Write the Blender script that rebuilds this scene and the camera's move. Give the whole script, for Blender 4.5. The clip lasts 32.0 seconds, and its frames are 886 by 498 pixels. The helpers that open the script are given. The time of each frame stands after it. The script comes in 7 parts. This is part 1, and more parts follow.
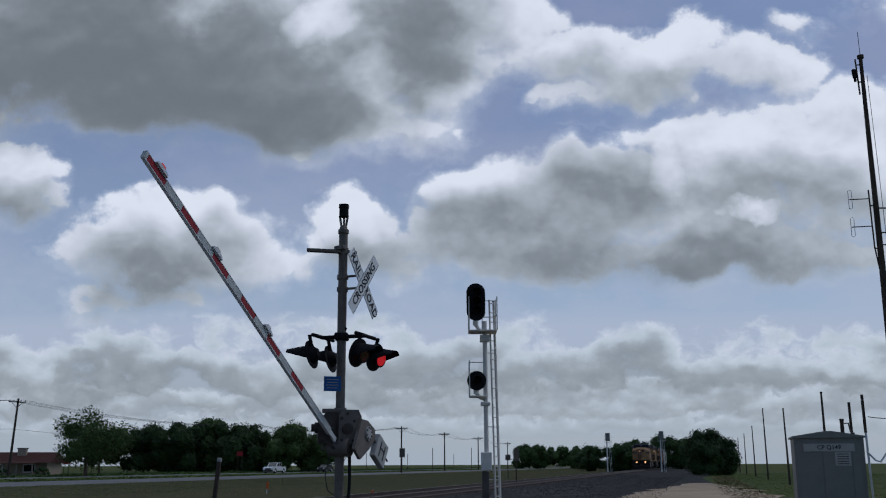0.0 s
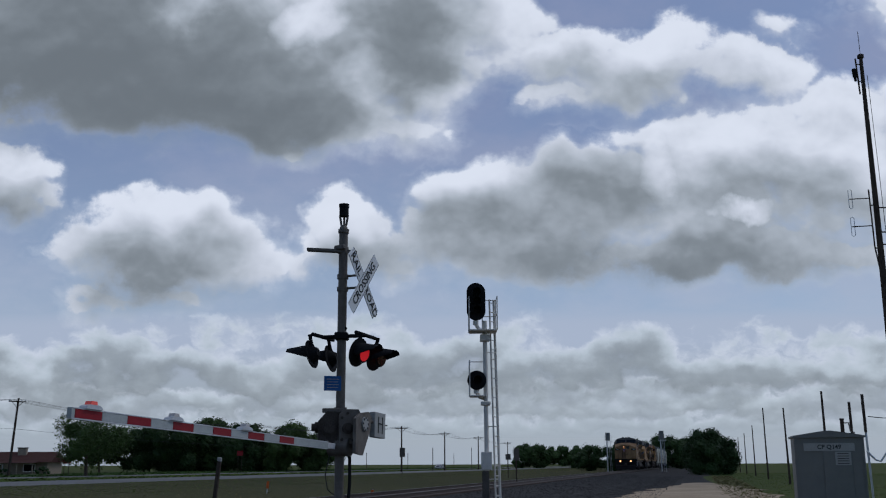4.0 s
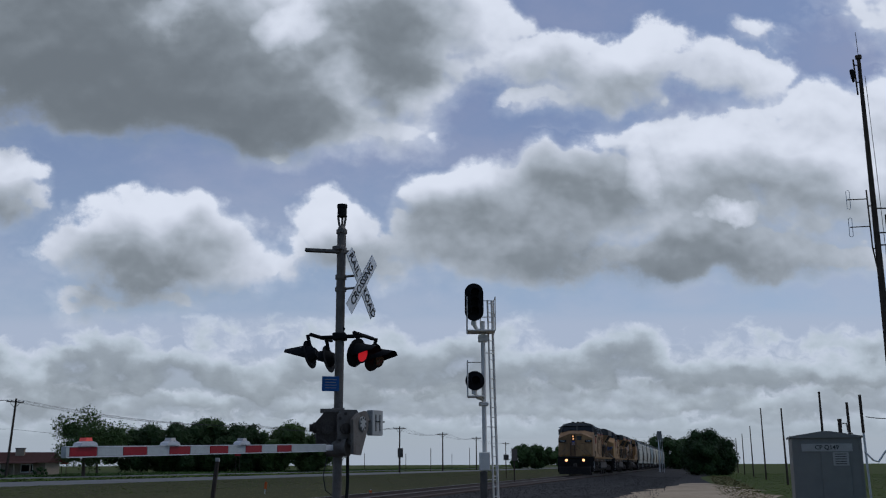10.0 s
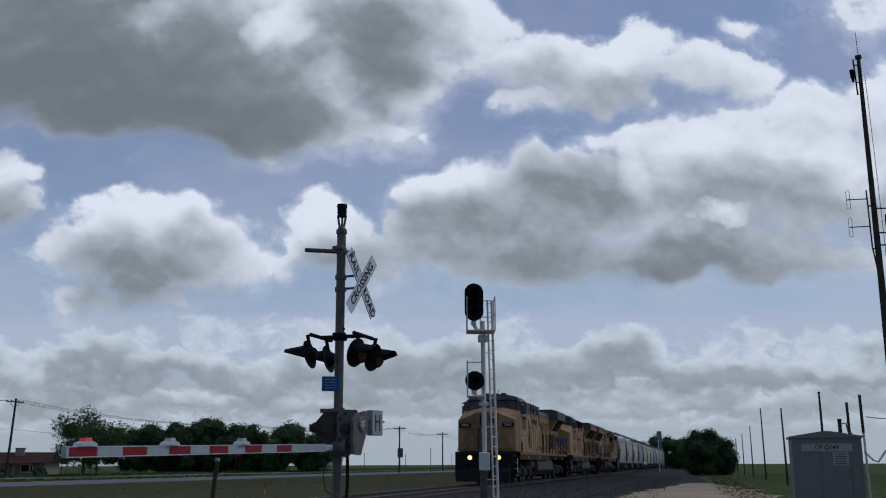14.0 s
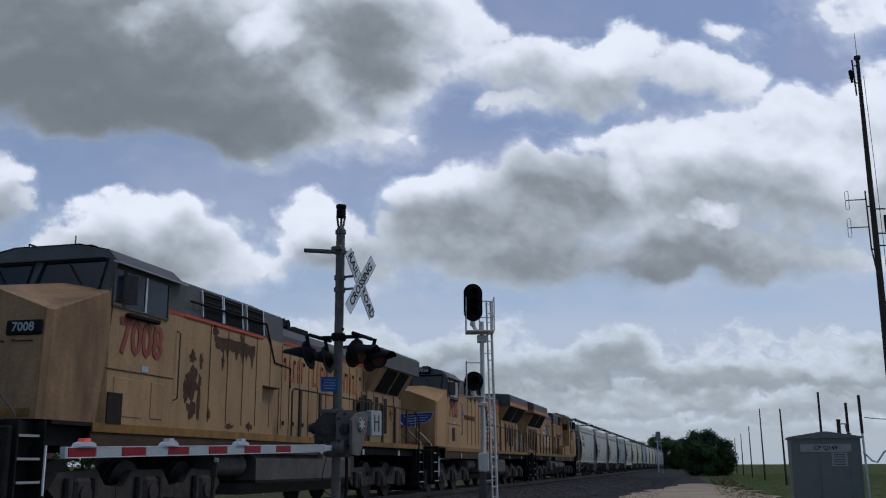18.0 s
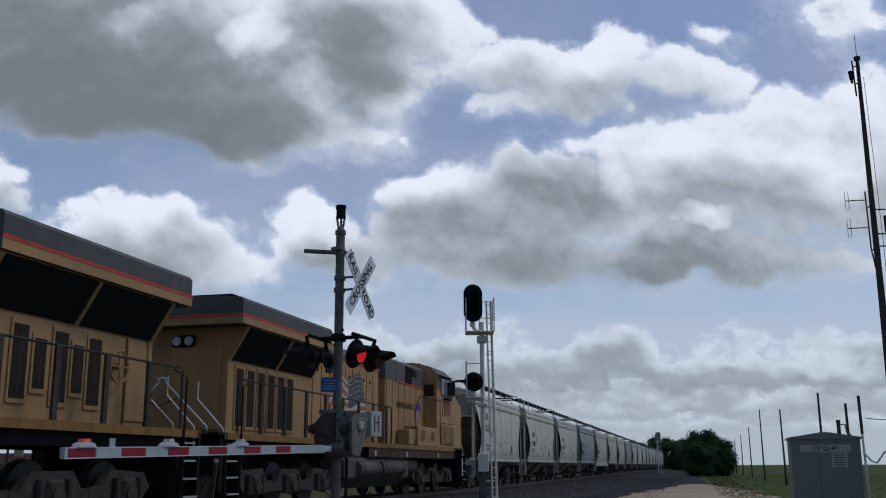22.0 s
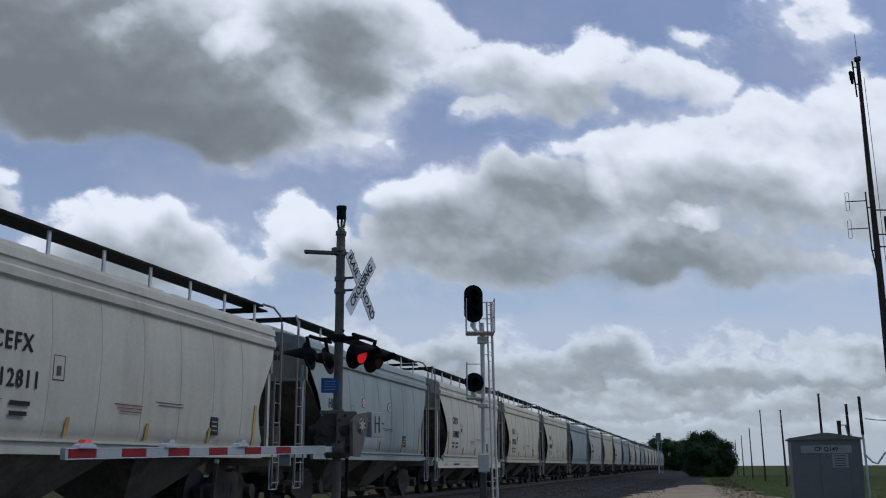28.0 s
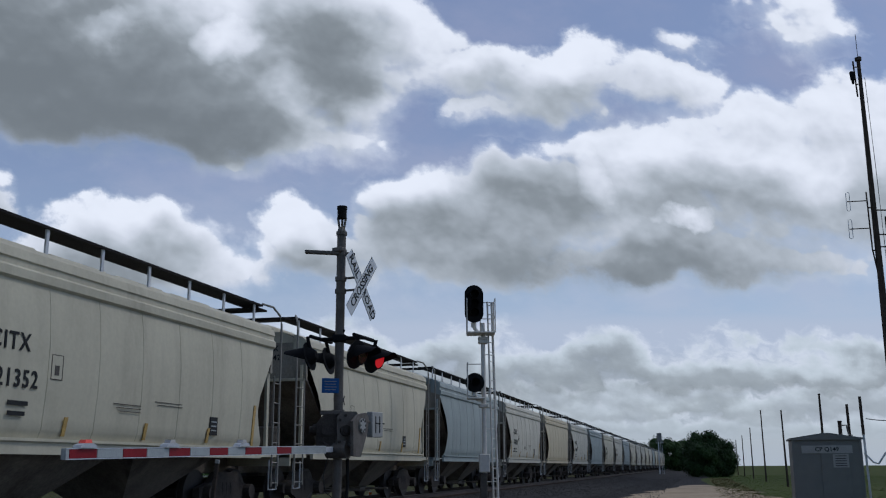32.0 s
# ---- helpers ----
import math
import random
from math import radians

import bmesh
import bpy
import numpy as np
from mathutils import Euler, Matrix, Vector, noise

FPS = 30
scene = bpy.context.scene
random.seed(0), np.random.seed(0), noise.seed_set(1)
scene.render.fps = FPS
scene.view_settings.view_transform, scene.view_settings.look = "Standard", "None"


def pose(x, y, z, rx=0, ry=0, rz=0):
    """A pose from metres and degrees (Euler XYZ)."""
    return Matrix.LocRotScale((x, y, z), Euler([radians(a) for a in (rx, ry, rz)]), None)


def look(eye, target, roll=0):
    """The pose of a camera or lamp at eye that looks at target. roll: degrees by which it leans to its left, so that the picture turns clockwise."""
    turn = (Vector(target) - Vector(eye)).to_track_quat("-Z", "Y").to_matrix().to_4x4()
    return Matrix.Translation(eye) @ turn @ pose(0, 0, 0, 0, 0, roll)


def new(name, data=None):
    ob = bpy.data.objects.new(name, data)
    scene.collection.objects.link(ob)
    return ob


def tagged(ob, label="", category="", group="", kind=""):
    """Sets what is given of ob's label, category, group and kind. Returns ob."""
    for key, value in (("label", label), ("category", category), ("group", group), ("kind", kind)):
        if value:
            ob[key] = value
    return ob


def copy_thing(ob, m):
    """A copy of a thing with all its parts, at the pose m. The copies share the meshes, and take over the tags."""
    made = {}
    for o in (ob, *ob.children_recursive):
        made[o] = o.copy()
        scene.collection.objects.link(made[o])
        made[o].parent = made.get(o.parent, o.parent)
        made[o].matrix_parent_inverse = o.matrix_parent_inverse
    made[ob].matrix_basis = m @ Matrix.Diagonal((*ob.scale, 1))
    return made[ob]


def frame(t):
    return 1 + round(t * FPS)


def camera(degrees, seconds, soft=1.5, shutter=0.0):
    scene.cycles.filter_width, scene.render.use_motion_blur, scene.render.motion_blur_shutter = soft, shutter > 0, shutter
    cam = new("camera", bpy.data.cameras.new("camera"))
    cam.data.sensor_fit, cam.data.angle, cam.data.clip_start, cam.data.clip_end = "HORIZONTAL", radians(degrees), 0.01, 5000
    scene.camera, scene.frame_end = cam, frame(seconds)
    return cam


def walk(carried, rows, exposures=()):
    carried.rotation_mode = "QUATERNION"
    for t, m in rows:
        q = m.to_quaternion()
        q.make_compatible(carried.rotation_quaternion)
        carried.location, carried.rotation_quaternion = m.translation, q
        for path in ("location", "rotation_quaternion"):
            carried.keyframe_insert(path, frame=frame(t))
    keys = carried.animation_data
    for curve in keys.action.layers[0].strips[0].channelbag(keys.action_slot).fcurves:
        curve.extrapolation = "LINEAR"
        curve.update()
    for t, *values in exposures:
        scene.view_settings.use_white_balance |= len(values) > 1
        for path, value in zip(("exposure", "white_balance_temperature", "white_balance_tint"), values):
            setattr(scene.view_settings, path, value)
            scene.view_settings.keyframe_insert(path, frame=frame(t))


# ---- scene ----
EYE = 1.456          # camera height over the field
RAIL = 0.50          # top of rail over the field
TURN = 14.40         # the track runs this many degrees right of the camera's heading
GAP = 10.55          # camera to the track's centre line
SPEED = 9.51         # train speed, m/s
FRONT = 182.3        # where the train's front coupler is along the track at 0 s
SN, CS = math.sin(radians(TURN)), math.cos(radians(TURN))


def along(s, off=0.0, z=0.0):
    """A place s metres along the track and off metres beyond its centre line, away from the camera."""
    return Vector((s * SN - (GAP + off) * CS, s * CS + (GAP + off) * SN, z))


cam = camera(48.5, 32.0, soft=1.15)
SWAY = [(0, 0, 0), (3.5, 0, 0), (5.5, 1.5, -4.8), (6, 1.2, -4.4), (6.5, 1, -2.5), (7, .4, -1.8), (8, .7, -2.2), (8.5, 0, -2.4), (9, -2, -1.7),
        (9.5, -3, -.6), (10, -3.2, 0), (11, -3.4, .2), (11.5, -3.9, 1.6), (12, -4.3, 1.7), (13, -3.7, .3), (14, -3.4, 0), (14.5, -4, .1), (16.5, -4.3, .1),
        (17, -4, -.8), (17.5, -4.6, .2), (18, -5.1, .8), (19, -5.4, 1.7), (20, -5.5, 2.1), (22, -5.3, 1.8), (23, -4.8, 1.5), (24, -4.8, 1.5), (25, -5.1, 2.8),
        (25.5, -5.4, 3.2), (27.5, -4.5, 2.2), (28, -4.5, 3), (28.5, -3.6, 1.8), (29, -4, 1.8), (29.5, -4.2, 2.1), (30, -3.6, 3), (31, -3.5, 3.1), (32, -3.4, 3.2)]
TILT, STEP = 12.37, 0.0329   # degrees of tilt; degrees a unit of hand sway turns the camera
walk(cam, [(t, pose(0, 0, EYE, 90 + TILT + STEP * b, 0, STEP * a) @ pose(0, 0, 0, 0, 0, -0.2)) for t, a, b in SWAY], [(0, 0.0, 5900, 12), (13, 0.0, 5900, 12), (18, 0.16, 5950, 12), (32, 0.16, 5950, 12)])

# ---- light ----
world = bpy.data.worlds.new("sky")
scene.world = world
world.use_nodes = True
wn, wl = world.node_tree.nodes, world.node_tree.links
sky = wn.new("ShaderNodeTexSky")
sky.sky_type, sky.sun_disc = "NISHITA", False
sky.sun_elevation, sky.sun_rotation = radians(55), radians(75)
sky.air_density, sky.dust_density, sky.ozone_density = 1.0, 0.6, 2.0
tc = wn.new("ShaderNodeTexCoord")
cn = wn.new("ShaderNodeTexNoise")
cn.inputs["Scale"].default_value, cn.inputs["Detail"].default_value = 3.0, 5.0
cr = wn.new("ShaderNodeValToRGB")
cr.color_ramp.elements[0].position, cr.color_ramp.elements[1].position = 0.45, 0.62
cr.color_ramp.elements[0].color, cr.color_ramp.elements[1].color = (0, 0, 0, 1), (0.75, 0.75, 0.75, 1)
up = wn.new("ShaderNodeSeparateXYZ")
high = wn.new("ShaderNodeMapRange")
high.inputs["From Min"].default_value, high.inputs["From Max"].default_value = 0.62, 0.75
both = wn.new("ShaderNodeMath")
both.operation = "MULTIPLY"
mx = wn.new("ShaderNodeMix")
mx.data_type = "RGBA"
mx.inputs["B"].default_value = (9.5, 9.8, 10.4, 1)
bg = wn["Background"]
bg.inputs["Strength"].default_value = 0.08
wl.new(tc.outputs["Generated"], cn.inputs["Vector"])
wl.new(tc.outputs["Generated"], up.inputs["Vector"])
wl.new(up.outputs["Z"], high.inputs["Value"])
wl.new(cn.outputs["Fac"], cr.inputs["Fac"])
wl.new(cr.outputs["Color"], both.inputs[0])
wl.new(high.outputs["Result"], both.inputs[1])
wl.new(both.outputs["Value"], mx.inputs["Factor"])
wl.new(sky.outputs["Color"], mx.inputs["A"])
# pale haze along the horizon
low = wn.new("ShaderNodeMapRange")
low.interpolation_type = "SMOOTHSTEP"
for key, q in (("From Min", -.01), ("From Max", .16), ("To Min", .95), ("To Max", 0)):
    low.inputs[key].default_value = q
hz = wn.new("ShaderNodeMix")
hz.data_type = "RGBA"
hz.inputs["B"].default_value = (4.7, 5.2, 5.65, 1)
wl.new(up.outputs["Z"], low.inputs["Value"])
wl.new(low.outputs["Result"], hz.inputs["Factor"])
wl.new(mx.outputs["Result"], hz.inputs["A"])
wl.new(hz.outputs["Result"], bg.inputs["Color"])

sun = new("sun", bpy.data.lights.new("sun", "SUN"))
sun.data.energy, sun.data.angle, sun.data.color = 0.8, radians(14), (1.0, 0.96, 0.9)
sun.matrix_world = look((0, 0, 60), (-20 * math.sin(radians(75)), -20 * math.cos(radians(75)), 60 - 28.5))

# ---- materials ----
def mat(name, color, rough=0.7, metal=0.0, vary=0.25, scale=3.0, bump=0.15, fine=60.0, dirt=None, dirt_amount=0.0, glow=0.0, spread=0.0, coat=0.0, streak=0.0):
    """A worn surface: base colour varied at two scales, optional blotches of dirt, fine relief."""
    m = bpy.data.materials.new(name)
    m.use_nodes = True
    n, l = m.node_tree.nodes, m.node_tree.links
    b = n["Principled BSDF"]
    b.inputs["Roughness"].default_value, b.inputs["Metallic"].default_value = rough, metal
    b.inputs["Coat Weight"].default_value = coat
    b.inputs["Specular IOR Level"].default_value = 0.5 if rough < 0.5 or metal > 0.25 else 0.18 if rough < 0.69 else 0.05
    co = n.new("ShaderNodeTexCoord")
    big, small = n.new("ShaderNodeTexNoise"), n.new("ShaderNodeTexNoise")
    big.inputs["Scale"].default_value, big.inputs["Detail"].default_value = scale, 6
    small.inputs["Scale"].default_value, small.inputs["Detail"].default_value = fine, 4
    l.new(co.outputs["Object"], big.inputs["Vector"])
    l.new(co.outputs["Object"], small.inputs["Vector"])
    add = n.new("ShaderNodeMath")
    add.operation = "ADD"
    l.new(big.outputs["Fac"], add.inputs[0])
    l.new(small.outputs["Fac"], add.inputs[1])
    rng = n.new("ShaderNodeMapRange")
    rng.inputs["From Min"].default_value, rng.inputs["From Max"].default_value = 0.65, 1.35
    rng.inputs["To Min"].default_value, rng.inputs["To Max"].default_value = 1 - vary, 1 + vary
    l.new(add.outputs["Value"], rng.inputs["Value"])
    hue = n.new("ShaderNodeHueSaturation")
    hue.inputs["Color"].default_value = (*color, 1)
    val = rng.outputs["Result"]
    if spread:
        oi = n.new("ShaderNodeObjectInfo")
        r2 = n.new("ShaderNodeMapRange")
        r2.inputs["To Min"].default_value, r2.inputs["To Max"].default_value = 1 - spread, 1 + spread
        l.new(oi.outputs["Random"], r2.inputs["Value"])
        mu = n.new("ShaderNodeMath")
        mu.operation = "MULTIPLY"
        l.new(val, mu.inputs[0])
        l.new(r2.outputs["Result"], mu.inputs[1])
        val = mu.outputs["Value"]
    l.new(val, hue.inputs["Value"])
    out = hue.outputs["Color"]
    if dirt:
        dn = n.new("ShaderNodeTexNoise")
        dn.inputs["Scale"].default_value, dn.inputs["Detail"].default_value = scale * 0.6, 8
        dn.inputs["Roughness"].default_value = 0.7
        mp = n.new("ShaderNodeMapping")
        mp.inputs["Scale"].default_value, mp.inputs["Location"].default_value = (1.6, 1.6, 0.45), (3, 7, 1)
        l.new(co.outputs["Object"], mp.inputs["Vector"])
        l.new(mp.outputs["Vector"], dn.inputs["Vector"])
        dr = n.new("ShaderNodeMapRange")
        dr.inputs["From Min"].default_value, dr.inputs["From Max"].default_value = 0.62 - dirt_amount * 0.4, 0.85 - dirt_amount * 0.3
        dr.inputs["To Max"].default_value = 0.85
        l.new(dn.outputs["Fac"], dr.inputs["Value"])
        mi = n.new("ShaderNodeMix")
        mi.data_type = "RGBA"
        mi.inputs["B"].default_value = (*dirt, 1)
        l.new(dr.outputs["Result"], mi.inputs["Factor"])
        l.new(out, mi.inputs["A"])
        out = mi.outputs["Result"]
    if streak:
        # grime washed down in thin upright runs
        sn, sm_ = n.new("ShaderNodeTexNoise"), n.new("ShaderNodeMapping")
        sm_.inputs["Scale"].default_value = (2.6, 2.6, 0.42)
        sn.inputs["Scale"].default_value, sn.inputs["Detail"].default_value, sn.inputs["Roughness"].default_value = 1.0, 4, 0.55
        l.new(co.outputs["Object"], sm_.inputs["Vector"])
        l.new(sm_.outputs["Vector"], sn.inputs["Vector"])
        sr = n.new("ShaderNodeMapRange")
        sr.inputs["From Min"].default_value, sr.inputs["From Max"].default_value, sr.inputs["To Max"].default_value = 0.44, 0.72, streak
        l.new(sn.outputs["Fac"], sr.inputs["Value"])
        si = n.new("ShaderNodeMix")
        si.data_type = "RGBA"
        si.inputs["B"].default_value = (0.055, 0.036, 0.024, 1)
        l.new(sr.outputs["Result"], si.inputs["Factor"])
        l.new(out, si.inputs["A"])
        out = si.outputs["Result"]
    l.new(out, b.inputs["Base Color"])
    if bump:
        bp = n.new("ShaderNodeBump")
        bp.inputs["Strength"].default_value, bp.inputs["Distance"].default_value = bump, 0.02
        l.new(add.outputs["Value"], bp.inputs["Height"])
        l.new(bp.outputs["Normal"], b.inputs["Normal"])
    if glow:
        b.inputs["Emission Color"].default_value, b.inputs["Emission Strength"].default_value = (*color, 1), glow
    return m


def glass_mat(name, tint=(0.02, 0.025, 0.03)):
    m = bpy.data.materials.new(name)
    m.use_nodes = True
    b = m.node_tree.nodes["Principled BSDF"]
    b.inputs["Base Color"].default_value = (*tint, 1)
    b.inputs["Roughness"].default_value, b.inputs["IOR"].default_value = 0.12, 1.32
    b.inputs["Transmission Weight"].default_value = 0.2
    return m


RUST = (0.07, 0.035, 0.02)
M = dict(
    yellow=mat("weathered_yellow_paint", (0.335, 0.205, 0.097), 0.6, 0, 0.20, 0.9, 0.03, 22, (0.15, 0.085, 0.044), 0.38, streak=0.12),
    yellow2=mat("armour_yellow_paint", (0.350, 0.202, 0.084), 0.6, 0, 0.20, 0.7, 0.03, 22, (0.185, 0.105, 0.048), 0.36, streak=0.10),
    sill=mat("yellow_sill_paint", (0.22, 0.115, 0.028), 0.65, 0, 0.3, 3, 0.05, 30, (0.06, 0.04, 0.025), 0.35),
    rgrey=mat("roof_grey_paint", (0.078, 0.076, 0.072), 0.6, 0, 0.2, 2, 0.05, 30, (0.03, 0.025, 0.02), 0.2),
    stripe=mat("red_stripe_paint", (0.42, 0.06, 0.03), 0.6, 0, 0.25, 4),
    letter=mat("red_lettering", (0.225, 0.058, 0.040), 0.65, 0, 0.3, 6),
    ugrey=mat("underframe_grey", (0.095, 0.085, 0.075), 0.7, 0, 0.3, 2.5, 0.15, 30, (0.04, 0.03, 0.025), 0.25),
    black=mat("grimy_black_steel", (0.020, 0.018, 0.017), 0.7, 0.1, 0.4, 5, 0.2, 40),
    truck=mat("dusty_truck_steel", (0.058, 0.050, 0.044), 0.8, 0.1, 0.35, 6, 0.3, 40),
    wheel=mat("wheel_steel", (0.045, 0.039, 0.035), 0.65, 0.3, 0.3, 8),
    tread=mat("polished_tread", (0.35, 0.33, 0.31), 0.3, 0.9, 0.2, 8),
    white=mat("white_paint", (0.75, 0.75, 0.73), 0.5, 0, 0.1, 4),
    screen=mat("dark_intake_screen", (0.012, 0.012, 0.012), 0.8, 0, 0.3, 30, 0.4, 90),
    glass=glass_mat("window_glass"),
    bulb=mat("lit_headlamp", (1.0, 0.46, 0.17), 0.3, 0, 0, 1, 0, glow=2.4),
    headbulb=mat("lit_headlight_lens", (1.0, 0.44, 0.16), 0.3, 0, 0, 1, 0, glow=1.1),
    rubber=mat("rubber_hose", (0.015, 0.015, 0.015), 0.8),
    blue=mat("blue_emblem", (0.035, 0.055, 0.25), 0.5, 0, 0.2, 5),
    rail=mat("rusty_rail", (0.055, 0.036, 0.029), 0.6, 0.4, 0.3, 8),
    railtop=mat("shiny_rail_head", (0.17, 0.16, 0.15), 0.45, 0.8, 0.15, 12),
    tie=mat("creosoted_tie", (0.055, 0.042, 0.034), 0.9, 0, 0.4, 5, 0.5, 40, spread=0.3),
    galv=mat("galvanised_steel", (0.52, 0.53, 0.54), 0.5, 0.2, 0.15, 6, 0.05, 50),
    alu=mat("painted_aluminium", (0.50, 0.51, 0.52), 0.5, 0.2, 0.15, 5, 0.05, 50),
    mast=mat("weathered_steel_mast", (0.13, 0.115, 0.10), 0.6, 0.2, 0.3, 6, 0.1, 60, (0.06, 0.045, 0.035), 0.3),
    sigblack=mat("matt_black_paint", (0.012, 0.012, 0.013), 0.7, 0, 0.3, 6, 0.1, 60),
    signwhite=mat("dull_white_sheeting", (0.62, 0.63, 0.63), 0.5, 0, 0.12, 8, 0.03, 50),
    signblack=mat("black_legend", (0.02, 0.02, 0.02), 0.6, 0, 0.1),
    signblue=mat("blue_sheeting", (0.02, 0.085, 0.25), 0.5, 0, 0.15, 8),
    armred=mat("red_retroreflective", (0.22, 0.012, 0.018), 0.5, 0, 0.15, 6, 0.04, 40),
    armwhite=mat("grey_white_retroreflective", (0.34, 0.36, 0.35), 0.5, 0, 0.15, 6, 0.04, 40),
    redlens=mat("dark_red_lens", (0.060, 0.003, 0.004), 0.25, 0, 0.2, 20, 0.1, 60),
    redlit=mat("lit_red_lamp", (1.0, 0.02, 0.03), 0.3, 0, 0, 1, 0, glow=0.28),
    redglow=mat("lit_amber_red_lamp", (0.85, 0.10, 0.075), 0.3, 0, 0, 1, 0, glow=0.06),
    clearlens=mat("clear_lens", (0.45, 0.42, 0.40), 0.3, 0, 0.15, 20),
    hut=mat("grey_hut_aluminium", (0.165, 0.165, 0.155), 0.55, 0.2, 0.1, 3, 0.05, 40),
    sigsteel=mat("pale_galvanised_mast", (0.55, 0.525, 0.48), 0.6, 0, 0.15, 5, 0.05, 50, (0.25, 0.22, 0.19), 0.1),
    plate=mat("weathered_grey_plate", (0.30, 0.30, 0.285), 0.6, 0, 0.15, 6, 0.05, 40),
    pole=mat("creosote_pole", (0.06, 0.047, 0.038), 0.9, 0, 0.35, 3, 0.3, 30),
    bark=mat("grey_bark", (0.10, 0.08, 0.06), 0.95, 0, 0.35, 6, 0.6, 30),
    leaf=mat("dark_green_leaves", (0.028, 0.056, 0.015), 0.6, 0, 0.45, 0.7, 0, 6, spread=0.2),
    leaf2=mat("olive_green_leaves", (0.050, 0.084, 0.022), 0.6, 0, 0.45, 0.7, 0, 6, spread=0.2),
    crop=mat("green_crop", (0.060, 0.105, 0.030), 0.8, 0, 0.4, 0.8, 0.3, 8),
    grass=mat("dry_grass_blades", (0.150, 0.135, 0.062), 0.85, 0, 0.4, 1.0, 0.2, 8),
    grass2=mat("green_grass_blades", (0.095, 0.135, 0.032), 0.85, 0, 0.4, 1.0, 0.2, 8),
    brickwall=mat("tan_wall", (0.30, 0.25, 0.19), 0.85, 0, 0.2, 4),
    roofred=mat("red_brown_shingles", (0.07, 0.035, 0.030), 0.9, 0, 0.25, 3, 0.3, 20),
    carwhite=mat("white_car_paint", (0.72, 0.73, 0.74), 0.25, 0, 0.04, 2, 0, 40, coat=0.6),
    carsilver=mat("silver_car_paint", (0.50, 0.51, 0.52), 0.3, 0.4, 0.04, 2, 0, 40, coat=0.6),
    cardark=mat("dark_car_paint", (0.04, 0.045, 0.05), 0.25, 0.1, 0.05, 2, 0, 40, coat=0.6),
    tyre=mat("tyre_rubber", (0.02, 0.02, 0.02), 0.85),
    orange=mat("orange_marker", (0.45, 0.10, 0.025), 0.6, 0, 0.15, 8),
    wire=mat("dark_cable", (0.03, 0.03, 0.03), 0.6),
)
HOP = dict(
    grey=mat("light_grey_hopper_paint", (0.490, 0.465, 0.380), 0.6, 0, 0.08, 0.7, 0.03, 14, (0.25, 0.215, 0.165), 0.12, streak=0.16),
    cream=mat("cream_hopper_paint", (0.515, 0.475, 0.355), 0.6, 0, 0.07, 0.7, 0.03, 14, (0.28, 0.235, 0.17), 0.12, streak=0.16),
    blue=mat("blue_grey_hopper_paint", (0.290, 0.330, 0.315), 0.6, 0, 0.08, 0.7, 0.03, 14, (0.19, 0.18, 0.155), 0.14, streak=0.18),
    tan=mat("tan_hopper_paint", (0.51, 0.44, 0.30), 0.6, 0, 0.08, 0.7, 0.03, 14, (0.25, 0.2, 0.14), 0.1),
)
# dusty bay paint, darkened to hold part of the shade below the sill
HOP_BAY = mat("shaded_dusty_hopper_bay", (0.19, 0.165, 0.135), 0.8, 0, 0.3, 1.5, 0.1, 20, (0.05, 0.04, 0.03), 0.3)
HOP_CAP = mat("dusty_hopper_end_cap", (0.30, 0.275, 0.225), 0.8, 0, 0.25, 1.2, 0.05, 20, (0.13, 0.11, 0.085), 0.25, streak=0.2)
# ladder colour carries both its grime and the shadow it stands in
HOP_RAIL = mat("grimy_shaded_ladder_paint", (0.24, 0.225, 0.195), 0.7, 0, 0.25, 5, 0.05, 40)
# mottled brown, darker than the sides, for the end and underframe parts
HOP_DARK = mat("dark_hopper_end", (0.155, 0.130, 0.105), 0.8, 0, 0.35, 1.5, 0.1, 20, (0.035, 0.03, 0.025), 0.3)


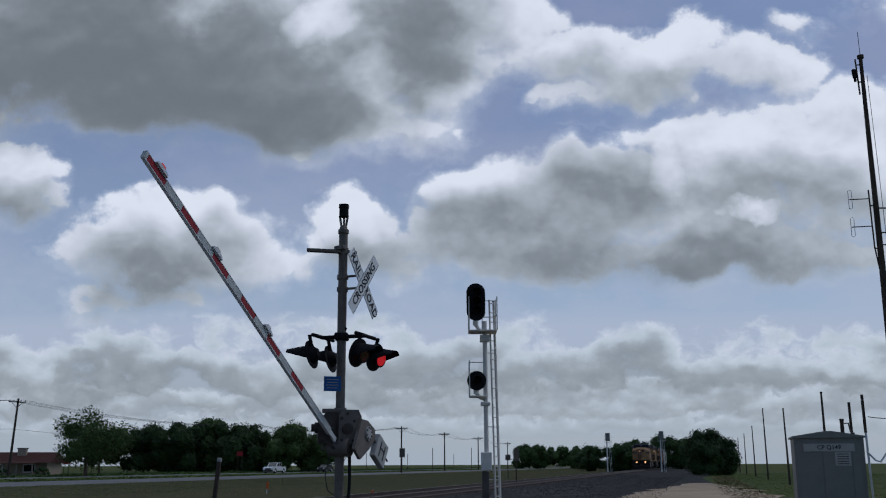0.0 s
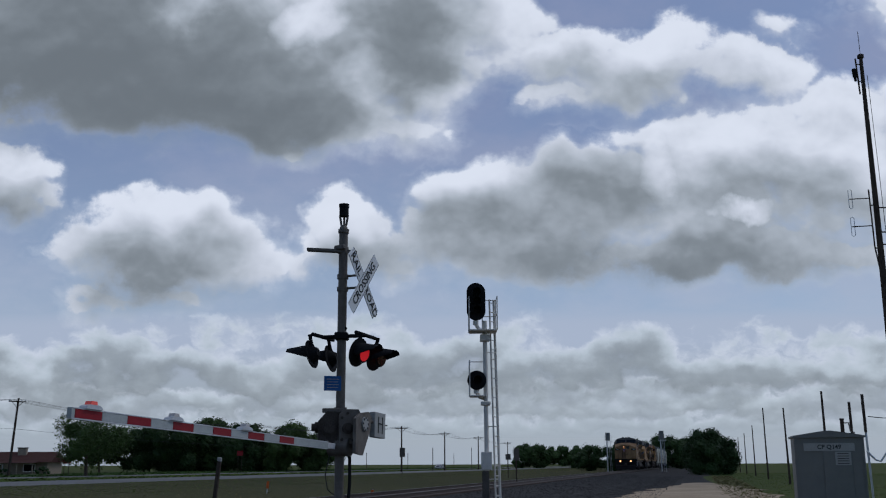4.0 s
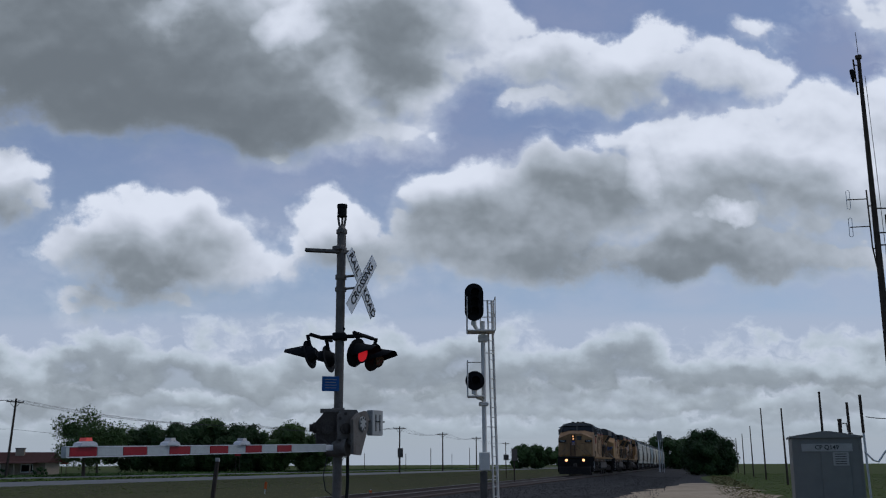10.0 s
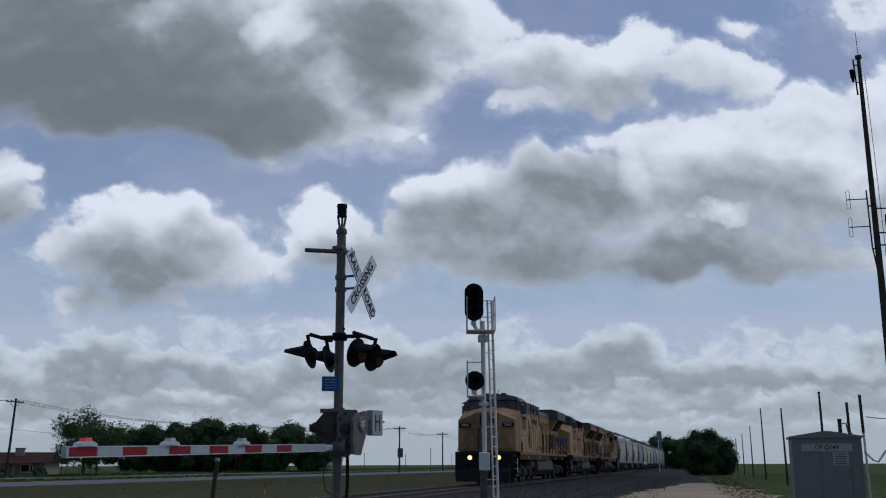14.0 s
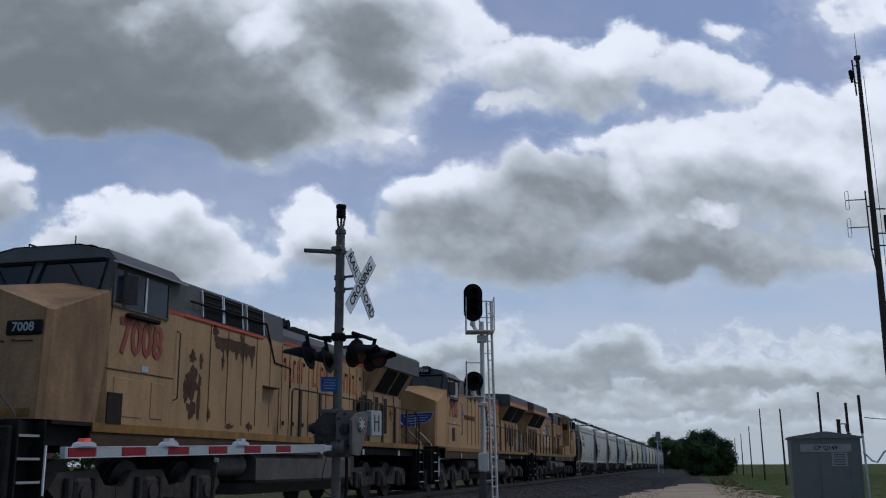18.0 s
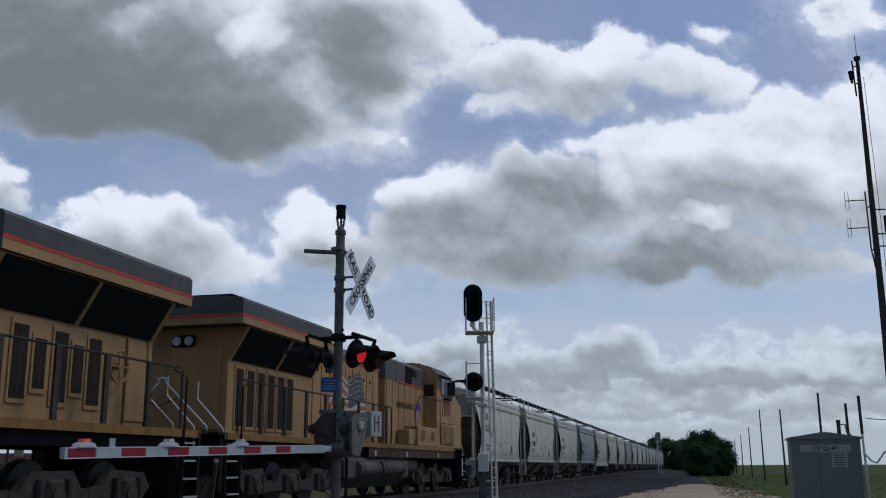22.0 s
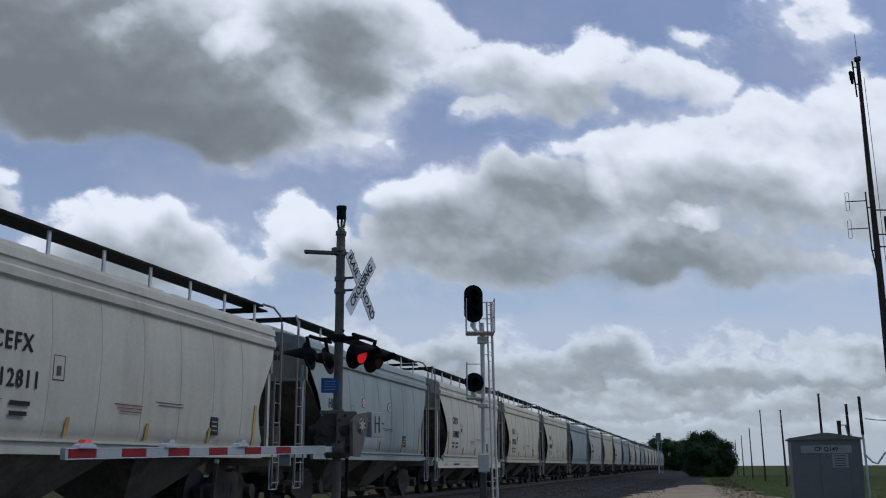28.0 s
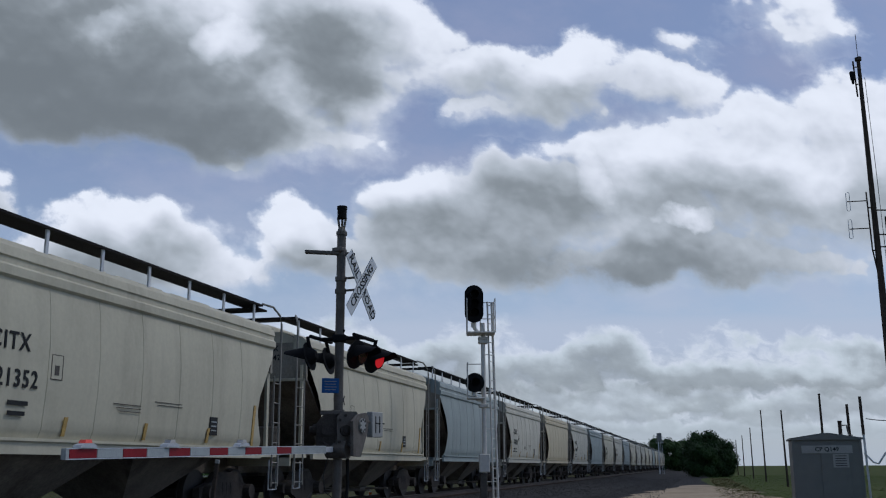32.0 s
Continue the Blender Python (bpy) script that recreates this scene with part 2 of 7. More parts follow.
# ---- mesh helpers ----
class Shape:
    """Gathers simple solids into one mesh."""

    def __init__(self):
        self.v, self.f, self.m = [], [], []

    def put(self, verts, faces, mi=0):
        k = len(self.v)
        self.v += [tuple(p) for p in verts]
        self.f += [tuple(i + k for i in q) for q in faces]
        self.m += [mi] * len(faces)
        return self

    def box(self, c, s, turn=None, mi=0, bev=0.0):
        x, y, z = (k / 2 for k in s)
        if bev:
            b = min(bev, x * .9, y * .9, z * .9)
            pts = []
            for sx in (-1, 1):
                for sy in (-1, 1):
                    for sz in (-1, 1):
                        pts += [Vector((sx * (x - b), sy * (y - b), sz * z)), Vector((sx * (x - b), sy * y, sz * (z - b))), Vector((sx * x, sy * (y - b), sz * (z - b)))]
            bm = bmesh.new()
            for p in pts:
                bm.verts.new(p)
            bmesh.ops.convex_hull(bm, input=bm.verts)
            bm.verts.index_update()
            pts, fs = [v.co.copy() for v in bm.verts], [[v.index for v in q.verts] for q in bm.faces]
            bm.free()
        else:
            pts = [Vector((i * x, j * y, k * z)) for i in (-1, 1) for j in (-1, 1) for k in (-1, 1)]
            fs = [(0, 1, 3, 2), (4, 6, 7, 5), (0, 4, 5, 1), (2, 3, 7, 6), (0, 2, 6, 4), (1, 5, 7, 3)]
        if turn:
            t = Euler([radians(a) for a in turn]).to_matrix()
            pts = [t @ p for p in pts]
        return self.put([p + Vector(c) for p in pts], fs, mi)

    def tube(self, path, r, n=8, mi=0, r2=None):
        path = [Vector(p) for p in path]
        rings = []
        for i, p in enumerate(path):
            d = (path[min(i + 1, len(path) - 1)] - path[max(i - 1, 0)]).normalized()
            a = d.orthogonal().normalized() if abs(d.z) > .95 else d.cross(Vector((0, 0, 1))).normalized()
            b = d.cross(a)
            rr = r if r2 is None else r + (r2 - r) * i / (len(path) - 1)
            rings.append([p + (a * math.cos(q) + b * math.sin(q)) * rr for q in (2 * math.pi * k / n for k in range(n))])
        vs = [v for ring in rings for v in ring]
        fs = [(i * n + k, i * n + (k + 1) % n, (i + 1) * n + (k + 1) % n, (i + 1) * n + k) for i in range(len(path) - 1) for k in range(n)]
        fs += [tuple(range(n))[::-1], tuple((len(path) - 1) * n + k for k in range(n))]
        return self.put(vs, fs, mi)

    def disc(self, c, axis, r, depth, n=20, mi=0, r2=None):
        c, axis = Vector(c), Vector(axis).normalized()
        return self.tube([c - axis * depth / 2, c + axis * depth / 2], r, n, mi, r2)

    def prism(self, outline, axis, a, b, mi=0):
        """A flat outline pushed from a to b along an axis; the outline gives the other two coordinates in order."""
        def at(p, k):
            return (k, p[0], p[1]) if axis == "x" else (p[0], k, p[1]) if axis == "y" else (p[0], p[1], k)
        n = len(outline)
        vs = [at(p, a) for p in outline] + [at(p, b) for p in outline]
        fs = [(i, (i + 1) % n, n + (i + 1) % n, n + i) for i in range(n)] + [tuple(range(n))[::-1], tuple(range(n, 2 * n))]
        return self.put(vs, fs, mi)

    def grid(self, rows, mi=0):
        n = len(rows[0])
        return self.put([p for r in rows for p in r], [(i * n + k, i * n + k + 1, (i + 1) * n + k + 1, (i + 1) * n + k) for i in range(len(rows) - 1) for k in range(n - 1)], mi)

    def mesh(self, name, mats, smooth=False):
        me = bpy.data.meshes.new(name)
        me.from_pydata(self.v, [], self.f)
        for m in (mats if isinstance(mats, (list, tuple)) else [mats]):
            me.materials.append(m)
        me.polygons.foreach_set("material_index", self.m)
        bm = bmesh.new()
        bm.from_mesh(me)
        bmesh.ops.recalc_face_normals(bm, faces=bm.faces)
        bm.to_mesh(me)
        bm.free()
        if smooth:
            me.polygons.foreach_set("use_smooth", [True] * len(me.polygons))
            me.set_sharp_from_angle(angle=radians(40))
        return me


def part(name, shape, material, parent, label="", at=None, smooth=False):
    """One mesh object under a thing or under a part."""
    me = shape.mesh(name, material, smooth) if isinstance(shape, Shape) else shape
    ob = new(name, me)
    ob.parent = parent
    if at is not None:
        ob.matrix_basis = at
    if label:
        ob["label"] = label
    return ob


def thing(name, m, label, category, group="", kind="", shape=None, material=None, smooth=False):
    ob = new(name, shape.mesh(name, material, smooth) if shape else None)
    ob.matrix_basis = m if isinstance(m, Matrix) else Matrix.Translation(m)
    return tagged(ob, label, category, group, kind)


def words(text, size, material, depth=0.006, stretch=1.0, space=1.0, bold=.016):
    """Flat lettering standing upright in the x-z plane, centred, read from -y."""
    cu = bpy.data.curves.new("lettering", "FONT")
    cu.body, cu.size, cu.align_x, cu.align_y, cu.extrude = text, size, "CENTER", "CENTER", depth
    cu.offset = size * bold
    cu.space_character = space
    cu.resolution_u = 2
    ob = new("lettering", cu)
    me = bpy.data.meshes.new_from_object(ob.evaluated_get(bpy.context.evaluated_depsgraph_get()))
    bpy.data.objects.remove(ob)
    bpy.data.curves.remove(cu)
    me.transform(Matrix.Diagonal((stretch, 1, 1, 1)))
    me.transform(pose(0, 0, 0, 90, 0, 0))
    me.materials.clear()
    me.materials.append(material)
    return me

# ---- ground ----
def soil(name, tones, scale, rough=0.95, stretch=(1, 1, 1), bump=0.6, fine=9.0):
    m = bpy.data.materials.new(name)
    m.use_nodes = True
    n, l = m.node_tree.nodes, m.node_tree.links
    b = n["Principled BSDF"]
    b.inputs["Roughness"].default_value = rough
    b.inputs["Specular IOR Level"].default_value = 0.05
    co, mp = n.new("ShaderNodeTexCoord"), n.new("ShaderNodeMapping")
    mp.inputs["Scale"].default_value = stretch
    l.new(co.outputs["Object"], mp.inputs["Vector"])
    a, c = n.new("ShaderNodeTexNoise"), n.new("ShaderNodeTexNoise")
    a.inputs["Scale"].default_value, a.inputs["Detail"].default_value = scale, 8
    c.inputs["Scale"].default_value, c.inputs["Detail"].default_value = fine, 6
    mixf = n.new("ShaderNodeMix")
    mixf.inputs["Factor"].default_value = 0.45
    l.new(mp.outputs["Vector"], a.inputs["Vector"])
    l.new(mp.outputs["Vector"], c.inputs["Vector"])
    l.new(a.outputs["Fac"], mixf.inputs["A"])
    l.new(c.outputs["Fac"], mixf.inputs["B"])
    r = n.new("ShaderNodeValToRGB")
    el = r.color_ramp.elements
    el[0].position, el[0].color = 0.34, (*tones[0], 1)
    el[1].position, el[1].color = 0.66, (*tones[-1], 1)
    for i, t in enumerate(tones[1:-1]):
        e = el.new(0.34 + 0.32 * (i + 1) / (len(tones) - 1))
        e.color = (*t, 1)
    l.new(mixf.outputs["Result"], r.inputs["Fac"])
    l.new(r.outputs["Color"], b.inputs["Base Color"])
    bp = n.new("ShaderNodeBump")
    bp.inputs["Strength"].default_value, bp.inputs["Distance"].default_value = bump, 0.05
    l.new(c.outputs["Fac"], bp.inputs["Height"])
    l.new(bp.outputs["Normal"], b.inputs["Normal"])
    return m


M["field"] = soil("rough_pasture", [(0.042, 0.062, 0.016), (0.062, 0.080, 0.022), (0.08, 0.082, 0.030)], 0.05, fine=1.2)
M["scrub"] = soil("dry_scrub", [(0.036, 0.047, 0.015), (0.060, 0.056, 0.025), (0.042, 0.056, 0.016)], 0.25, fine=3)
M["asphalt"] = soil("worn_asphalt", [(0.13, 0.13, 0.13), (0.17, 0.17, 0.165), (0.20, 0.20, 0.19)], 0.3, 0.85, fine=20, bump=0.2)
M["ballast"] = soil("dark_ballast", [(0.022, 0.021, 0.021), (0.040, 0.039, 0.038), (0.066, 0.064, 0.061)], 1.2, fine=12, bump=1.0)
M["dirt"] = soil("pale_caliche", [(0.24, 0.185, 0.12), (0.34, 0.27, 0.185), (0.43, 0.35, 0.25)], 0.35, fine=5)


def strip(name, s0, s1, o0, o1, z, material, label, cat, step=12, waves=0.0, drop=0.0):
    """A flat strip of ground beside the track, from s0 to s1 along it."""
    sh, rows = Shape(), []
    n = max(2, int((s1 - s0) / step))
    for i in range(n + 1):
        s = s0 + (s1 - s0) * i / n
        w = waves * noise.noise((s * .05, o0 * .3, 0))
        rows.append([along(s, o0 + w, z - drop), along(s, o0 + w + .4, z), along(s, o1 - .4 + w, z), along(s, o1 + w, z - drop)])
    sh.grid(rows)
    return thing(name, Matrix(), label, cat, kind="structure", shape=sh, material=material)


g = Shape()
g.grid([[(x, y, 0) for x in (-4800, -600, -200, 0, 200, 600, 4800)] for y in (-1500, -300, -60, 0, 60, 200, 500, 1200, 4800)])
thing("ground", Matrix(), "flat green and tan pasture reaching the horizon", "ground", kind="structure", shape=g, material=M["field"])
strip("verge", -60, 700, 3.2, 36, 0.02, M["scrub"], "strip of dry brown scrub beside the track", "grass verge", waves=2)
strip("road", -1100, 1500, 38, 50, 0.06, M["asphalt"], "grey asphalt highway lane beside the track", "road", step=60, drop=0.05)
strip("far_road", -1100, 1500, 62, 70, 0.10, M["asphalt"], "far grey asphalt highway carriageway", "road", step=60, drop=0.08)
strip("gravel_shoulder", 10, 430, -11.0, -4.8, 0.024, M["ballast"], "dark gravel shoulder beside the track", "gravel", waves=1.5, drop=0.02)
yard, rows = Shape(), []
for i in range(33):
    s = 18 + i * 1.9
    k = max(0, (s - 34) / 45)
    a = -6.3 - 3.4 * k ** 1.3 + 1.1 * noise.noise((s * .35, 1, 0)) + .5 * noise.noise((s * 1.3, 2, 0))
    b = -14.0 + 3.0 * k * k + 1.4 * noise.noise((s * .3, 5, 0))
    rows.append([along(s, b + (a - b) * q, .034) for q in (0, .33, .66, 1)])
yard.grid(rows)
thing("dirt_yard", Matrix(), "pale caliche dirt yard beside the ballast", "dirt yard", kind="structure", shape=yard, material=M["dirt"])

# crossing road between the camera and the gate, and over the track
cr_ = Shape()
cr_.grid([[along(s, o, 0.02 if o < -4 else 0.44 if o < 4 else 0.05) for o in (-60, -30, -9, -3.2, 3.2, 9, 37)] for s in (3.2, 8.0, 12.2)])
thing("crossing_road", Matrix(), "worn asphalt road over the level crossing", "road", kind="structure", shape=cr_, material=M["asphalt"])

# ballast bed
bed, rows = Shape(), []
for i in range(131):
    s = -80 + i * 6
    k = noise.noise((s * .11, 0, 3)) * .25
    rows.append([along(s, o, z) for o, z in ((-5.6 + k, 0.0), (-4.4 + k, 0.14), (-2.1, 0.30), (-1.5, 0.33), (1.5, 0.33), (2.1, 0.30), (3.9 + k, 0.02))])
bed.grid(rows)
thing("ballast_bed", Matrix(), "dark grey crushed-stone ballast bed under the track", "ballast", kind="structure", shape=bed, material=M["ballast"])

# loose stones on the visible shoulder
stones = Shape()
rnd = random.Random(4)
for i in range(8500):
    s = 24 + 90 * rnd.random() ** 1.6
    o = rnd.uniform(-8.6, -1.4)
    z = 0.33 if o > -1.5 else 0.33 + (o + 1.5) * 0.045 if o > -2.1 else 0.30 + (o + 2.1) * 0.07 if o > -4.4 else max(.02, 0.14 + (o + 4.4) * .11)
    r = rnd.uniform(.018, .042)
    c = along(s, o, z + r * .2)
    ps = [c + Vector((rnd.uniform(.6, 1.2) * r * a, rnd.uniform(.6, 1.2) * r * b, rnd.uniform(.6, 1.1) * r * d)) for a, b, d in ((1, 0, 0), (-1, 0, 0), (0, 1, 0), (0, -1, 0), (0, 0, 1))]
    stones.put(ps, [(0, 2, 4), (2, 1, 4), (1, 3, 4), (3, 0, 4)])
thing("ballast_stones", Matrix(), "loose dark grey ballast stones on the shoulder", "stones", kind="stuff", shape=stones, material=M["ballast"])

# track: rails and ties
track = thing("railway_track", along(0, 0, 0), "single railway track with rusty rails on timber ties", "track", kind="structure")
TRK = Matrix.Translation(along(0, 0, 0)) @ pose(0, 0, 0, 0, 0, 90 - TURN)
track.matrix_basis = TRK
for y in (-0.755, 0.755):
    sh = Shape().prism([(y - .065, RAIL - .16), (y + .065, RAIL - .16), (y + .065, RAIL - .145), (y + .012, RAIL - .12), (y + .012, RAIL - .04), (y + .034, RAIL - .03), (y + .034, RAIL - .006), (y - .034, RAIL - .006), (y - .034, RAIL - .03), (y - .012, RAIL - .04), (y - .012, RAIL - .12), (y - .065, RAIL - .145)], "x", -80, 700)
    r_ = part("rail", sh, M["rail"], track)
    part("rail_head", Shape().box((310, y, RAIL - .003), (780, .05, .006)), M["railtop"], r_, "shiny worn rail head")
tie = Shape().box((0, 0, 0), (.22, 2.55, .17), bev=.015).mesh("tie", M["tie"])
for i in range(190):
    part("tie", tie, None, track, at=pose(14 + i * .52, 0, RAIL - .165 - .08, 0, 0, rnd.uniform(-1.5, 1.5)))
rest = Shape()
for i in range(590):
    rest.box((14 + 190 * .52 + i * .52, 0, RAIL - .245), (.22, 2.55, .17))
tagged(part("far_ties", rest, M["tie"], track), kind="stuff")

# ---- level crossing signal ----
ARM_TURN = 20.0
PX, PY = -1.62, 15.6
GX = thing("crossing_signal", pose(PX, PY, 0), "weathered steel level crossing signal mast with flashing lamps and gate", "crossing signal")
mast = part("mast", Shape().tube([(0, 0, 0.35), (0, 0, 5.2)], .072, 16), M["mast"], GX, smooth=True)
part("mast_base", Shape().box((0, 0, .2), (.55, .55, .4), bev=.03).tube([(0, 0, .35), (0, 0, .62)], .13, 14), M["mast"], GX)
part("mast_collar", Shape().tube([(0, 0, 5.14), (0, 0, 5.2)], .09, 14), M["mast"], GX)
# bell housing on a pinched neck
part("bell", Shape().tube([(0, 0, 5.42), (0, 0, 5.46), (0, 0, 5.60)], .076, 18).tube([(0, 0, 5.57), (0, 0, 5.625)], .084, 18), M["sigblack"], GX, "black bell housing", smooth=True)
part("bell_neck", Shape().tube([(0, 0, 5.18), (-.0, 0, 5.27)], .078, 12, r2=.05).tube([(-.04, 0, 5.27), (-.065, 0, 5.44)], .02, 6).tube([(.04, 0, 5.27), (.065, 0, 5.44)], .02, 6).tube([(0, .04, 5.27), (0, .065, 5.44)], .02, 6), M["mast"], GX)
# wooden arm and clamp near the top
part("cross_bar", Shape().box((-.30, -.06, 4.84), (.56, .10, .055), (0, 3, 0), bev=.01).box((-.04, -.10, 4.88), (.20, .09, .07), (0, 0, -35), bev=.01).box((.14, -.02, 4.82), (.16, .06, .05), (0, 8, 0)), M["mast"], GX, "short horizontal steel bar near the top")
part("cross_bar_clamp", Shape().tube([(0, 0, 4.80), (0, 0, 4.90)], .088, 14), M["mast"], GX)

# crossbuck: two lettered blades; its own frame has x along the sign, -y towards the road user
SIGN = pose(0, 0, 0, 0, 0, 90 - 25.0)
cbm = SIGN @ pose(0, -.38, 4.28)
cb = part("crossbuck", Shape().box((0, .03, 0), (.10, .02, .10)), M["galv"], GX, "white X-shaped railroad crossing sign", at=cbm)
for nm, tilt, dy in (("RAIL  ROAD", 49, 0.0), ("CROSSING", -49, -.012)):
    bl = part("blade", Shape().box((0, 0, 0), (1.22, .008, .225), bev=.002), M["signwhite"], cb, at=pose(0, dy, 0, 0, tilt, 0))
    for k, ch in enumerate(nm.split("  ") if "  " in nm else [nm]):
        tm = words(ch, .19, M["signblack"], .002, 1.06)
        cx = 0 if len(ch) > 4 else (-.36 if k == 0 else .36)
        lt = part("legend", tm, None, bl, at=pose(cx, -.0075, -.055 * 0))
    part("blade_border", Shape().box((0, 0, .107), (1.2, .003, .006)).box((0, 0, -.107), (1.2, .003, .006)), M["signblack"], bl, at=pose(0, -.005, 0))
part("crossbuck_bracket", Shape().tube([(0, 0, 4.42), (cbm.translation.x, cbm.translation.y, 4.42)], .02, 8).tube([(0, 0, 4.22), (cbm.translation.x, cbm.translation.y, 4.22)], .02, 8)
     .tube([(0, 0, 4.38), (0, 0, 4.45)], .092, 12).tube([(0, 0, 4.18), (0, 0, 4.25)], .092, 12), M["mast"], GX)

# flashing lamps: a cross arm with two lamps for each direction
FL = pose(0, 0, 0, 0, 0, 72.5) @ pose(0, 0, 3.45)
part("lamp_arm", Shape().tube([FL @ Vector((-.40, -.41, 0)), FL @ Vector((.40, -.41, 0))], .03, 10).tube([FL @ Vector((-.40, .32, 0)), FL @ Vector((.40, .32, 0))], .03, 10).box(tuple(FL @ Vector((0, 0, .0))), (.22, .22, .12), bev=.02)
     .tube([FL @ Vector((0, -.42, 0)), FL @ Vector((0, .34, 0))], .032, 10)
     .tube([FL @ Vector((0, -.02, .05)), FL @ Vector((0, -.06, .15))], .035, 6), M["sigblack"], GX, smooth=True)


def flasher(parent, m, lit):
    """A round lamp with backplate, hood and red lens facing -y. Returns the drum that shows the lit or dark face."""
    head = part("flasher", Shape().tube([(0, -.03, 0), (0, .04, 0), (0, .09, 0)], .15, 18, r2=.07).tube([(0, .0, .12), (0, .0, .31)], .03, 8), M["sigblack"], parent, "black flasher lamp with round backplate and hood", at=m, smooth=True)
    ring = Shape()
    ring.tube([(0, -.035, 0), (0, -.02, 0)], .225, 28)
    part("backplate", ring, M["sigblack"], head)
    hood = Shape()
    n, rows_i, rows_o = 17, [], []
    for j in range(6):
        y = -.03 - j * .072
        half = radians(118 - j * 13)
        rr = .155 + .002 * j
        rows_o.append([(rr * math.sin(-half + 2 * half * i / (n - 1)), y, rr * math.cos(-half + 2 * half * i / (n - 1)) + .004 * j) for i in range(n)])
    hood.grid(rows_o)
    hood.grid([[(x * .96, y, z * .96) for x, y, z in r] for r in rows_o])
    part("hood", hood, M["sigblack"], head, "long black hood")
    if lit is None:
        part("lens", Shape().tube([(0, -.045, 0), (0, -.055, 0)], .14, 22), M["redlens"], head)
        return None
    # lens drum: a lit half and a dark half, turned by the flasher
    drum = part("lens", Shape().tube([(0, -.004, 0), (0, -.012, 0)], .112, 22, 0).tube([(0, .004, 0), (0, .012, 0)], .112, 22, 1).tube([(0, -.0035, 0), (0, .0035, 0)], .142, 22, 2), [M["redlit"], M["redlens"], M["sigblack"]], head, "red flashing lens", at=pose(0, -.150, 0))
    return drum


LAMPS = []
for x, lit in ((-.36, 0), (.36, 1)):
    LAMPS.append(flasher(GX, FL @ pose(x, -.41, -.30, 15, 0, -12.5), lit))
for x in (-.36, .36):
    flasher(GX, FL @ pose(x, .32, -.30, 13, 0, 182), None)
# blue emergency notice plate
bp_ = part("notice_plate", Shape().box((0, 0, 0), (.27, .012, .23), bev=.004), M["signblue"], GX, "blue emergency notice plate with unreadable white lines", at=pose(-.12, -.10, 2.70, 0, 0, 14))
for i in range(4):
    part("text_line", Shape().box((0, -.009, .065 - i * .043), (.19 - .02 * (i % 2), .003, .009)), M["plate"], bp_)
# gate machine: two rounded cases beside the mast
part("gate_machine", Shape().prism([(-.14, -.30), (.10, -.30), (.15, -.22), (.15, .20), (.10, .30), (-.10, .30), (-.14, .24)], "y", -.20, .10).box((.0, -.215, .0), (.18, .03, .40), bev=.01), M["mast"], GX, "grey steel gate machine case", at=pose(.13, .12, 2.0, 0, 0, 20))
part("gear_cover", Shape().prism([(-.34, -.22), (-.05, -.26), (-.02, .20), (-.08, .26), (-.22, .26), (-.34, .12)], "y", -.20, .10).tube([(-.18, -.20, .02), (-.18, -.26, .02)], .10, 14), M["truck"], GX, "dark brown gear cover behind the mast", at=pose(.0, .0, 2.0, 0, 0, 10))
for z in (1.72, 2.28):
    part("machine_clamp", Shape().tube([(0, 0, z - .05), (0, 0, z + .05)], .1, 14).box((-.1, -.1, z), (.34, .06, .07), bev=.01), M["mast"], GX)
gm = part("machine_cover", Shape().prism([(-.13, -.24), (.12, -.26), (.17, -.10), (.15, .16), (.06, .27), (-.06, .27), (-.13, .18)], "y", -.05, .05), M["mast"], GX, "rounded brown cast cover", at=pose(.12, -.17, 2.02, 0, 0, 20))
for dx, dz in ((-.09, -.19), (.09, -.20), (.11, .10), (.0, .21), (-.09, .14)):
    part("cover_bolt", Shape().disc((dx, -.058, dz), (0, 1, 0), .022, .03, 8), M["truck"], gm)
part("crank_hub", Shape().disc((.0, -.07, -.02), (0, 1, 0), .085, .06, 16).disc((.0, -.11, -.02), (0, 1, 0), .045, .05, 12), M["truck"], gm)
part("motor", Shape().disc((-.30, -.10, 2.02), (1, .2, 0), .085, .16, 14).disc((-.40, -.12, 2.02), (1, .2, 0), .06, .06, 12), M["truck"], GX, "small brown motor housing")
part("motor_bracket", Shape().box((-.22, -.06, 1.90), (.26, .14, .06), bev=.012), M["mast"], GX)
part("link_rod", Shape().tube([(-.24, -.24, 1.86), (-.05, -.27, 1.70)], .022, 8).disc((-.24, -.24, 1.86), (0, 1, 0), .045, .05, 10), M["truck"], GX)
part("conduit", Shape().tube([(.16, -.05, 1.65), (.17, -.06, 1.2), (.14, -.06, .7), (.1, -.04, .42)], .025, 8), M["rubber"], GX)
part("loose_cable", Shape().tube([(-.14, -.12, 1.60), (-.20, -.14, 1.3), (-.16, -.14, 1.08), (-.06, -.1, 1.0)], .008, 6), M["wire"], GX)
part("junction_box", Shape().box((.2, -.08, .83), (.17, .14, .22), bev=.015), M["galv"], GX)

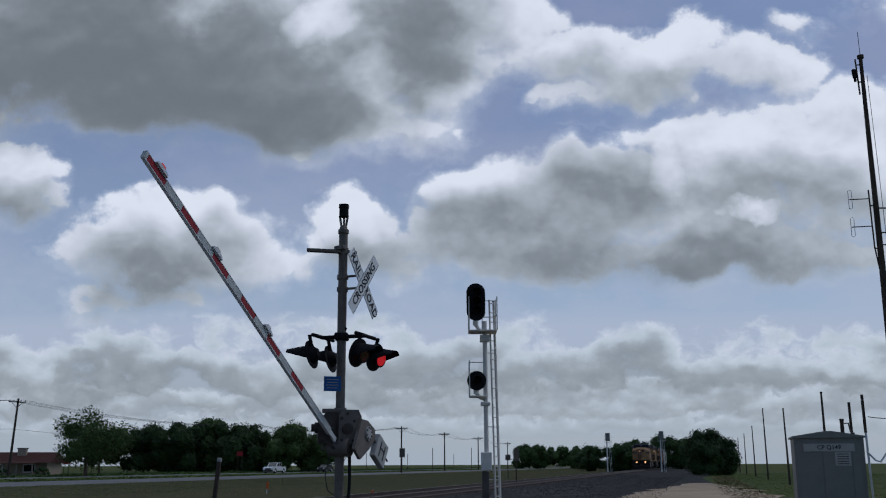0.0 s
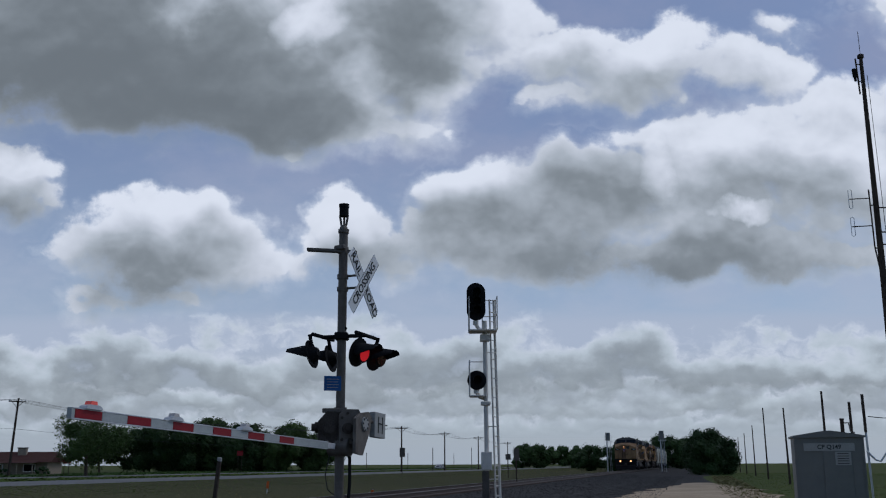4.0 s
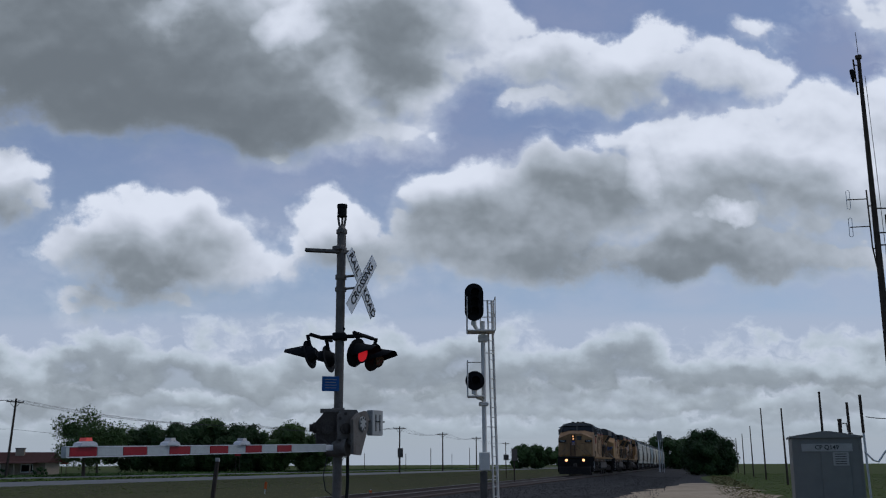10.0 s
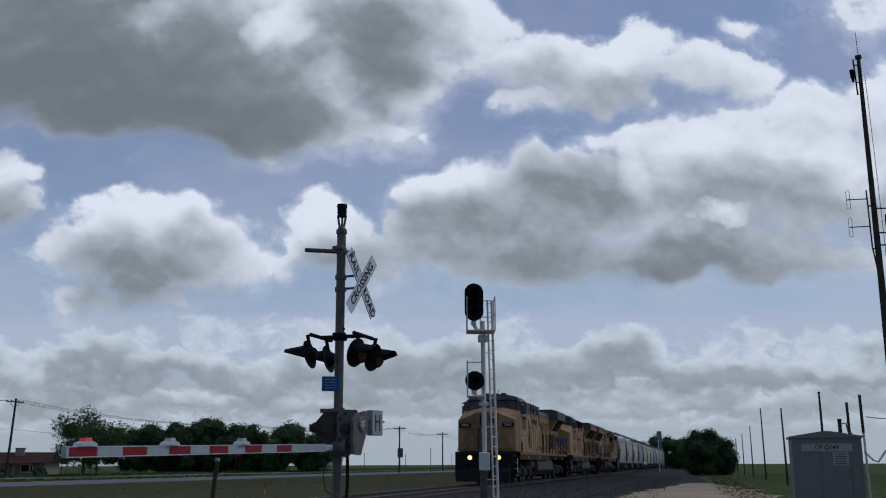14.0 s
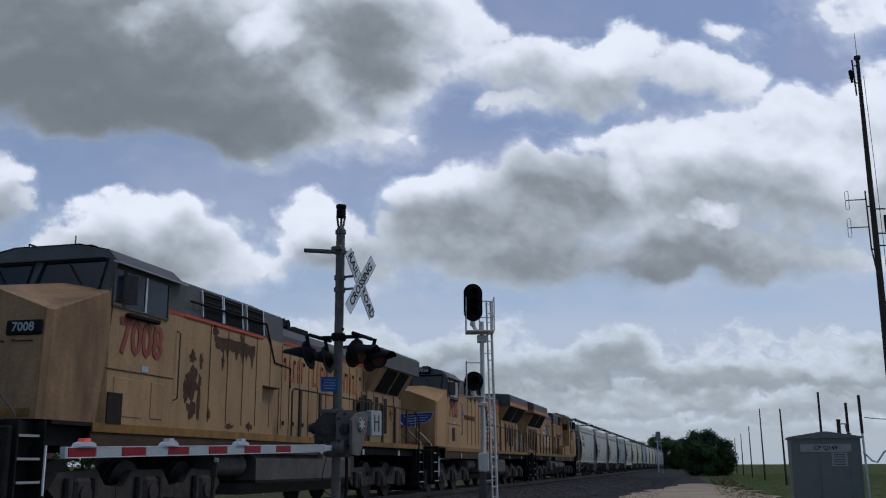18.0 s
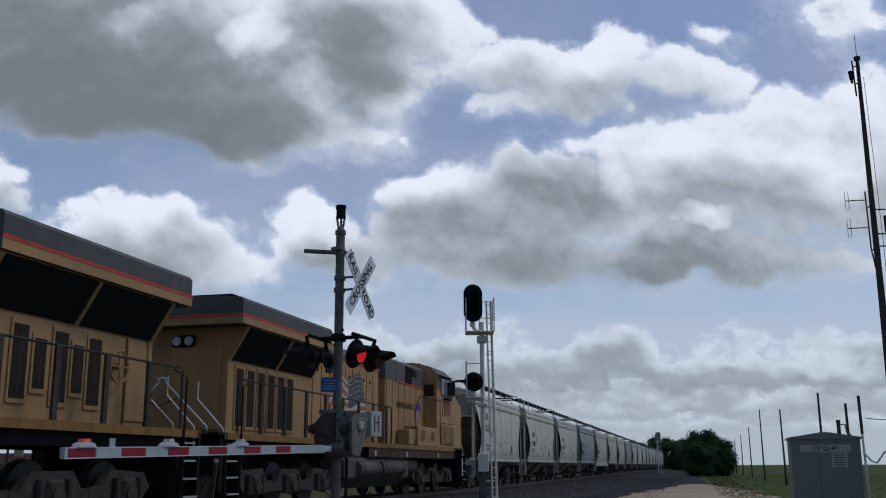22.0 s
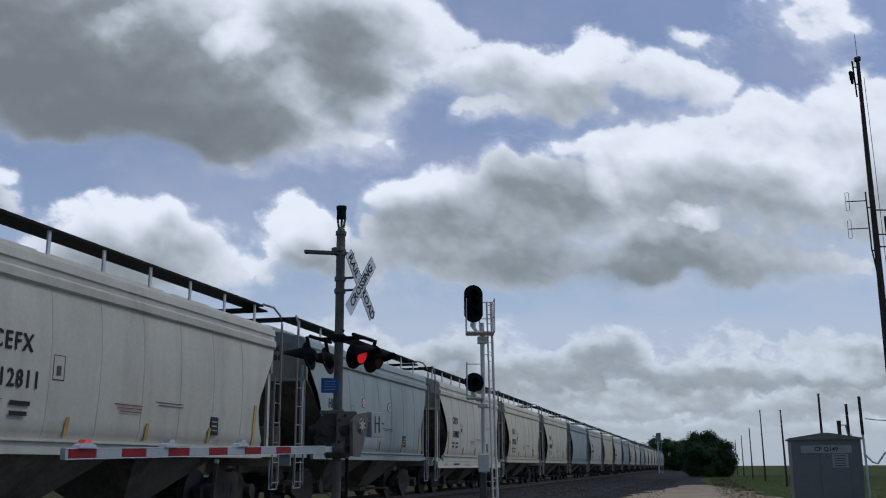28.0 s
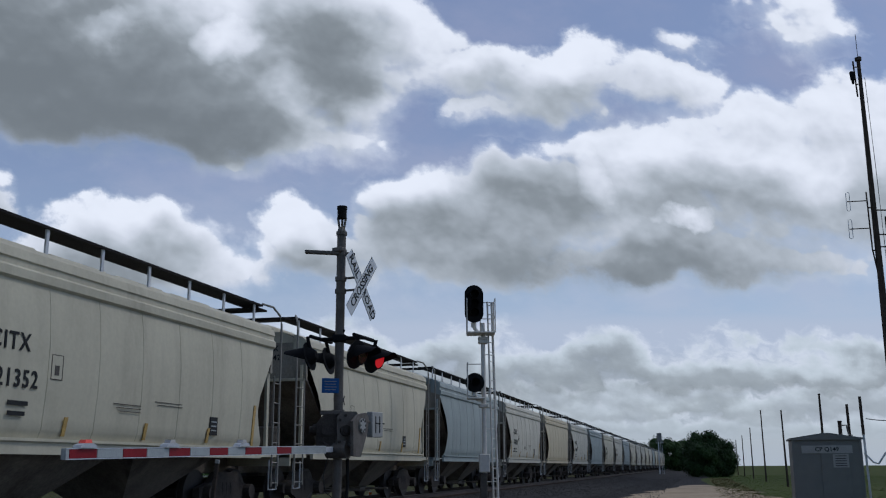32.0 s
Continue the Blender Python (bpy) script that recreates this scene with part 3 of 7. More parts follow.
# gate arm with its counterweights; local x runs out along the lowered arm
PIV = pose(.02, -.12, 1.72, 0, 0, 0) @ pose(0, 0, 0, 0, 0, -90 - ARM_TURN)
GATE = part("gate_arm", Shape().disc((0, 0, 0), (0, 1, 0), .14, .34, 18), M["mast"], GX, "red and white striped crossing gate arm", at=PIV, smooth=True)
SEG, X0 = 0.409, 0.45
part("arm_tube", Shape().box((1.0, 0, 0), (1.6, .036, .085), bev=.008).box((3.2, 0, 0), (4.0, .032, .075), bev=.008), M["galv"], GATE)
x = X0
for i in range(13):
    w = 1.07 if i == 0 else SEG if i < 12 else .05
    part("stripe", Shape().box((x + w / 2, 0, 0), (w - .002, .046, .094), bev=.006), M["armred"] if i % 2 else M["armwhite"], GATE)
    x += w
ARM_END = x
part("edge_strip", Shape().box((X0 + (ARM_END - X0) / 2, 0, -.051), (ARM_END - X0, .05, .010)).box((X0 + (ARM_END - X0) / 2, 0, .051), (ARM_END - X0, .05, .010)), M["galv"], GATE)
part("tip_plate", Shape().box((ARM_END + .004, 0, 0), (.012, .06, .104)), M["armwhite"], GATE)
for i, xx in enumerate((ARM_END - .30, ARM_END - 1.72, ARM_END - 3.26)):
    lm = part("arm_lamp", Shape().prism([(-.13, 0), (.13, 0), (.11, .03), (.06, .045), (-.06, .045), (-.11, .03)], "y", -.05, .05), M["alu"], GATE, at=pose(xx, 0, .057))
    part("arm_lamp_lens", Shape().prism([(-.055, .0), (.055, .0), (.04, .035), (-.04, .035)], "y", -.04, .04), M["redglow"] if i == 0 else M["clearlens"], lm, "lit red arm lamp" if i == 0 else "pale unlit arm lamp", at=pose(0, 0, .047))
# counterweight arm behind the pivot with perforated disc and white plate
cw = part("counterweight_arm", Shape().prism([(.12, -.10), (.14, .42), (-.05, .52), (-.34, .56), (-.44, .48), (-.40, .28), (-.15, -.12)], "y", .27, .32), M["mast"], GATE, "brown-grey gate counterweight arm")
part("counterweight_disc", Shape().disc((-.17, .33, .36), (0, 1, 0), .11, .03, 20), M["plate"], cw)
for k in range(8):
    a = k * math.pi / 4
    part("bolt_hole", Shape().disc((-.17 + .09 * math.cos(a), .348, .36 + .09 * math.sin(a)), (0, 1, 0), .018, .006, 8), M["signblack"], cw)
part("counterweight_rod", Shape().tube([(-.38, .30, .42), (-.95, .30, .42)], .025, 8), M["mast"], cw)
wt = part("counterweight_plate", Shape().box((-.72, .30, .38), (.42, .10, .40), bev=.01), M["plate"], cw, "pale grey counterweight block")
part("counterweight_slot", Shape().box((-.80, .354, .38), (.025, .006, .26)).box((-.64, .354, .38), (.025, .006, .26)).box((-.72, .355, .40), (.2, .006, .02)).box((-.98, .32, .40), (.14, .02, .02)), M["signblack"], wt)

# ---- block signal on its mast ----
BS = thing("block_signal", pose(1.33, 31, 0), "galvanised railway signal mast with two black signal heads and ladder", "railway signal")
part("signal_mast", Shape().tube([(0, 0, .2), (-.02, 0, 5.9)], .070, 14), M["sigsteel"], BS, smooth=True)
part("mast_foot", Shape().box((0, 0, .12), (.6, .6, .25), bev=.03), M["sigsteel"], BS)
part("signal_cabinet", Shape().box((-.02, -.16, 1.55), (.33, .22, .55), bev=.02), M["sigsteel"], BS, "grey equipment cabinet on the mast")
part("lower_cabinet_pipe", Shape().box((-.05, -.14, .75), (.22, .14, 1.0), bev=.02), M["ugrey"], BS)


def signal_head(z, tall, parent):
    hd = part("signal_head", Shape().box((0, .10, 0), (.34, .26, .9 if tall else .34), bev=.05), M["sigblack"], parent, "matt black signal head with backplate", at=pose(-.30, -.28, z, 0, 0, 6))
    sh = Shape()
    hh = .30 if tall else 0
    out = [(.30 * math.sin(a), .30 * math.cos(a) + (hh if math.cos(a) > 0 else -hh)) for a in (math.pi * 2 * (k + .5) / 28 for k in range(28))]
    sh.prism(out, "y", -.035, -.015)
    part("backplate", sh, M["sigblack"], hd)
    for dz in ((-.29, 0, .29) if tall else (0,)):
        hood = Shape()
        rr = []
        for j in range(4):
            half = radians(150 - j * 8)
            rr.append([(.13 * math.sin(-half + 2 * half * i / 14), -.03 - j * .085, dz + .13 * math.cos(-half + 2 * half * i / 14)) for i in range(15)])
        hood.grid(rr)
        part("hood", hood, M["sigblack"], hd)
        part("lens", Shape().disc((0, -.04, dz), (0, 1, 0), .105, .012, 18), M["screen"], hd)
    part("head_neck", Shape().tube([(.0, .1, -.62 if tall else -.30), (0, .1, -.50 if tall else -.2)], .07, 10).tube([(0, .1, -.72 if tall else -.40), (0, .1, -.6 if tall else -.28)], .09, 10), M["sigsteel"], hd)
    part("head_arm", Shape().tube([(0, .1, -.70 if tall else -.36), (.12, .2, -.86 if tall else -.50), (.30, .28, -.9 if tall else -.55)], .06, 10), M["sigsteel"], hd, smooth=True)
    return hd


signal_head(6.47, True, BS)
signal_head(4.0, False, BS)


def basket(z0, z1, x0, x1, y0, y1, parent, posts):
    b = part("platform", Shape().box(((x0 + x1) / 2, (y0 + y1) / 2, z0), (x1 - x0, y1 - y0, .045), bev=.01), M["sigsteel"], parent)
    for z in (z1, (z0 + z1) / 2):
        part("guard_rail", Shape().tube([(x0, y0, z), (x0, y1, z), (x1, y1, z)] + ([(x1, y0, z)] if posts > 3 else []), .016, 6), M["sigsteel"], b)
    for px_, py_ in ((x0, y0), (x0, y1), (x1, y1), (x1, y0), ((x0 + x1) / 2, y1))[:posts]:
        part("guard_post", Shape().tube([(px_, py_, z0), (px_, py_, z1)], .018, 6), M["sigsteel"], b)


basket(5.56, 6.62, -.52, .36, -.42, .38, BS, 5)
basket(3.52, 4.62, -.52, .0, -.36, .2, BS, 3)
for z in (5.30, 5.40, 3.30):
    part("mast_clamp", Shape().box((-.02, 0, z), (.30, .30, .12), bev=.02), M["sigsteel"], BS)
lad = part("ladder", Shape().tube([(.26, .10, .25), (.14, .10, 6.6)], .030, 6).tube([(.41, .30, .25), (.29, .30, 6.6)], .042, 6), M["sigsteel"], BS)
for i in range(21):
    z = .5 + i * .3
    k = .12 * (z - .25) / 6.35
    part("rung", Shape().tube([(.26 - k, .10, z), (.42 - k, .30, z)], .016, 6), M["sigsteel"], lad)
for z in (1.0, 2.6, 4.9):
    part("ladder_stay", Shape().tube([(0, 0, z), (.33, .2, z)], .016, 6), M["sigsteel"], BS)

# ---- signal hut, radio mast and poles ----
HUT = thing("signal_hut", pose(13.05, 34, 0, 0, 0, -16), "small grey metal railway signal hut with low gable roof", "signal hut")
W_, H_ = 2.22, 2.30
part("hut_body", Shape().box((0, 1.0, H_ / 2 + .1), (W_, 2.0, H_ - .2), bev=.01), M["hut"], HUT)
part("hut_base", Shape().box((0, 1.0, .1), (W_ + .06, 2.06, .2)), M["ugrey"], HUT)
part("hut_roof", Shape().prism([(-W_ / 2 - .07, H_), (W_ / 2 + .07, H_), (W_ / 2 + .07, H_ + .06), (.1, H_ + .23), (-.1, H_ + .23), (-W_ / 2 - .07, H_ + .06)], "y", -.07, 2.07), M["hut"], HUT, "low gable metal roof")
for x in (-W_ / 2 + .03, W_ / 2 - .03):
    part("corner_post", Shape().box((x, -.012, H_ / 2 + .1), (.07, .02, H_ - .2)), M["hut"], HUT)
sg = part("name_board", Shape().box((0, -.03, 1.98), (1.62, .02, .26), bev=.004), M["plate"], HUT, "weathered white board with black control point name")
part("board_legend", words("CP Q149", .2, M["signblack"], .002), None, sg, at=pose(0, -.045, 1.98))
part("hut_door", Shape().box((.25, -.02, 1.0), (.92, .025, 1.75), bev=.01), M["hut"], HUT)
nt = part("door_notice", Shape().box((.42, -.045, 1.60), (.5, .008, .44)), M["plate"], HUT, "weathered white notice with unreadable lines")
for i in range(5):
    part("text_line", Shape().box((.42, -.051, 1.76 - i * .08), (.36, .004, .03)), M["ugrey"], nt)
part("vent_stack", Shape().tube([(.55, .7, H_ + .1), (.55, .7, H_ + .62)], .065, 12).tube([(.55, .7, H_ + .6), (.55, .7, H_ + .66)], .075, 12), M["pole"], HUT)
part("roof_conduit", Shape().tube([(.62, .6, H_ + .5), (.74, .5, H_ + .5), (.78, .5, H_ + .2), (.92, .5, H_ + .15)], .025, 6), M["mast"], HUT)
part("service_cable", Shape().tube([(1.2, .2, 1.85), (1.45, .1, 1.55), (1.6, .1, 1.5), (1.85, .1, 1.85), (2.4, .2, 2.05)], .035, 6), M["galv"], HUT, smooth=True)

TW = thing("radio_mast", pose(17.30, 38, 0), "tall dark radio mast with antennas", "radio mast")
part("mast_pole", Shape().tube([(0, 0, 0), (0, 0, 9), (-.03, 0, 17.9)], .175, 14, r2=.072), M["pole"], TW, smooth=True)
part("whip", Shape().tube([(-.03, 0, 17.8), (-.05, 0, 18.95)], .012, 6), M["pole"], TW)
part("mast_cap", Shape().tube([(-.03, 0, 17.78), (-.03, 0, 17.92)], .13, 10), M["pole"], TW)
part("panel_antenna", Shape().box((-.36, -.02, 17.1), (.17, .12, .42), (0, -5, 0), bev=.04).box((-.34, 0, 16.9), (.1, .1, .3), (0, -5, 0), bev=.03), M["sigblack"], TW)
part("antenna_pipe", Shape().tube([(-.26, 0, 17.75), (-.2, 0, 16.2)], .035, 8).tube([(-.24, 0, 17.5), (0, 0, 17.5)], .025, 6).tube([(-.22, 0, 16.75), (0, 0, 16.75)], .025, 6), M["pole"], TW)
for z in (11.75, 10.62):
    lp = part("loop_antenna", Shape().tube([(-1.05, 0, z), (-.25, 0, z + .04)], .022, 6), M["pole"], TW)
    part("loop", Shape().tube([(-1.08, 0, z - .36), (-1.08, 0, z + .36), (-.99, 0, z + .39), (-.94, 0, z + .36), (-.94, 0, z - .36), (-1.0, 0, z - .39), (-1.08, 0, z - .36)], .013, 6), M["galv"], lp)
part("side_pipe", Shape().tube([(-.25, 0, 12.15), (-.22, 0, 9.8), (-.1, 0, 8.9)], .03, 6).tube([(-.25, 0, 11.5), (.1, 0, 11.5)], .03, 6).tube([(-.23, 0, 9.75), (.1, 0, 9.75)], .03, 6), M["pole"], TW)
part("mast_cable", Shape().tube([(.12, -.1, 17), (.20, -.1, 13), (.24, -.1, 10), (.26, -.1, 4)], .012, 5), M["wire"], TW)
for z in (11.4, 10.4, 9.9):
    part("side_bracket", Shape().tube([(.0, 0, z), (.5, 0, z)], .03, 6), M["pole"], TW)
part("side_antenna", Shape().box((.45, 0, 10.8), (.1, .1, .7), bev=.02), M["pole"], TW)

# bare poles left of an old wire line along the track
for z_, h, lean in ((54, 4.85, .4), (76, 5.25, 1.2), (99, 6.5, 1.0), (121, 5.7, .8), (144, 5.5, .5), (168, 5.5, .5)):
    x, y = along(z_ / CS - 4.2, -GAP - 5.85)[:2]
    sh = Shape().tube([(0, 0, 0), (-lean * .08, 0, h)], .085, 8, r2=.05)
    ob = thing("bare_pole", pose(x, y, 0), "dark weathered pole stump without crossarms", "pole", "bare poles along the track")
    part("pole_shaft", sh, M["pole"], ob, smooth=True)
    part("pole_top", Shape().tube([(-lean * .08, 0, h - .02), (-lean * .08, 0, h + .03)], .075, 8, r2=.05), M["pole"], ob)
for z_, h in ((47.5, 3.42), (44, 3.5)):
    x, y = along(z_ / CS - 4.2, -GAP - 6.2)[:2]
    ob = thing("vent_pipe_pole", pose(x, y, 0), "slim pole with a thick dark sleeve at its top", "pole", "sleeved poles by the hut")
    part("pole_shaft", Shape().tube([(0, 0, 0), (-.08, 0, h)], .045, 8), M["galv"], ob)
    part("pole_sleeve", Shape().tube([(-.06, 0, h - .9), (-.08, 0, h + .55)], .06, 8), M["pole"], ob)


def wires(name, pts, sag, label):
    ob = thing(name, Matrix(), label, "cable")
    for a, b in zip(pts, pts[1:]):
        a, b = Vector(a), Vector(b)
        part("wire_span", Shape().tube([a.lerp(b, k / 10) - Vector((0, 0, sag * 4 * (k / 10) * (1 - k / 10))) for k in range(11)], .015, 4), M["wire"], ob)
    return ob


def utility_pole(x, y, h, label="wooden utility pole with one crossarm", arm=2.4, turn=0.0, lean=0.0):
    ob = thing("utility_pole", pose(x, y, 0, 0, lean, turn), label, "utility pole", "utility poles")
    part("pole_shaft", Shape().tube([(0, 0, 0), (0, 0, h)], .17, 10, r2=.12), M["pole"], ob, smooth=True)
    ca = part("crossarm", Shape().box((0, -.15, h - .45), (arm, .12, .14), bev=.01), M["pole"], ob)
    for k in (-.46, -.2, .2, .46):
        part("insulator", Shape().tube([(arm * k, -.15, h - .38), (arm * k, -.15, h - .2)], .06, 8), M["galv"], ca)
    for sx in (-1, 1):
        part("brace", Shape().tube([(sx * arm * .32, -.14, h - .48), (0, -.13, h - 1.2)], .03, 5), M["pole"], ob)
    return ob


UP = [(-54.0, 125, 9.8), (-8.0, 190, 8.6), (.2, 226, 8.6), (9, 262, 8.6), (21, 330, 8.6)]
for x, y, h in UP:
    utility_pole(x, y, h, turn=-10, lean=3.0 if x < -50 else 0)
utility_pole(-96, 100, 9.8, turn=-10)
for k, dz in ((-.46, -.2), (-.2, -.2), (.2, -.2), (.46, -.2)):
    wires("power_line", [(-96 + 2.4 * k, 100, 9.6), (-54 + 2.4 * k, 125, 9.6), (-30 + 2.4 * k, 158, 7.6), (-8 + 2.4 * k, 190, 8.4), (.2 + 2.4 * k, 226, 8.4), (9 + 2.4 * k, 262, 8.4), (21 + 2.4 * k, 330, 8.4)], .9, "dark overhead power line sagging between poles")
wires("telephone_line", [(-96, 100, 5.8), (-54, 125, 6.0), (-28, 158, 4.2)], .3, "dark low telephone line")
wires("service_line", [(14.9, 35, 3.05), (18.2, 38, 3.25), (60, 70, 4.9)], .1, "dark service wire near the hut")
for x, y, h in ((-2.2, 200, 4.6), (-8.6, 240, 4), (6.5, 235, 5.2), (3, 300, 4.5), (-20, 260, 4.4)):
    ob = thing("slim_post", pose(x, y, 0), "slim dark fence or marker post", "post", "slim far posts")
    part("post_shaft", Shape().tube([(0, 0, 0), (0, 0, h)], .07, 6), M["pole"], ob)
    part("post_cap", Shape().tube([(0, 0, h), (0, 0, h + .05)], .085, 6), M["pole"], ob)


def road_sign(x, y, z, w, h, posts, label, plate, turn=0):
    ob = thing("road_sign", pose(x, y, 0, 0, 0, turn), label, "road sign", "road signs")
    part("sign_plate", Shape().box((0, 0, z), (w, .02, h), bev=.004), plate, ob)
    part("sign_frame", Shape().box((0, .02, z), (w * .8, .03, .05)), M["galv"], ob)
    for px_ in posts:
        part("sign_post", Shape().tube([(px_, .04, 0), (px_, .04, z + h * .45)], .045, 6), M["pole"], ob)
    return ob


road_sign(4.55, 63, 2.05, .42, .75, (0,), "grey back of a small trackside sign on a dark post", M["ugrey"], 30)
road_sign(6.9, 108, 2.2, .6, .6, (0,), "grey back of a small square sign", M["ugrey"], 20)
road_sign(-6.2, 150, 3.2, .85, 1.35, (0,), "dark back of a tall road sign", M["ugrey"], 20)
road_sign(-34.5, 170, 3.4, 1.0, .8, (-.3, .3), "red and white roadside sign far off", M["armred"], 10)
road_sign(-52.5, 140, 2.1, 1.1, .8, (-.3, .3), "red roadside sign by the house", M["armred"], 10)
mk = thing("marker_post", pose(-4.15, 18, 0, 0, 5, 0), "dark leaning timber post with a white top", "post")
part("post_shaft", Shape().box((0, 0, .76), (.07, .07, 1.54), bev=.01), M["pole"], mk)
part("white_band", Shape().box((0, 0, 1.56), (.074, .074, .07), bev=.01), M["plate"], mk)
for x, y, h in ((-9.1, 52, .45), (-3.2, 45, .25)):
    ob = thing("marker_flag", pose(x, y, 0, 0, 4, 20), "small orange ground marker", "marker", "orange markers")
    part("marker_stake", Shape().tube([(0, 0, 0), (0, 0, h + .15)], .02, 6), M["galv"], ob)
    part("marker_plate", Shape().box((0, -.02, h), (.13, .02, h * .8), bev=.004), M["orange"], ob)


def far_signal(x, y, turn):
    ob = thing("distant_signal", pose(x, y, 0, 0, 0, turn), "galvanised distant railway signal with dark heads", "railway signal", "distant signals")
    part("signal_mast", Shape().tube([(0, 0, 0), (0, 0, 6.0)], .11, 8), M["galv"], ob)
    hd = part("signal_head", Shape().box((.1, -.1, 6.1), (.75, .25, 1.25), bev=.1), M["ugrey"], ob)
    part("backplate", Shape().box((.1, -.25, 6.1), (.8, .04, 1.4), bev=.02), M["hut"], hd)
    part("ladder", Shape().tube([(.55, .1, 0), (.35, .1, 5.6)], .03, 5).tube([(.8, .1, 0), (.6, .1, 5.6)], .03, 5), M["galv"], ob)
    part("platform", Shape().box((.3, .1, 5.2), (1.2, .7, .06)), M["galv"], ob)
    part("guard_rail", Shape().tube([(-.3, .4, 5.2), (-.3, .4, 6.3), (.9, .4, 6.3), (.9, .4, 5.2)], .03, 5), M["galv"], ob)


far_signal(*along(171, -4.0)[:2], 5)
far_signal(*along(178, 5.5)[:2], 5)

# house with a red-brown roof
HS = thing("ranch_house", pose(-70.5, 150, 0, 0, 0, 8), "low tan ranch house with red-brown shingle roof and chimney", "house")
part("house_body", Shape().box((0, 0, 1.0), (24, 9, 2.0)), M["brickwall"], HS)
part("roof", Shape().prism([(-5.2, 1.95), (5.2, 1.95), (0, 3.5)], "x", -12.6, 12.6), M["roofred"], HS, "red-brown shingle roof")
ch = part("chimney", Shape().box((7.6, -1.4, 3.4), (1.2, .8, 1.2), bev=.03), M["brickwall"], HS)
part("chimney_cap", Shape().box((7.6, -1.4, 4.05), (1.4, 1.0, .12)), M["ugrey"], ch)
for x in (-9, -6, 2, 5, 9.5):
    w = part("window", Shape().box((x, -4.52, 1.15), (1.5, .06, 1.0)), M["screen"], HS)
    part("window_frame", Shape().box((x, -4.56, 1.68), (1.7, .05, .1)).box((x, -4.56, .62), (1.7, .05, .1)).box((x - .8, -4.56, 1.15), (.1, .05, 1.05)).box((x + .8, -4.56, 1.15), (.1, .05, 1.05)), M["white"], w)
part("porch_roof", Shape().prism([(-7.5, 1.85), (-4.5, 1.95), (-4.5, 2.2)], "x", 6, 11), M["roofred"], HS)
for x in (6.4, 8.4, 10.6):
    part("porch_post", Shape().box((x, -7.2, .93), (.16, .16, 1.86)), M["brickwall"], HS)


# ---- trees ----
def crown_mesh(seed, lumps, leaves, size, mats, open_=0.0):
    """Leaf clumps: small bent quads on the outsides of many lumps. lumps: (x, y, z, r)."""
    r = random.Random(seed)
    sh = Shape()
    tot = sum(l[3] ** 2 for l in lumps)
    # leafy inner masses, lumpy all over
    for x, y, z, rr in lumps if open_ == 0 else lumps[::2]:
        rows, k0 = [], rr * (.70 if open_ == 0 else .5)
        for i in range(9):
            th = math.pi * i / 8
            ring = []
            for j in range(13):
                ph = 2 * math.pi * (j % 12) / 12
                d = Vector((math.sin(th) * math.cos(ph), math.sin(th) * math.sin(ph), math.cos(th)))
                ring.append(Vector((x, y, z)) + d * k0 * (1 + .55 * noise.noise(d * 3.1 + Vector((x, y, z)))))
            rows.append(ring)
        sh.grid(rows)
    for x, y, z, rr in lumps:
        for _ in range(int(leaves * rr * rr / tot)):
            d = Vector((r.gauss(0, 1), r.gauss(0, 1), r.gauss(0, 1))).normalized()
            q = rr * (1 - abs(r.gauss(0, .22 + open_)))
            n3 = noise.noise((d * 2.2 + Vector((x, y, z))))
            c = Vector((x, y, z)) + d * q * (1 + .35 * n3)
            s = size * r.uniform(.5, 1.3)
            a = Vector((r.gauss(0, 1), r.gauss(0, 1), r.gauss(0, .7))).normalized()
            b = a.cross(d if r.random() < .6 else Vector((r.gauss(0, 1), r.gauss(0, 1), r.gauss(0, 1)))).normalized()
            m_ = d * s * .25
            sh.put([c - a * s, c - b * s * .6 + m_, c + a * s, c + b * s * .6 + m_], [(0, 1, 2, 3)])
    return sh


def tree(name, x, y, h, w, seed, leaves=2600, material="leaf", trunk=True, open_=0.0, low=0.15, label="", cat="tree", group="", nl=11):
    r = random.Random(seed)
    ob = thing(name, pose(x, y, 0, 0, 0, r.uniform(0, 360)), label, cat, group)
    lumps = []
    for i in range(nl):
        a, q = r.uniform(0, 6.28), r.random() ** .6
        z = h * (low + (1 - low) * (.22 + .6 * r.random()))
        k = 1 - .55 * abs((z / h - .5) * 1.6)
        lumps.append((w * .5 * q * k * math.cos(a), w * .5 * q * k * math.sin(a), z, h * r.uniform(.17, .27)))
    lumps.append((0, 0, h * .80, h * .19))
    if trunk:
        sh = Shape().tube([(0, 0, 0), (.1, .05, h * .3), (.0, .1, h * .7)], h * .028, 8, r2=h * .01)
        part("trunk", sh, M["bark"], ob, smooth=True)
        for l in lumps[:7]:
            part("limb", Shape().tube([(0.05, 0.03, h * .28), (l[0] * .5, l[1] * .5, h * .28 + (l[2] - h * .28) * .6), (l[0], l[1], l[2])], h * .012, 5, r2=h * .003), M["bark"], ob)
    part("crown", crown_mesh(seed, lumps, leaves, h * (.019 if open_ == 0 else .017), None, open_), M[material], ob)
    return ob


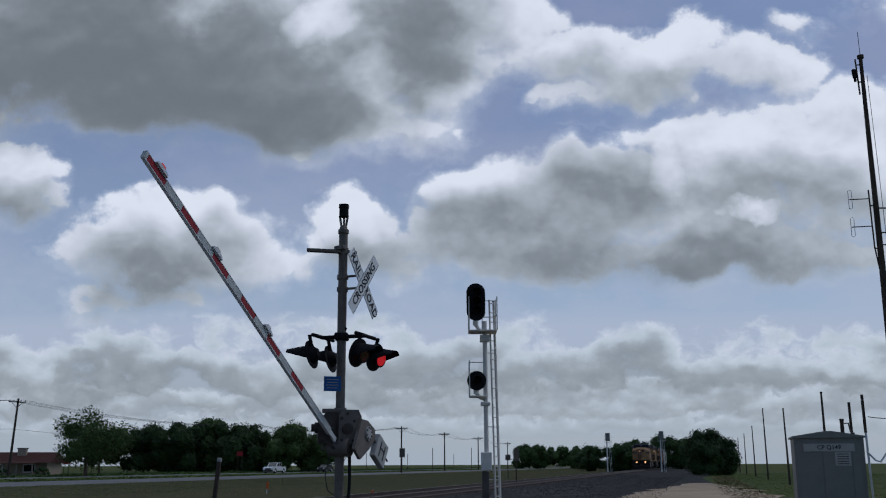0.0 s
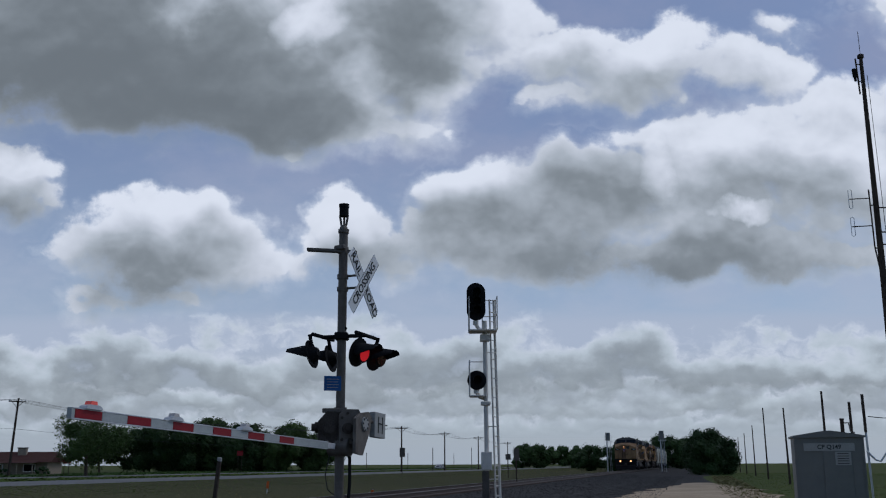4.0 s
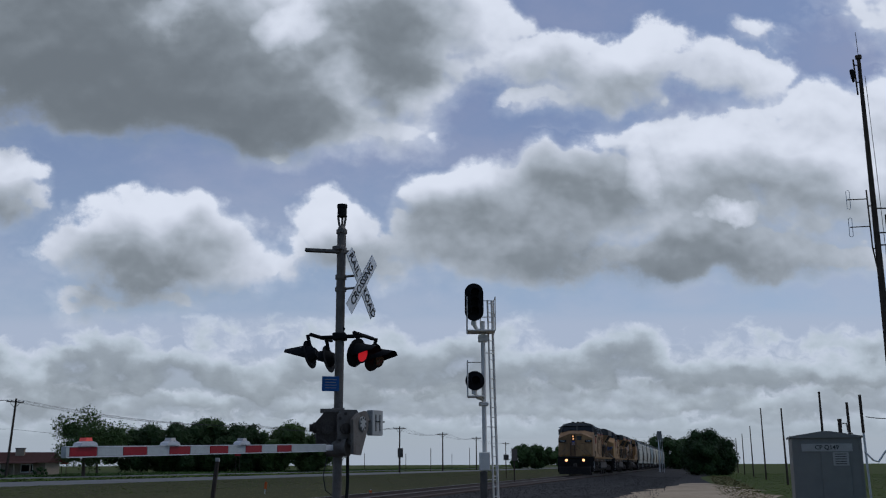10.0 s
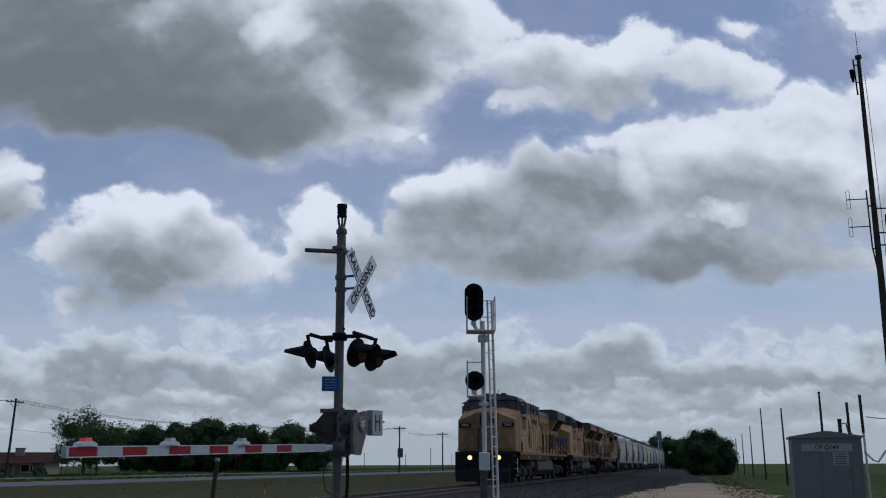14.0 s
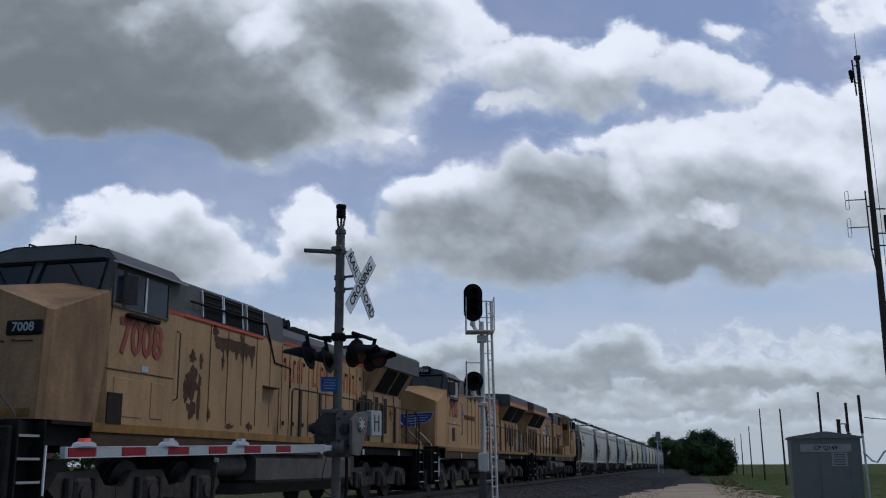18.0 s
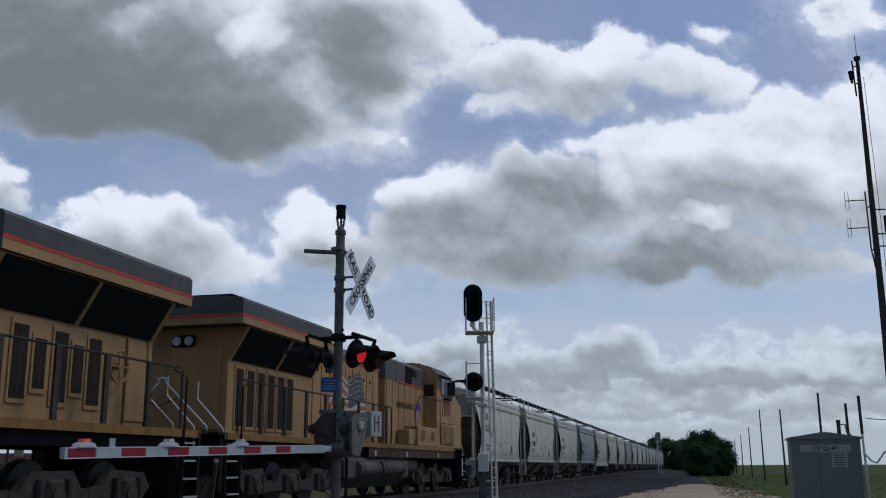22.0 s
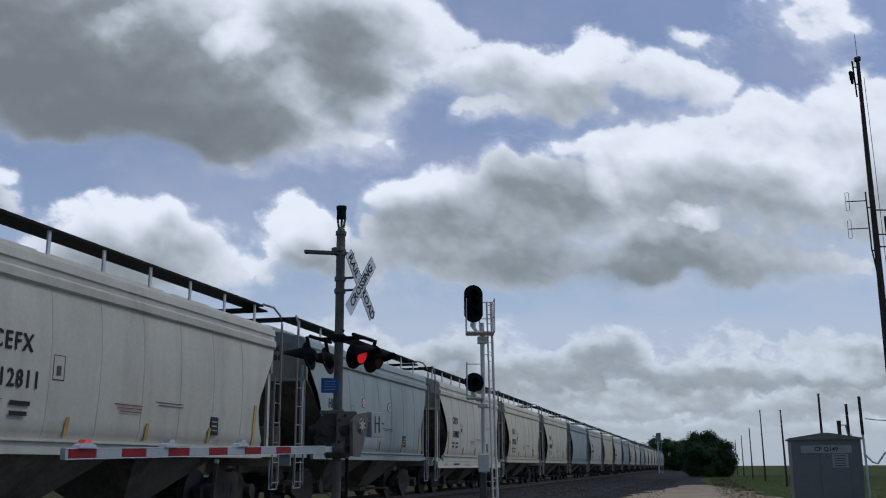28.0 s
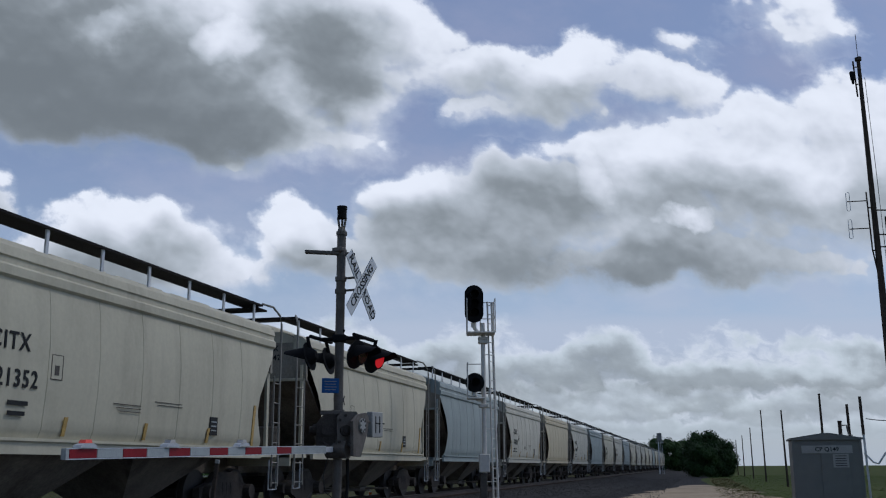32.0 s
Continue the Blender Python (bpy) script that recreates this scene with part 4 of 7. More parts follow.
tree("pecan_tree", -47.6, 134, 9.6, 9.5, 11, 12000, "leaf2", open_=.12, low=.12, label="tall open-crowned tree with dark green leaves", group="roadside trees", nl=15)
row = [(-52.0, 152, 6.4, 7), (-46.5, 156, 7.2, 8), (-40.5, 152, 7.8, 9), (-36.5, 155, 8.6, 8), (-32.0, 154, 7.6, 8), (-28.2, 158, 6.6, 7), (-24.5, 156, 7.4, 7.5), (-19.6, 158, 6.2, 7), (-44, 164, 6.6, 9), (-22, 166, 6.2, 8)]
for i, (x, y, h, w) in enumerate(row):
    x, y, h, w = x * 1.36, y * 1.36, h * 1.36, w * 1.36
    tree("oak_tree", x, y, h, w * 1.1, 30 + i, 14000, "leaf2" if i in (3, 6, 7) else "leaf", low=-.12, nl=20, label="dense dark green roadside tree", group="roadside trees")
far = [(27, 330, 8.5, 10), (33, 335, 8, 11), (40, 330, 7.5, 10), (46, 340, 6.5, 11), (53, 345, 6.2, 11)]
for i, (x, y, h, w) in enumerate(far):
    tree("distant_tree", x, y, h, w, 60 + i, 5200, low=-.18, nl=18, label="distant dark green tree on the plain", group="distant trees", trunk=False)
mid = [(30.0, 205, 5.4, 6.5), (34.6, 200, 5.8, 6.5), (39.0, 215, 5.0, 6), (50, 262, 8.2, 8), (57, 266, 9.4, 10), (64.5, 268, 8.6, 10), (70, 275, 7, 8)]
for i, (x, y, h, w) in enumerate(mid):
    tree("scrub_tree", x, y, h, w, 80 + i, 8000, low=-.18, nl=18, label="dark green scrubby tree beyond the track", group="scrub trees")
for i, (x, y, h, w) in enumerate([(33.0, 130, 6.0, 4.4), (35.0, 131, 6.2, 4.2), (36.5, 131, 5.0, 3.6), (34.0, 129, 4.2, 6.0)]):
    tree("thicket_bush", x, y, h, w, 95 + i, 9000, low=-.05, label="dense rounded dark green bush beside the track", cat="bush", group="thicket beside the track")
tree("oak_tree", -84.0, 176, 9, 8, 131, 2200, low=.1, label="dense dark green roadside tree", group="roadside trees")

for i, (x, y, h, w) in enumerate([(-67.0, 142.5, 1.5, 4.5), (-62.5, 143, 1.2, 3.5), (-58.0, 146, 1.4, 2.5)]):
    tree("garden_shrub", x, y, h, w, 150 + i, 1500, low=-.1, trunk=False, label="clipped dark green shrub in front of the house", cat="shrub", group="shrubs at the house")

# crops and grass as many small blades
def blades(name, n, s0, s1, o0, o1, h, material, label, seed, z=0.0, power=1.0, w=.09):
    r = random.Random(seed)
    sh = Shape()
    for _ in range(n):
        s = s0 + (s1 - s0) * r.random() ** power
        p = along(s, r.uniform(o0, o1), z)
        if noise.noise(p * .12) < -.62:
            continue
        a = r.uniform(0, 3.14)
        d = Vector((math.cos(a), math.sin(a), 0)) * w * r.uniform(.5, 1.5)
        hh = h * r.uniform(.4, 1.15)
        t = Vector((r.gauss(0, 1.3), r.gauss(0, 1.3), .55)) * hh
        sh.put([p - d, p + d, p + t], [(0, 1, 2)])
    return thing(name, Matrix(), label, "vegetation", kind="stuff", shape=sh, material=material)


blades("crop_rows", 30000, 60, 420, 71, 92, .6, M["crop"], "dense low green crop beyond the highway", 5, power=1.5, w=.16)
blades("median_grass", 12000, 50, 360, 51, 62, .34, M["grass2"], "green median grass between the carriageways", 6, power=1.4, w=.15)
blades("verge_grass", 42000, 26, 260, 3.6, 37, .09, M["grass"], "dry tan grass between track and highway", 7, power=1.6, w=.045)
blades("verge_green_grass", 16000, 40, 300, 18, 38, .10, M["grass2"], "green roadside grass", 8, power=1.5, w=.06)
blades("yard_grass", 30000, 24, 160, -34, -12, .07, M["grass2"], "green grass round the signal hut", 9, power=1.4, w=.035)
blades("yard_edge_grass", 2500, 40, 120, -13.5, -11.5, .22, M["grass"], "dry weeds at the yard's edge", 10, w=.05)


# ---- road vehicles ----
def vehicle(kind, paint, label, lights=True):
    """A car or pickup facing +x, in metres."""
    ob = thing(kind, Matrix(), label, "pickup truck" if kind == "pickup_truck" else "car")
    pick = kind == "pickup_truck"
    L, W = (5.7, 1.95) if pick else (4.7, 1.82)
    h1, h2 = (1.12, 1.85) if pick else (.92, 1.45)
    low = Shape().prism([(-L / 2, .38), (-L / 2, h1 - .06), (-L / 2 + .08, h1), (L / 2 - .35, h1 - .02), (L / 2 - .04, h1 - .22), (L / 2, .40), (L / 2 - .2, .30), (-L / 2 + .2, .30)], "y", -W / 2, W / 2)
    body = part("body", low, paint, ob)
    if pick:
        cabp = [(-1.05, h1 - .01), (-.95, h2 - .03), (-.2, h2), (.45, h2 - .02), (1.35, h1 - .01)]
    else:
        cabp = [(-L / 2 + .35, h1 - .01), (-1.2, h2 - .04), (.35, h2), (1.2, h1 - .01)]
    part("cabin", Shape().prism(cabp, "y", -W / 2 + .12, W / 2 - .12), paint, ob)
    if pick:
        cabp = [cabp[0], cabp[1], cabp[3], cabp[4]]
    gl = [(cabp[0][0] + .12, h1 + .05), (cabp[1][0] + .08, h2 - .09), (cabp[2][0] - .05, h2 - .09), (cabp[3][0] - .2, h1 + .05)]
    for y in (-W / 2 + .115, W / 2 - .115):
        sw_ = part("side_window", Shape().prism(gl, "y", y - .008, y + .008), M["glass"], ob)
        part("door_pillar", Shape().box((-.12, y, (h1 + h2) / 2), (.1, .03, h2 - h1 - .1)), paint, sw_)
        for xx in (-L * .31, L * .31):
            arch = [(xx + .47 * math.cos(a), .36 + .47 * math.sin(a)) for a in (math.pi * q / 12 for q in range(13))]
            part("wheel_arch", Shape().prism(arch, "y", y + math.copysign(.10, y), y + math.copysign(.122, y)), M["sigblack"], ob)
        part("rocker_panel", Shape().box((0, y + math.copysign(.10, y), .36), (L * .5, .04, .12)), M["sigblack"], ob)
    part("windscreen", Shape().put([(cabp[3][0] - .02, -W / 2 + .22, h1 + .04), (cabp[3][0] - .02, W / 2 - .22, h1 + .04), (cabp[2][0] + .05, W / 2 - .3, h2 - .06), (cabp[2][0] + .05, -W / 2 + .3, h2 - .06)], [(0, 1, 2, 3)]), M["glass"], ob)
    part("bumper", Shape().box((L / 2 + .02, 0, .48), (.12, W - .1, .22), bev=.04), M["ugrey"] if pick else paint, ob)
    part("grille", Shape().box((L / 2 - .01, 0, .72), (.05, W * .55, .2)), M["sigblack"], ob)
    for y in (-W / 2 + .28, W / 2 - .28):
        part("headlight", Shape().box((L / 2 - .03, y, .76), (.08, .32, .16), bev=.03), M["white"], ob)
        part("tail_light", Shape().box((-L / 2 + .0, y * 1.1, .85), (.05, .18, .25)), M["armred"], ob)
    for xx in (-L * .31, L * .31):
        for y in (-W / 2 + .1, W / 2 - .1):
            wh = part("wheel", Shape().disc((0, 0, 0), (0, 1, 0), .36, .22, 18), M["tyre"], ob, at=pose(xx, y, .36))
            part("rim", Shape().disc((0, math.copysign(.112, y), 0), (0, 1, 0), .22, .012, 14), M["galv"], wh)
    return ob


TRAFFIC = []


def drive(ob, off, s_at, t_at, speed, z):
    """Sends a vehicle along the highway towards the camera's side; it passes s_at at t_at."""
    rows = []
    for t in (0, .1, *range(1, 32), 31.9, 32):
        rows.append((t, Matrix.Translation(along(s_at - speed * (t - t_at), off, z)) @ pose(0, 0, 0, 0, 0, -90 - TURN if speed > 0 else 90 - TURN)))
    TRAFFIC.append((ob, rows))


drive(vehicle("pickup_truck", M["carwhite"], "white four-door pickup truck on the highway"), 64, 168, 0, 33.5, .1)
drive(vehicle("car", M["cardark"], "dark sedan on the highway"), 64, 193, 0, 27.5, .1)
drive(vehicle("car", M["carsilver"], "silver sedan on the highway"), 64, 118, 9.0, 33.5, .1)
drive(vehicle("car", M["cardark"], "dark hatchback driving away on the highway"), 64, 474, 0, -24.0, .1)
drive(vehicle("car", M["cardark"], "dark estate car far down the highway"), 64, 536, 0, -24.0, .1)


# ---- locomotives: local x forward, y towards the camera, z over the rail head ----
def truck_parts(parent, xs, wheel_r, axle_x, side, mat_frame, gear=True):
    for x0 in xs:
        fr = Shape()
        for y in (-side, side):
            if gear:
                o = [(axle_x[0] - .75, .62), (axle_x[0] - .55, .86), (axle_x[0] + .45, .92), (axle_x[0] + .7, .66), (-.75, .62), (-.5, .90), (.5, .90), (.75, .62), (axle_x[-1] - .7, .66), (axle_x[-1] - .45, .92), (axle_x[-1] + .55, .86), (axle_x[-1] + .75, .62), (axle_x[-1] + .5, .42), (-axle_x[0] - .6, .38), (.6, .42), (0, .34), (-.6, .42), (axle_x[0] + .6, .38), (axle_x[0] - .5, .42)]
            else:
                o = [(axle_x[0] - .28, .56), (axle_x[0] + .2, .66), (-.45, .86), (.45, .86), (axle_x[-1] - .2, .66), (axle_x[-1] + .28, .56), (axle_x[-1] + .25, .36), (axle_x[-1] - .3, .34), (.35, .22), (-.35, .22), (axle_x[0] + .3, .34), (axle_x[0] - .25, .36)]
            fr.prism(o, "y", y - .07, y + .07)
        fr.box((0, 0, .6), (.5, 2 * side, .3))
        tr = part("truck", fr, mat_frame, parent, "dusty steel truck frame", at=pose(x0, 0, 0))
        bx = Shape().disc((0, 0, 0), (0, 1, 0), .15, .2, 12)
        if gear:
            bx.box((0, 0, .02), (.42, .12, .46), bev=.05)
        bx = bx.mesh("journal_box", mat_frame)
        dm = Shape().tube([(0, 0, -.21), (0, 0, .21)], .07, 8).mesh("damper", mat_frame)
        sp = Shape().tube([(0, 0, -.13), (0, 0, .13)], .075, 8).mesh("spring", M["black"])
        for y in (-side - .12, side + .12):
            for a in axle_x:
                part("journal_box", bx, None, tr, at=pose(a, y, wheel_r))
                if gear:
                    for d in (-.34, .34):
                        part("damper", dm, None, tr, at=pose(a + d, y, .57))
            for k in (-.18, 0, .18) if not gear else (-.95, .95):
                part("spring", sp, None, tr, at=pose(k, math.copysign(side, y), .53))
        for a in axle_x:
            ax = Shape().tube([(0, -.85, 0), (0, .85, 0)], .09, 10)
            for y in (-.755, .755):
                ax.disc((0, y, 0), (0, 1, 0), wheel_r, .13, 26)
                ax.disc((0, y - math.copysign(.07, y), 0), (0, 1, 0), wheel_r + .025, .03, 26)
            part("wheelset", ax, M["wheel"], tr, at=pose(a, 0, wheel_r), smooth=True)


def wavy_flag(parent, x0, x1, z0, z1, y, mirror):
    """A waving striped flag painted on the hood side; a pole edge at x0."""
    fl = part("flag_mural", Shape().box(((x0 + x1) / 2, y - .004, (z0 + z1) / 2), (.01, .004, .01)), M["white"], parent, "faded painted flag mural")
    n = 26

    def edge(u, v):
        sway = .20 * math.sin(u * 10.0 + .9) * (.3 + u) - .28 * u * u
        slant = .75 * v * (1 - u) ** 1.5 + .10 * math.sin(v * 11) * u
        return (x0 - .45 + (x1 - x0 + .45) * u + slant, y, z0 + (z1 - z0) * (1 - v) + sway * .85 + .12 * u * math.sin(v * 7))

    for k in range(13):
        sh = Shape()
        u0 = .42 if k < 7 else 0.0
        u1 = 1 - .12 * abs(math.sin(k * 2.3))
        sh.grid([[edge(u0 + (u1 - u0) * i / n, (k + j) / 13) for j in (0.0, 1.0)] for i in range(n + 1)])
        part("flag_stripe", sh, M["flagred"] if k % 2 == 0 else M["flagwhite"], fl)
    sh = Shape()
    sh.grid([[edge(.42 * i / 10, j * 7 / 13 / 6) for j in range(7)] for i in range(11)])
    part("flag_canton", sh, M["flagblue"], fl)
    st = Shape()
    for i in range(7):
        for j in range(5):
            c = Vector(edge(.04 + .055 * i + (.02 if j % 2 else 0), .05 + .095 * j)) + Vector((0, math.copysign(.004, y), 0))
            pts = []
            for q in range(10):
                r = .045 if q % 2 == 0 else .019
                pts.append(c + Vector((r * math.sin(q * math.pi / 5), 0, r * math.cos(q * math.pi / 5))))
            st.put([c] + pts, [(0, 1 + q, 1 + (q + 1) % 10) for q in range(10)])
    part("flag_stars", st, M["flagwhite"], fl)


M["flagred"] = mat("faded_flag_red", (0.30, 0.105, 0.070), 0.6, 0, 0.25, 3)
M["flagwhite"] = mat("faded_flag_white", (0.47, 0.38, 0.27), 0.6, 0, 0.2, 3)
M["flagblue"] = mat("faded_flag_blue", (0.050, 0.072, 0.078), 0.6, 0, 0.3, 3)
M["nose"] = mat("grimy_yellow_nose_paint", (0.325, 0.195, 0.092), 0.6, 0, 0.25, 0.9, 0.03, 22, (0.085, 0.046, 0.025), 0.58, streak=0.06)
M["peel"] = mat("brown_primer_and_slot_shade", (0.075, 0.045, 0.03), 0.8, 0, 0.4, 5, 0.2, 40)
M["reflector"] = mat("yellow_reflective_tape", (0.46, 0.30, 0.10), 0.5, 0, 0.3, 8)
M["seam"] = mat("shadowed_panel_gap", (0.11, 0.058, 0.026), 0.8, 0, 0.3, 5)
M["fadedred"] = mat("faded_red_lettering", (0.34, 0.115, 0.055), 0.7, 0, 0.3, 3)
M["skirt"] = mat("brown_grimy_skirt", (0.075, 0.05, 0.034), 0.8, 0, 0.35, 2, 0.1, 30)
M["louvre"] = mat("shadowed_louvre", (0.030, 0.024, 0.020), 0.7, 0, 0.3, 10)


def locomotive(number, paint, newer, label, lit, peeling=False):
    ob = thing("locomotive", Matrix(), label, "locomotive", "locomotives at the head of the train")
    Y = 1.52
    deck = 1.62
    # underframe
    part("underframe", Shape().box((0, 0, 1.42), (20.6, 2.7, .32)), M["black"], ob)
    part("walkway", Shape().box((-.55, 0, deck - .03), (20.5, 3.04, .06)), M["black"], ob)
    for y in (-Y, Y):
        part("side_sill", Shape().box((-.9, y, deck - .07), (19.2, .03, .14)), M["sill"], ob, "yellow side sill")
        part("sill_skirt", Shape().box((3.6, y - math.copysign(.03, y), 1.36), (10.2, .03, .30)), M["skirt"], ob)
        for x in (-7.6, -4.2, -1.0, 2.2, 6.2):
            part("reflector", Shape().box((x, y + math.copysign(.018, y), deck - .30), (.16, .01, .16)), M["armwhite"], ob)
    # pilot, plough, coupler
    for e in (1, -1):
        xx = 10.55 * e
        part("pilot", Shape().box((xx, 0, .98), (.12, 3.0, 1.05), bev=.02), M["black"], ob)
        part("plough", Shape().prism([(xx, .30), (xx + .55 * e, .12), (xx + .42 * e, .62), (xx, .85)], "y", -1.35, 1.35), M["black"], ob)
        part("coupler", Shape().box((xx + .35 * e, 0, .86), (.75, .24, .28), bev=.04).box((xx + .68 * e, .06, .86), (.25, .34, .32), bev=.06), M["truck"], ob)
        hs = Shape()
        for y in (-.95, -.75, .55, .75, .95):
            hs.tube([(xx + .06 * e, y, 1.12), (xx + .22 * e, y, .92), (xx + .24 * e, y, .62), (xx + .1 * e, y * .9, .48)], .025, 6)
        part("brake_hoses", hs, M["rubber"], ob)
        part("anticlimber", Shape().box((xx + .12 * e, 0, 1.54), (.22, 2.3, .18), bev=.03), M["black"], ob)
        # steps and grab rails at each corner
        for y in (-1, 1):
            sw_ = part("step_well", Shape().box((10.15 * e, y * 1.30, .95), (.58, .03, 1.3)).box((9.86 * e, y * 1.42, .95), (.03, .25, 1.3)).box((10.44 * e, y * 1.42, .95), (.03, .25, 1.3)), M["black"], ob)
            for k in range(4):
                part("step", Shape().box((10.15 * e, y * (1.46 - .03 * k), .42 + .32 * k), (.55, .22, .03)), M["black"], sw_)
                part("step_edge", Shape().box((10.15 * e, y * (1.575 - .03 * k), .42 + .32 * k), (.5, .01, .035)), M["plate"], sw_)
            part("grab_rail", Shape().tube([(9.84 * e, y * 1.56, .55), (9.84 * e, y * 1.56, 1.25)] if e > 0 else [(9.84 * e, y * 1.56, .55), (9.84 * e, y * 1.56, 2.55), (9.5 * e, y * 1.5, 2.66)], .02, 6), M["white"] if e > 0 else M["black"], ob)
            for k, path in enumerate((((.85, 2.63), (.85, 2.28), (1.44, 1.68), (1.45, 1.32)), ((-.12, 2.72), (.05, 2.74), (.10, 2.62), (1.04, 1.74), (1.06, 1.30)))):
                part("end_rail", Shape().tube([((10.42 - .07 * k) * e, y * p, q) for p, q in path], .015, 6), M["signwhite"] if newer else M["ugrey"], ob, "bent end rail")
        part("chain", Shape().tube([(xx - .1 * e, -.4, 2.3), (xx - .06 * e, 0, 2.15), (xx - .1 * e, .4, 2.3)], .012, 5), M["black"], ob)
    # nose: a wide block with a crowned top that slopes away at its corners
    def fx(z):
        return 10.0 - .07 * (z - deck) / 1.6

    nose = Shape().put([(10.0, -1.46, deck), (10.0, 1.46, deck), (9.93, 1.46, 3.22), (9.93, .46, 3.60), (9.93, -.46, 3.60), (9.93, -1.46, 3.22),
                        (9.90, -Y, deck), (9.83, -Y, 3.20), (9.83, Y, 3.20), (9.90, Y, deck),
                        (8.40, -Y, 3.74), (8.40, Y, 3.74), (8.40, .62, 3.90), (8.40, -.62, 3.90), (8.38, -Y, deck), (8.38, Y, deck)],
                       [(0, 1, 2, 3, 4, 5), (0, 5, 7, 6), (1, 9, 8, 2), (5, 13, 10, 7), (2, 8, 11, 12), (3, 12, 13, 4), (4, 13, 5), (3, 2, 12), (6, 7, 10, 14), (9, 15, 11, 8), (10, 13, 12, 11, 15, 14), (0, 6, 14, 15, 9, 1)])
    nz = part("nose", nose, paint if newer else M["nose"], ob, "yellow wide nose")
    part("nose_door", Shape().box((fx(2.6) - .01, .32, 2.55), (.04, .74, 1.72), (0, -2.5, 0), bev=.01), paint if newer else M["nose"], nz)
    if not newer:
        for y in (-.42, -.06):
            part("door_seam", Shape().box((fx(2.25), y, 2.25), (.03, .09, 1.1), (0, -2.5, 0)), M["peel"], nz)
    for y in (-.95, .95):
        part("nose_band", Shape().box((10.0, y, deck + .09), (.03, .8, .12)), M["sill"], nz)
    for y in (-1.0, -.5, .5, 1.0):
        part("nose_grab", Shape().tube([(fx(2.5), y * .98, 2.76), (fx(2.5) + .05, y * .98, 2.76), (fx(2.5) + .05, y * .98, 2.74), (fx(2.5) + .05, y * .98 + .3, 2.74), (fx(2.5), y * .98 + .3, 2.74)], .012, 5), M["truck"], nz)
    if newer:
        wing = part("nose_wings", Shape().prism([(-.20, 2.72), (0, 2.82), (.20, 2.72), (.18, 2.40), (0, 2.20), (-.18, 2.40)], "x", fx(2.5), fx(2.5) + .016), M["blue"], nz, "blue and white winged emblem", at=pose(0, -.05, 0))
        for k in range(5):
            part("shield_stripe", Shape().box((fx(2.45) + .020, -.12 + .06 * k, 2.46), (.012, .03, .34 - .05 * abs(k - 2))), M["armred"] if k % 2 == 0 else M["white"], wing)
        for sy in (-1, 1):
            part("wing_edge", Shape().prism([(sy * .18, 2.80), (sy * 1.47, 2.83), (sy * 1.40, 2.62), (sy * 1.20, 2.46), (sy * .85, 2.33), (sy * .55, 2.30), (sy * .3, 2.16), (sy * .14, 2.3)], "x", fx(2.5) - .004, fx(2.5) + .010), M["armwhite"], wing)
            part("wing_blue", Shape().prism([(sy * .18, 2.765), (sy * 1.43, 2.80), (sy * 1.36, 2.63), (sy * 1.18, 2.49), (sy * .85, 2.36), (sy * .55, 2.33), (sy * .3, 2.20), (sy * .17, 2.33)], "x", fx(2.5), fx(2.5) + .016), M["blue"], wing)
            for k in range(4):
                a, b = .34 + .07 * k, 1.37 - .10 * k
                part("wing_feather", Shape().prism([(sy * a, 2.70 - .088 * k), (sy * b, 2.745 - .092 * k), (sy * (b - .02), 2.715 - .092 * k), (sy * a, 2.665 - .088 * k)], "x", fx(2.5) + .010, fx(2.5) + .022), M["armwhite"], wing)
    else:
        sh_ = part("shield", Shape().box((fx(2.9) + .006, -.18, 2.90), (.02, .30, .10)), M["blue"], nz, "blue and striped shield emblem")
        for k in range(7):
            part("shield_stripe", Shape().box((fx(2.7) + .008, -.312 + .044 * k, 2.71), (.02, .042, .26 - .03 * abs(k - 3))), M["armred"] if k % 2 == 0 else M["armwhite"], sh_)
        part("nose_window", Shape().box((fx(3.2) + .004, .345, 3.19), (.03, .39, .34), bev=.012), M["glass"], nz, "dark rounded nose window")
        part("nose_window_gasket", Shape().box((fx(3.2) - .004, .345, 3.19), (.03, .45, .40), bev=.012), M["louvre"], nz)
    # headlamps
    hlz, hlx = 3.25, fx(3.25) + .02
    hl = part("headlight", Shape().box((hlx, .0, hlz), (.07, .32, .47), bev=.02), M["screen"], nz, "twin headlight", at=pose(0, -.18, 0))
    for z in (-.115, .115):
        part("headlight_lens", Shape().disc((hlx + .038, 0, hlz + z), (1, 0, .05), .062, .02, 18), M["headbulb"] if lit else M["clearlens"], hl)
        part("headlight_rim", Shape().disc((hlx + .030, 0, hlz + z), (1, 0, .05), .100, .02, 18), M["ugrey"], hl)
    for y in (-.74, .74):
        dl = part("ditch_light", Shape().box((10.52, y, 1.30), (.16, .26, .24), bev=.03), M["black"], ob)
        part("ditch_lens", Shape().disc((10.61, y, 1.30), (1, 0, 0), .115, .02, 16), M["bulb"] if lit else M["clearlens"], dl)
    # cab
    cab = Shape()
    xf, xb = 8.62, 6.05
    out = [(-Y, deck), (-Y, 4.22), (-1.22, 4.48), (-.62, 4.62), (.62, 4.62), (1.22, 4.48), (Y, 4.22), (Y, deck)]
    n = len(out)
    cab.put([(xb, a, b) for a, b in out] + [(xf + (.0 if b < 3.3 else -.42 * (b - 3.3)), a, b) for a, b in out], [(i, (i + 1) % n, n + (i + 1) % n, n + i) for i in range(n)] + [tuple(range(n))[::-1], tuple(range(n, 2 * n))])
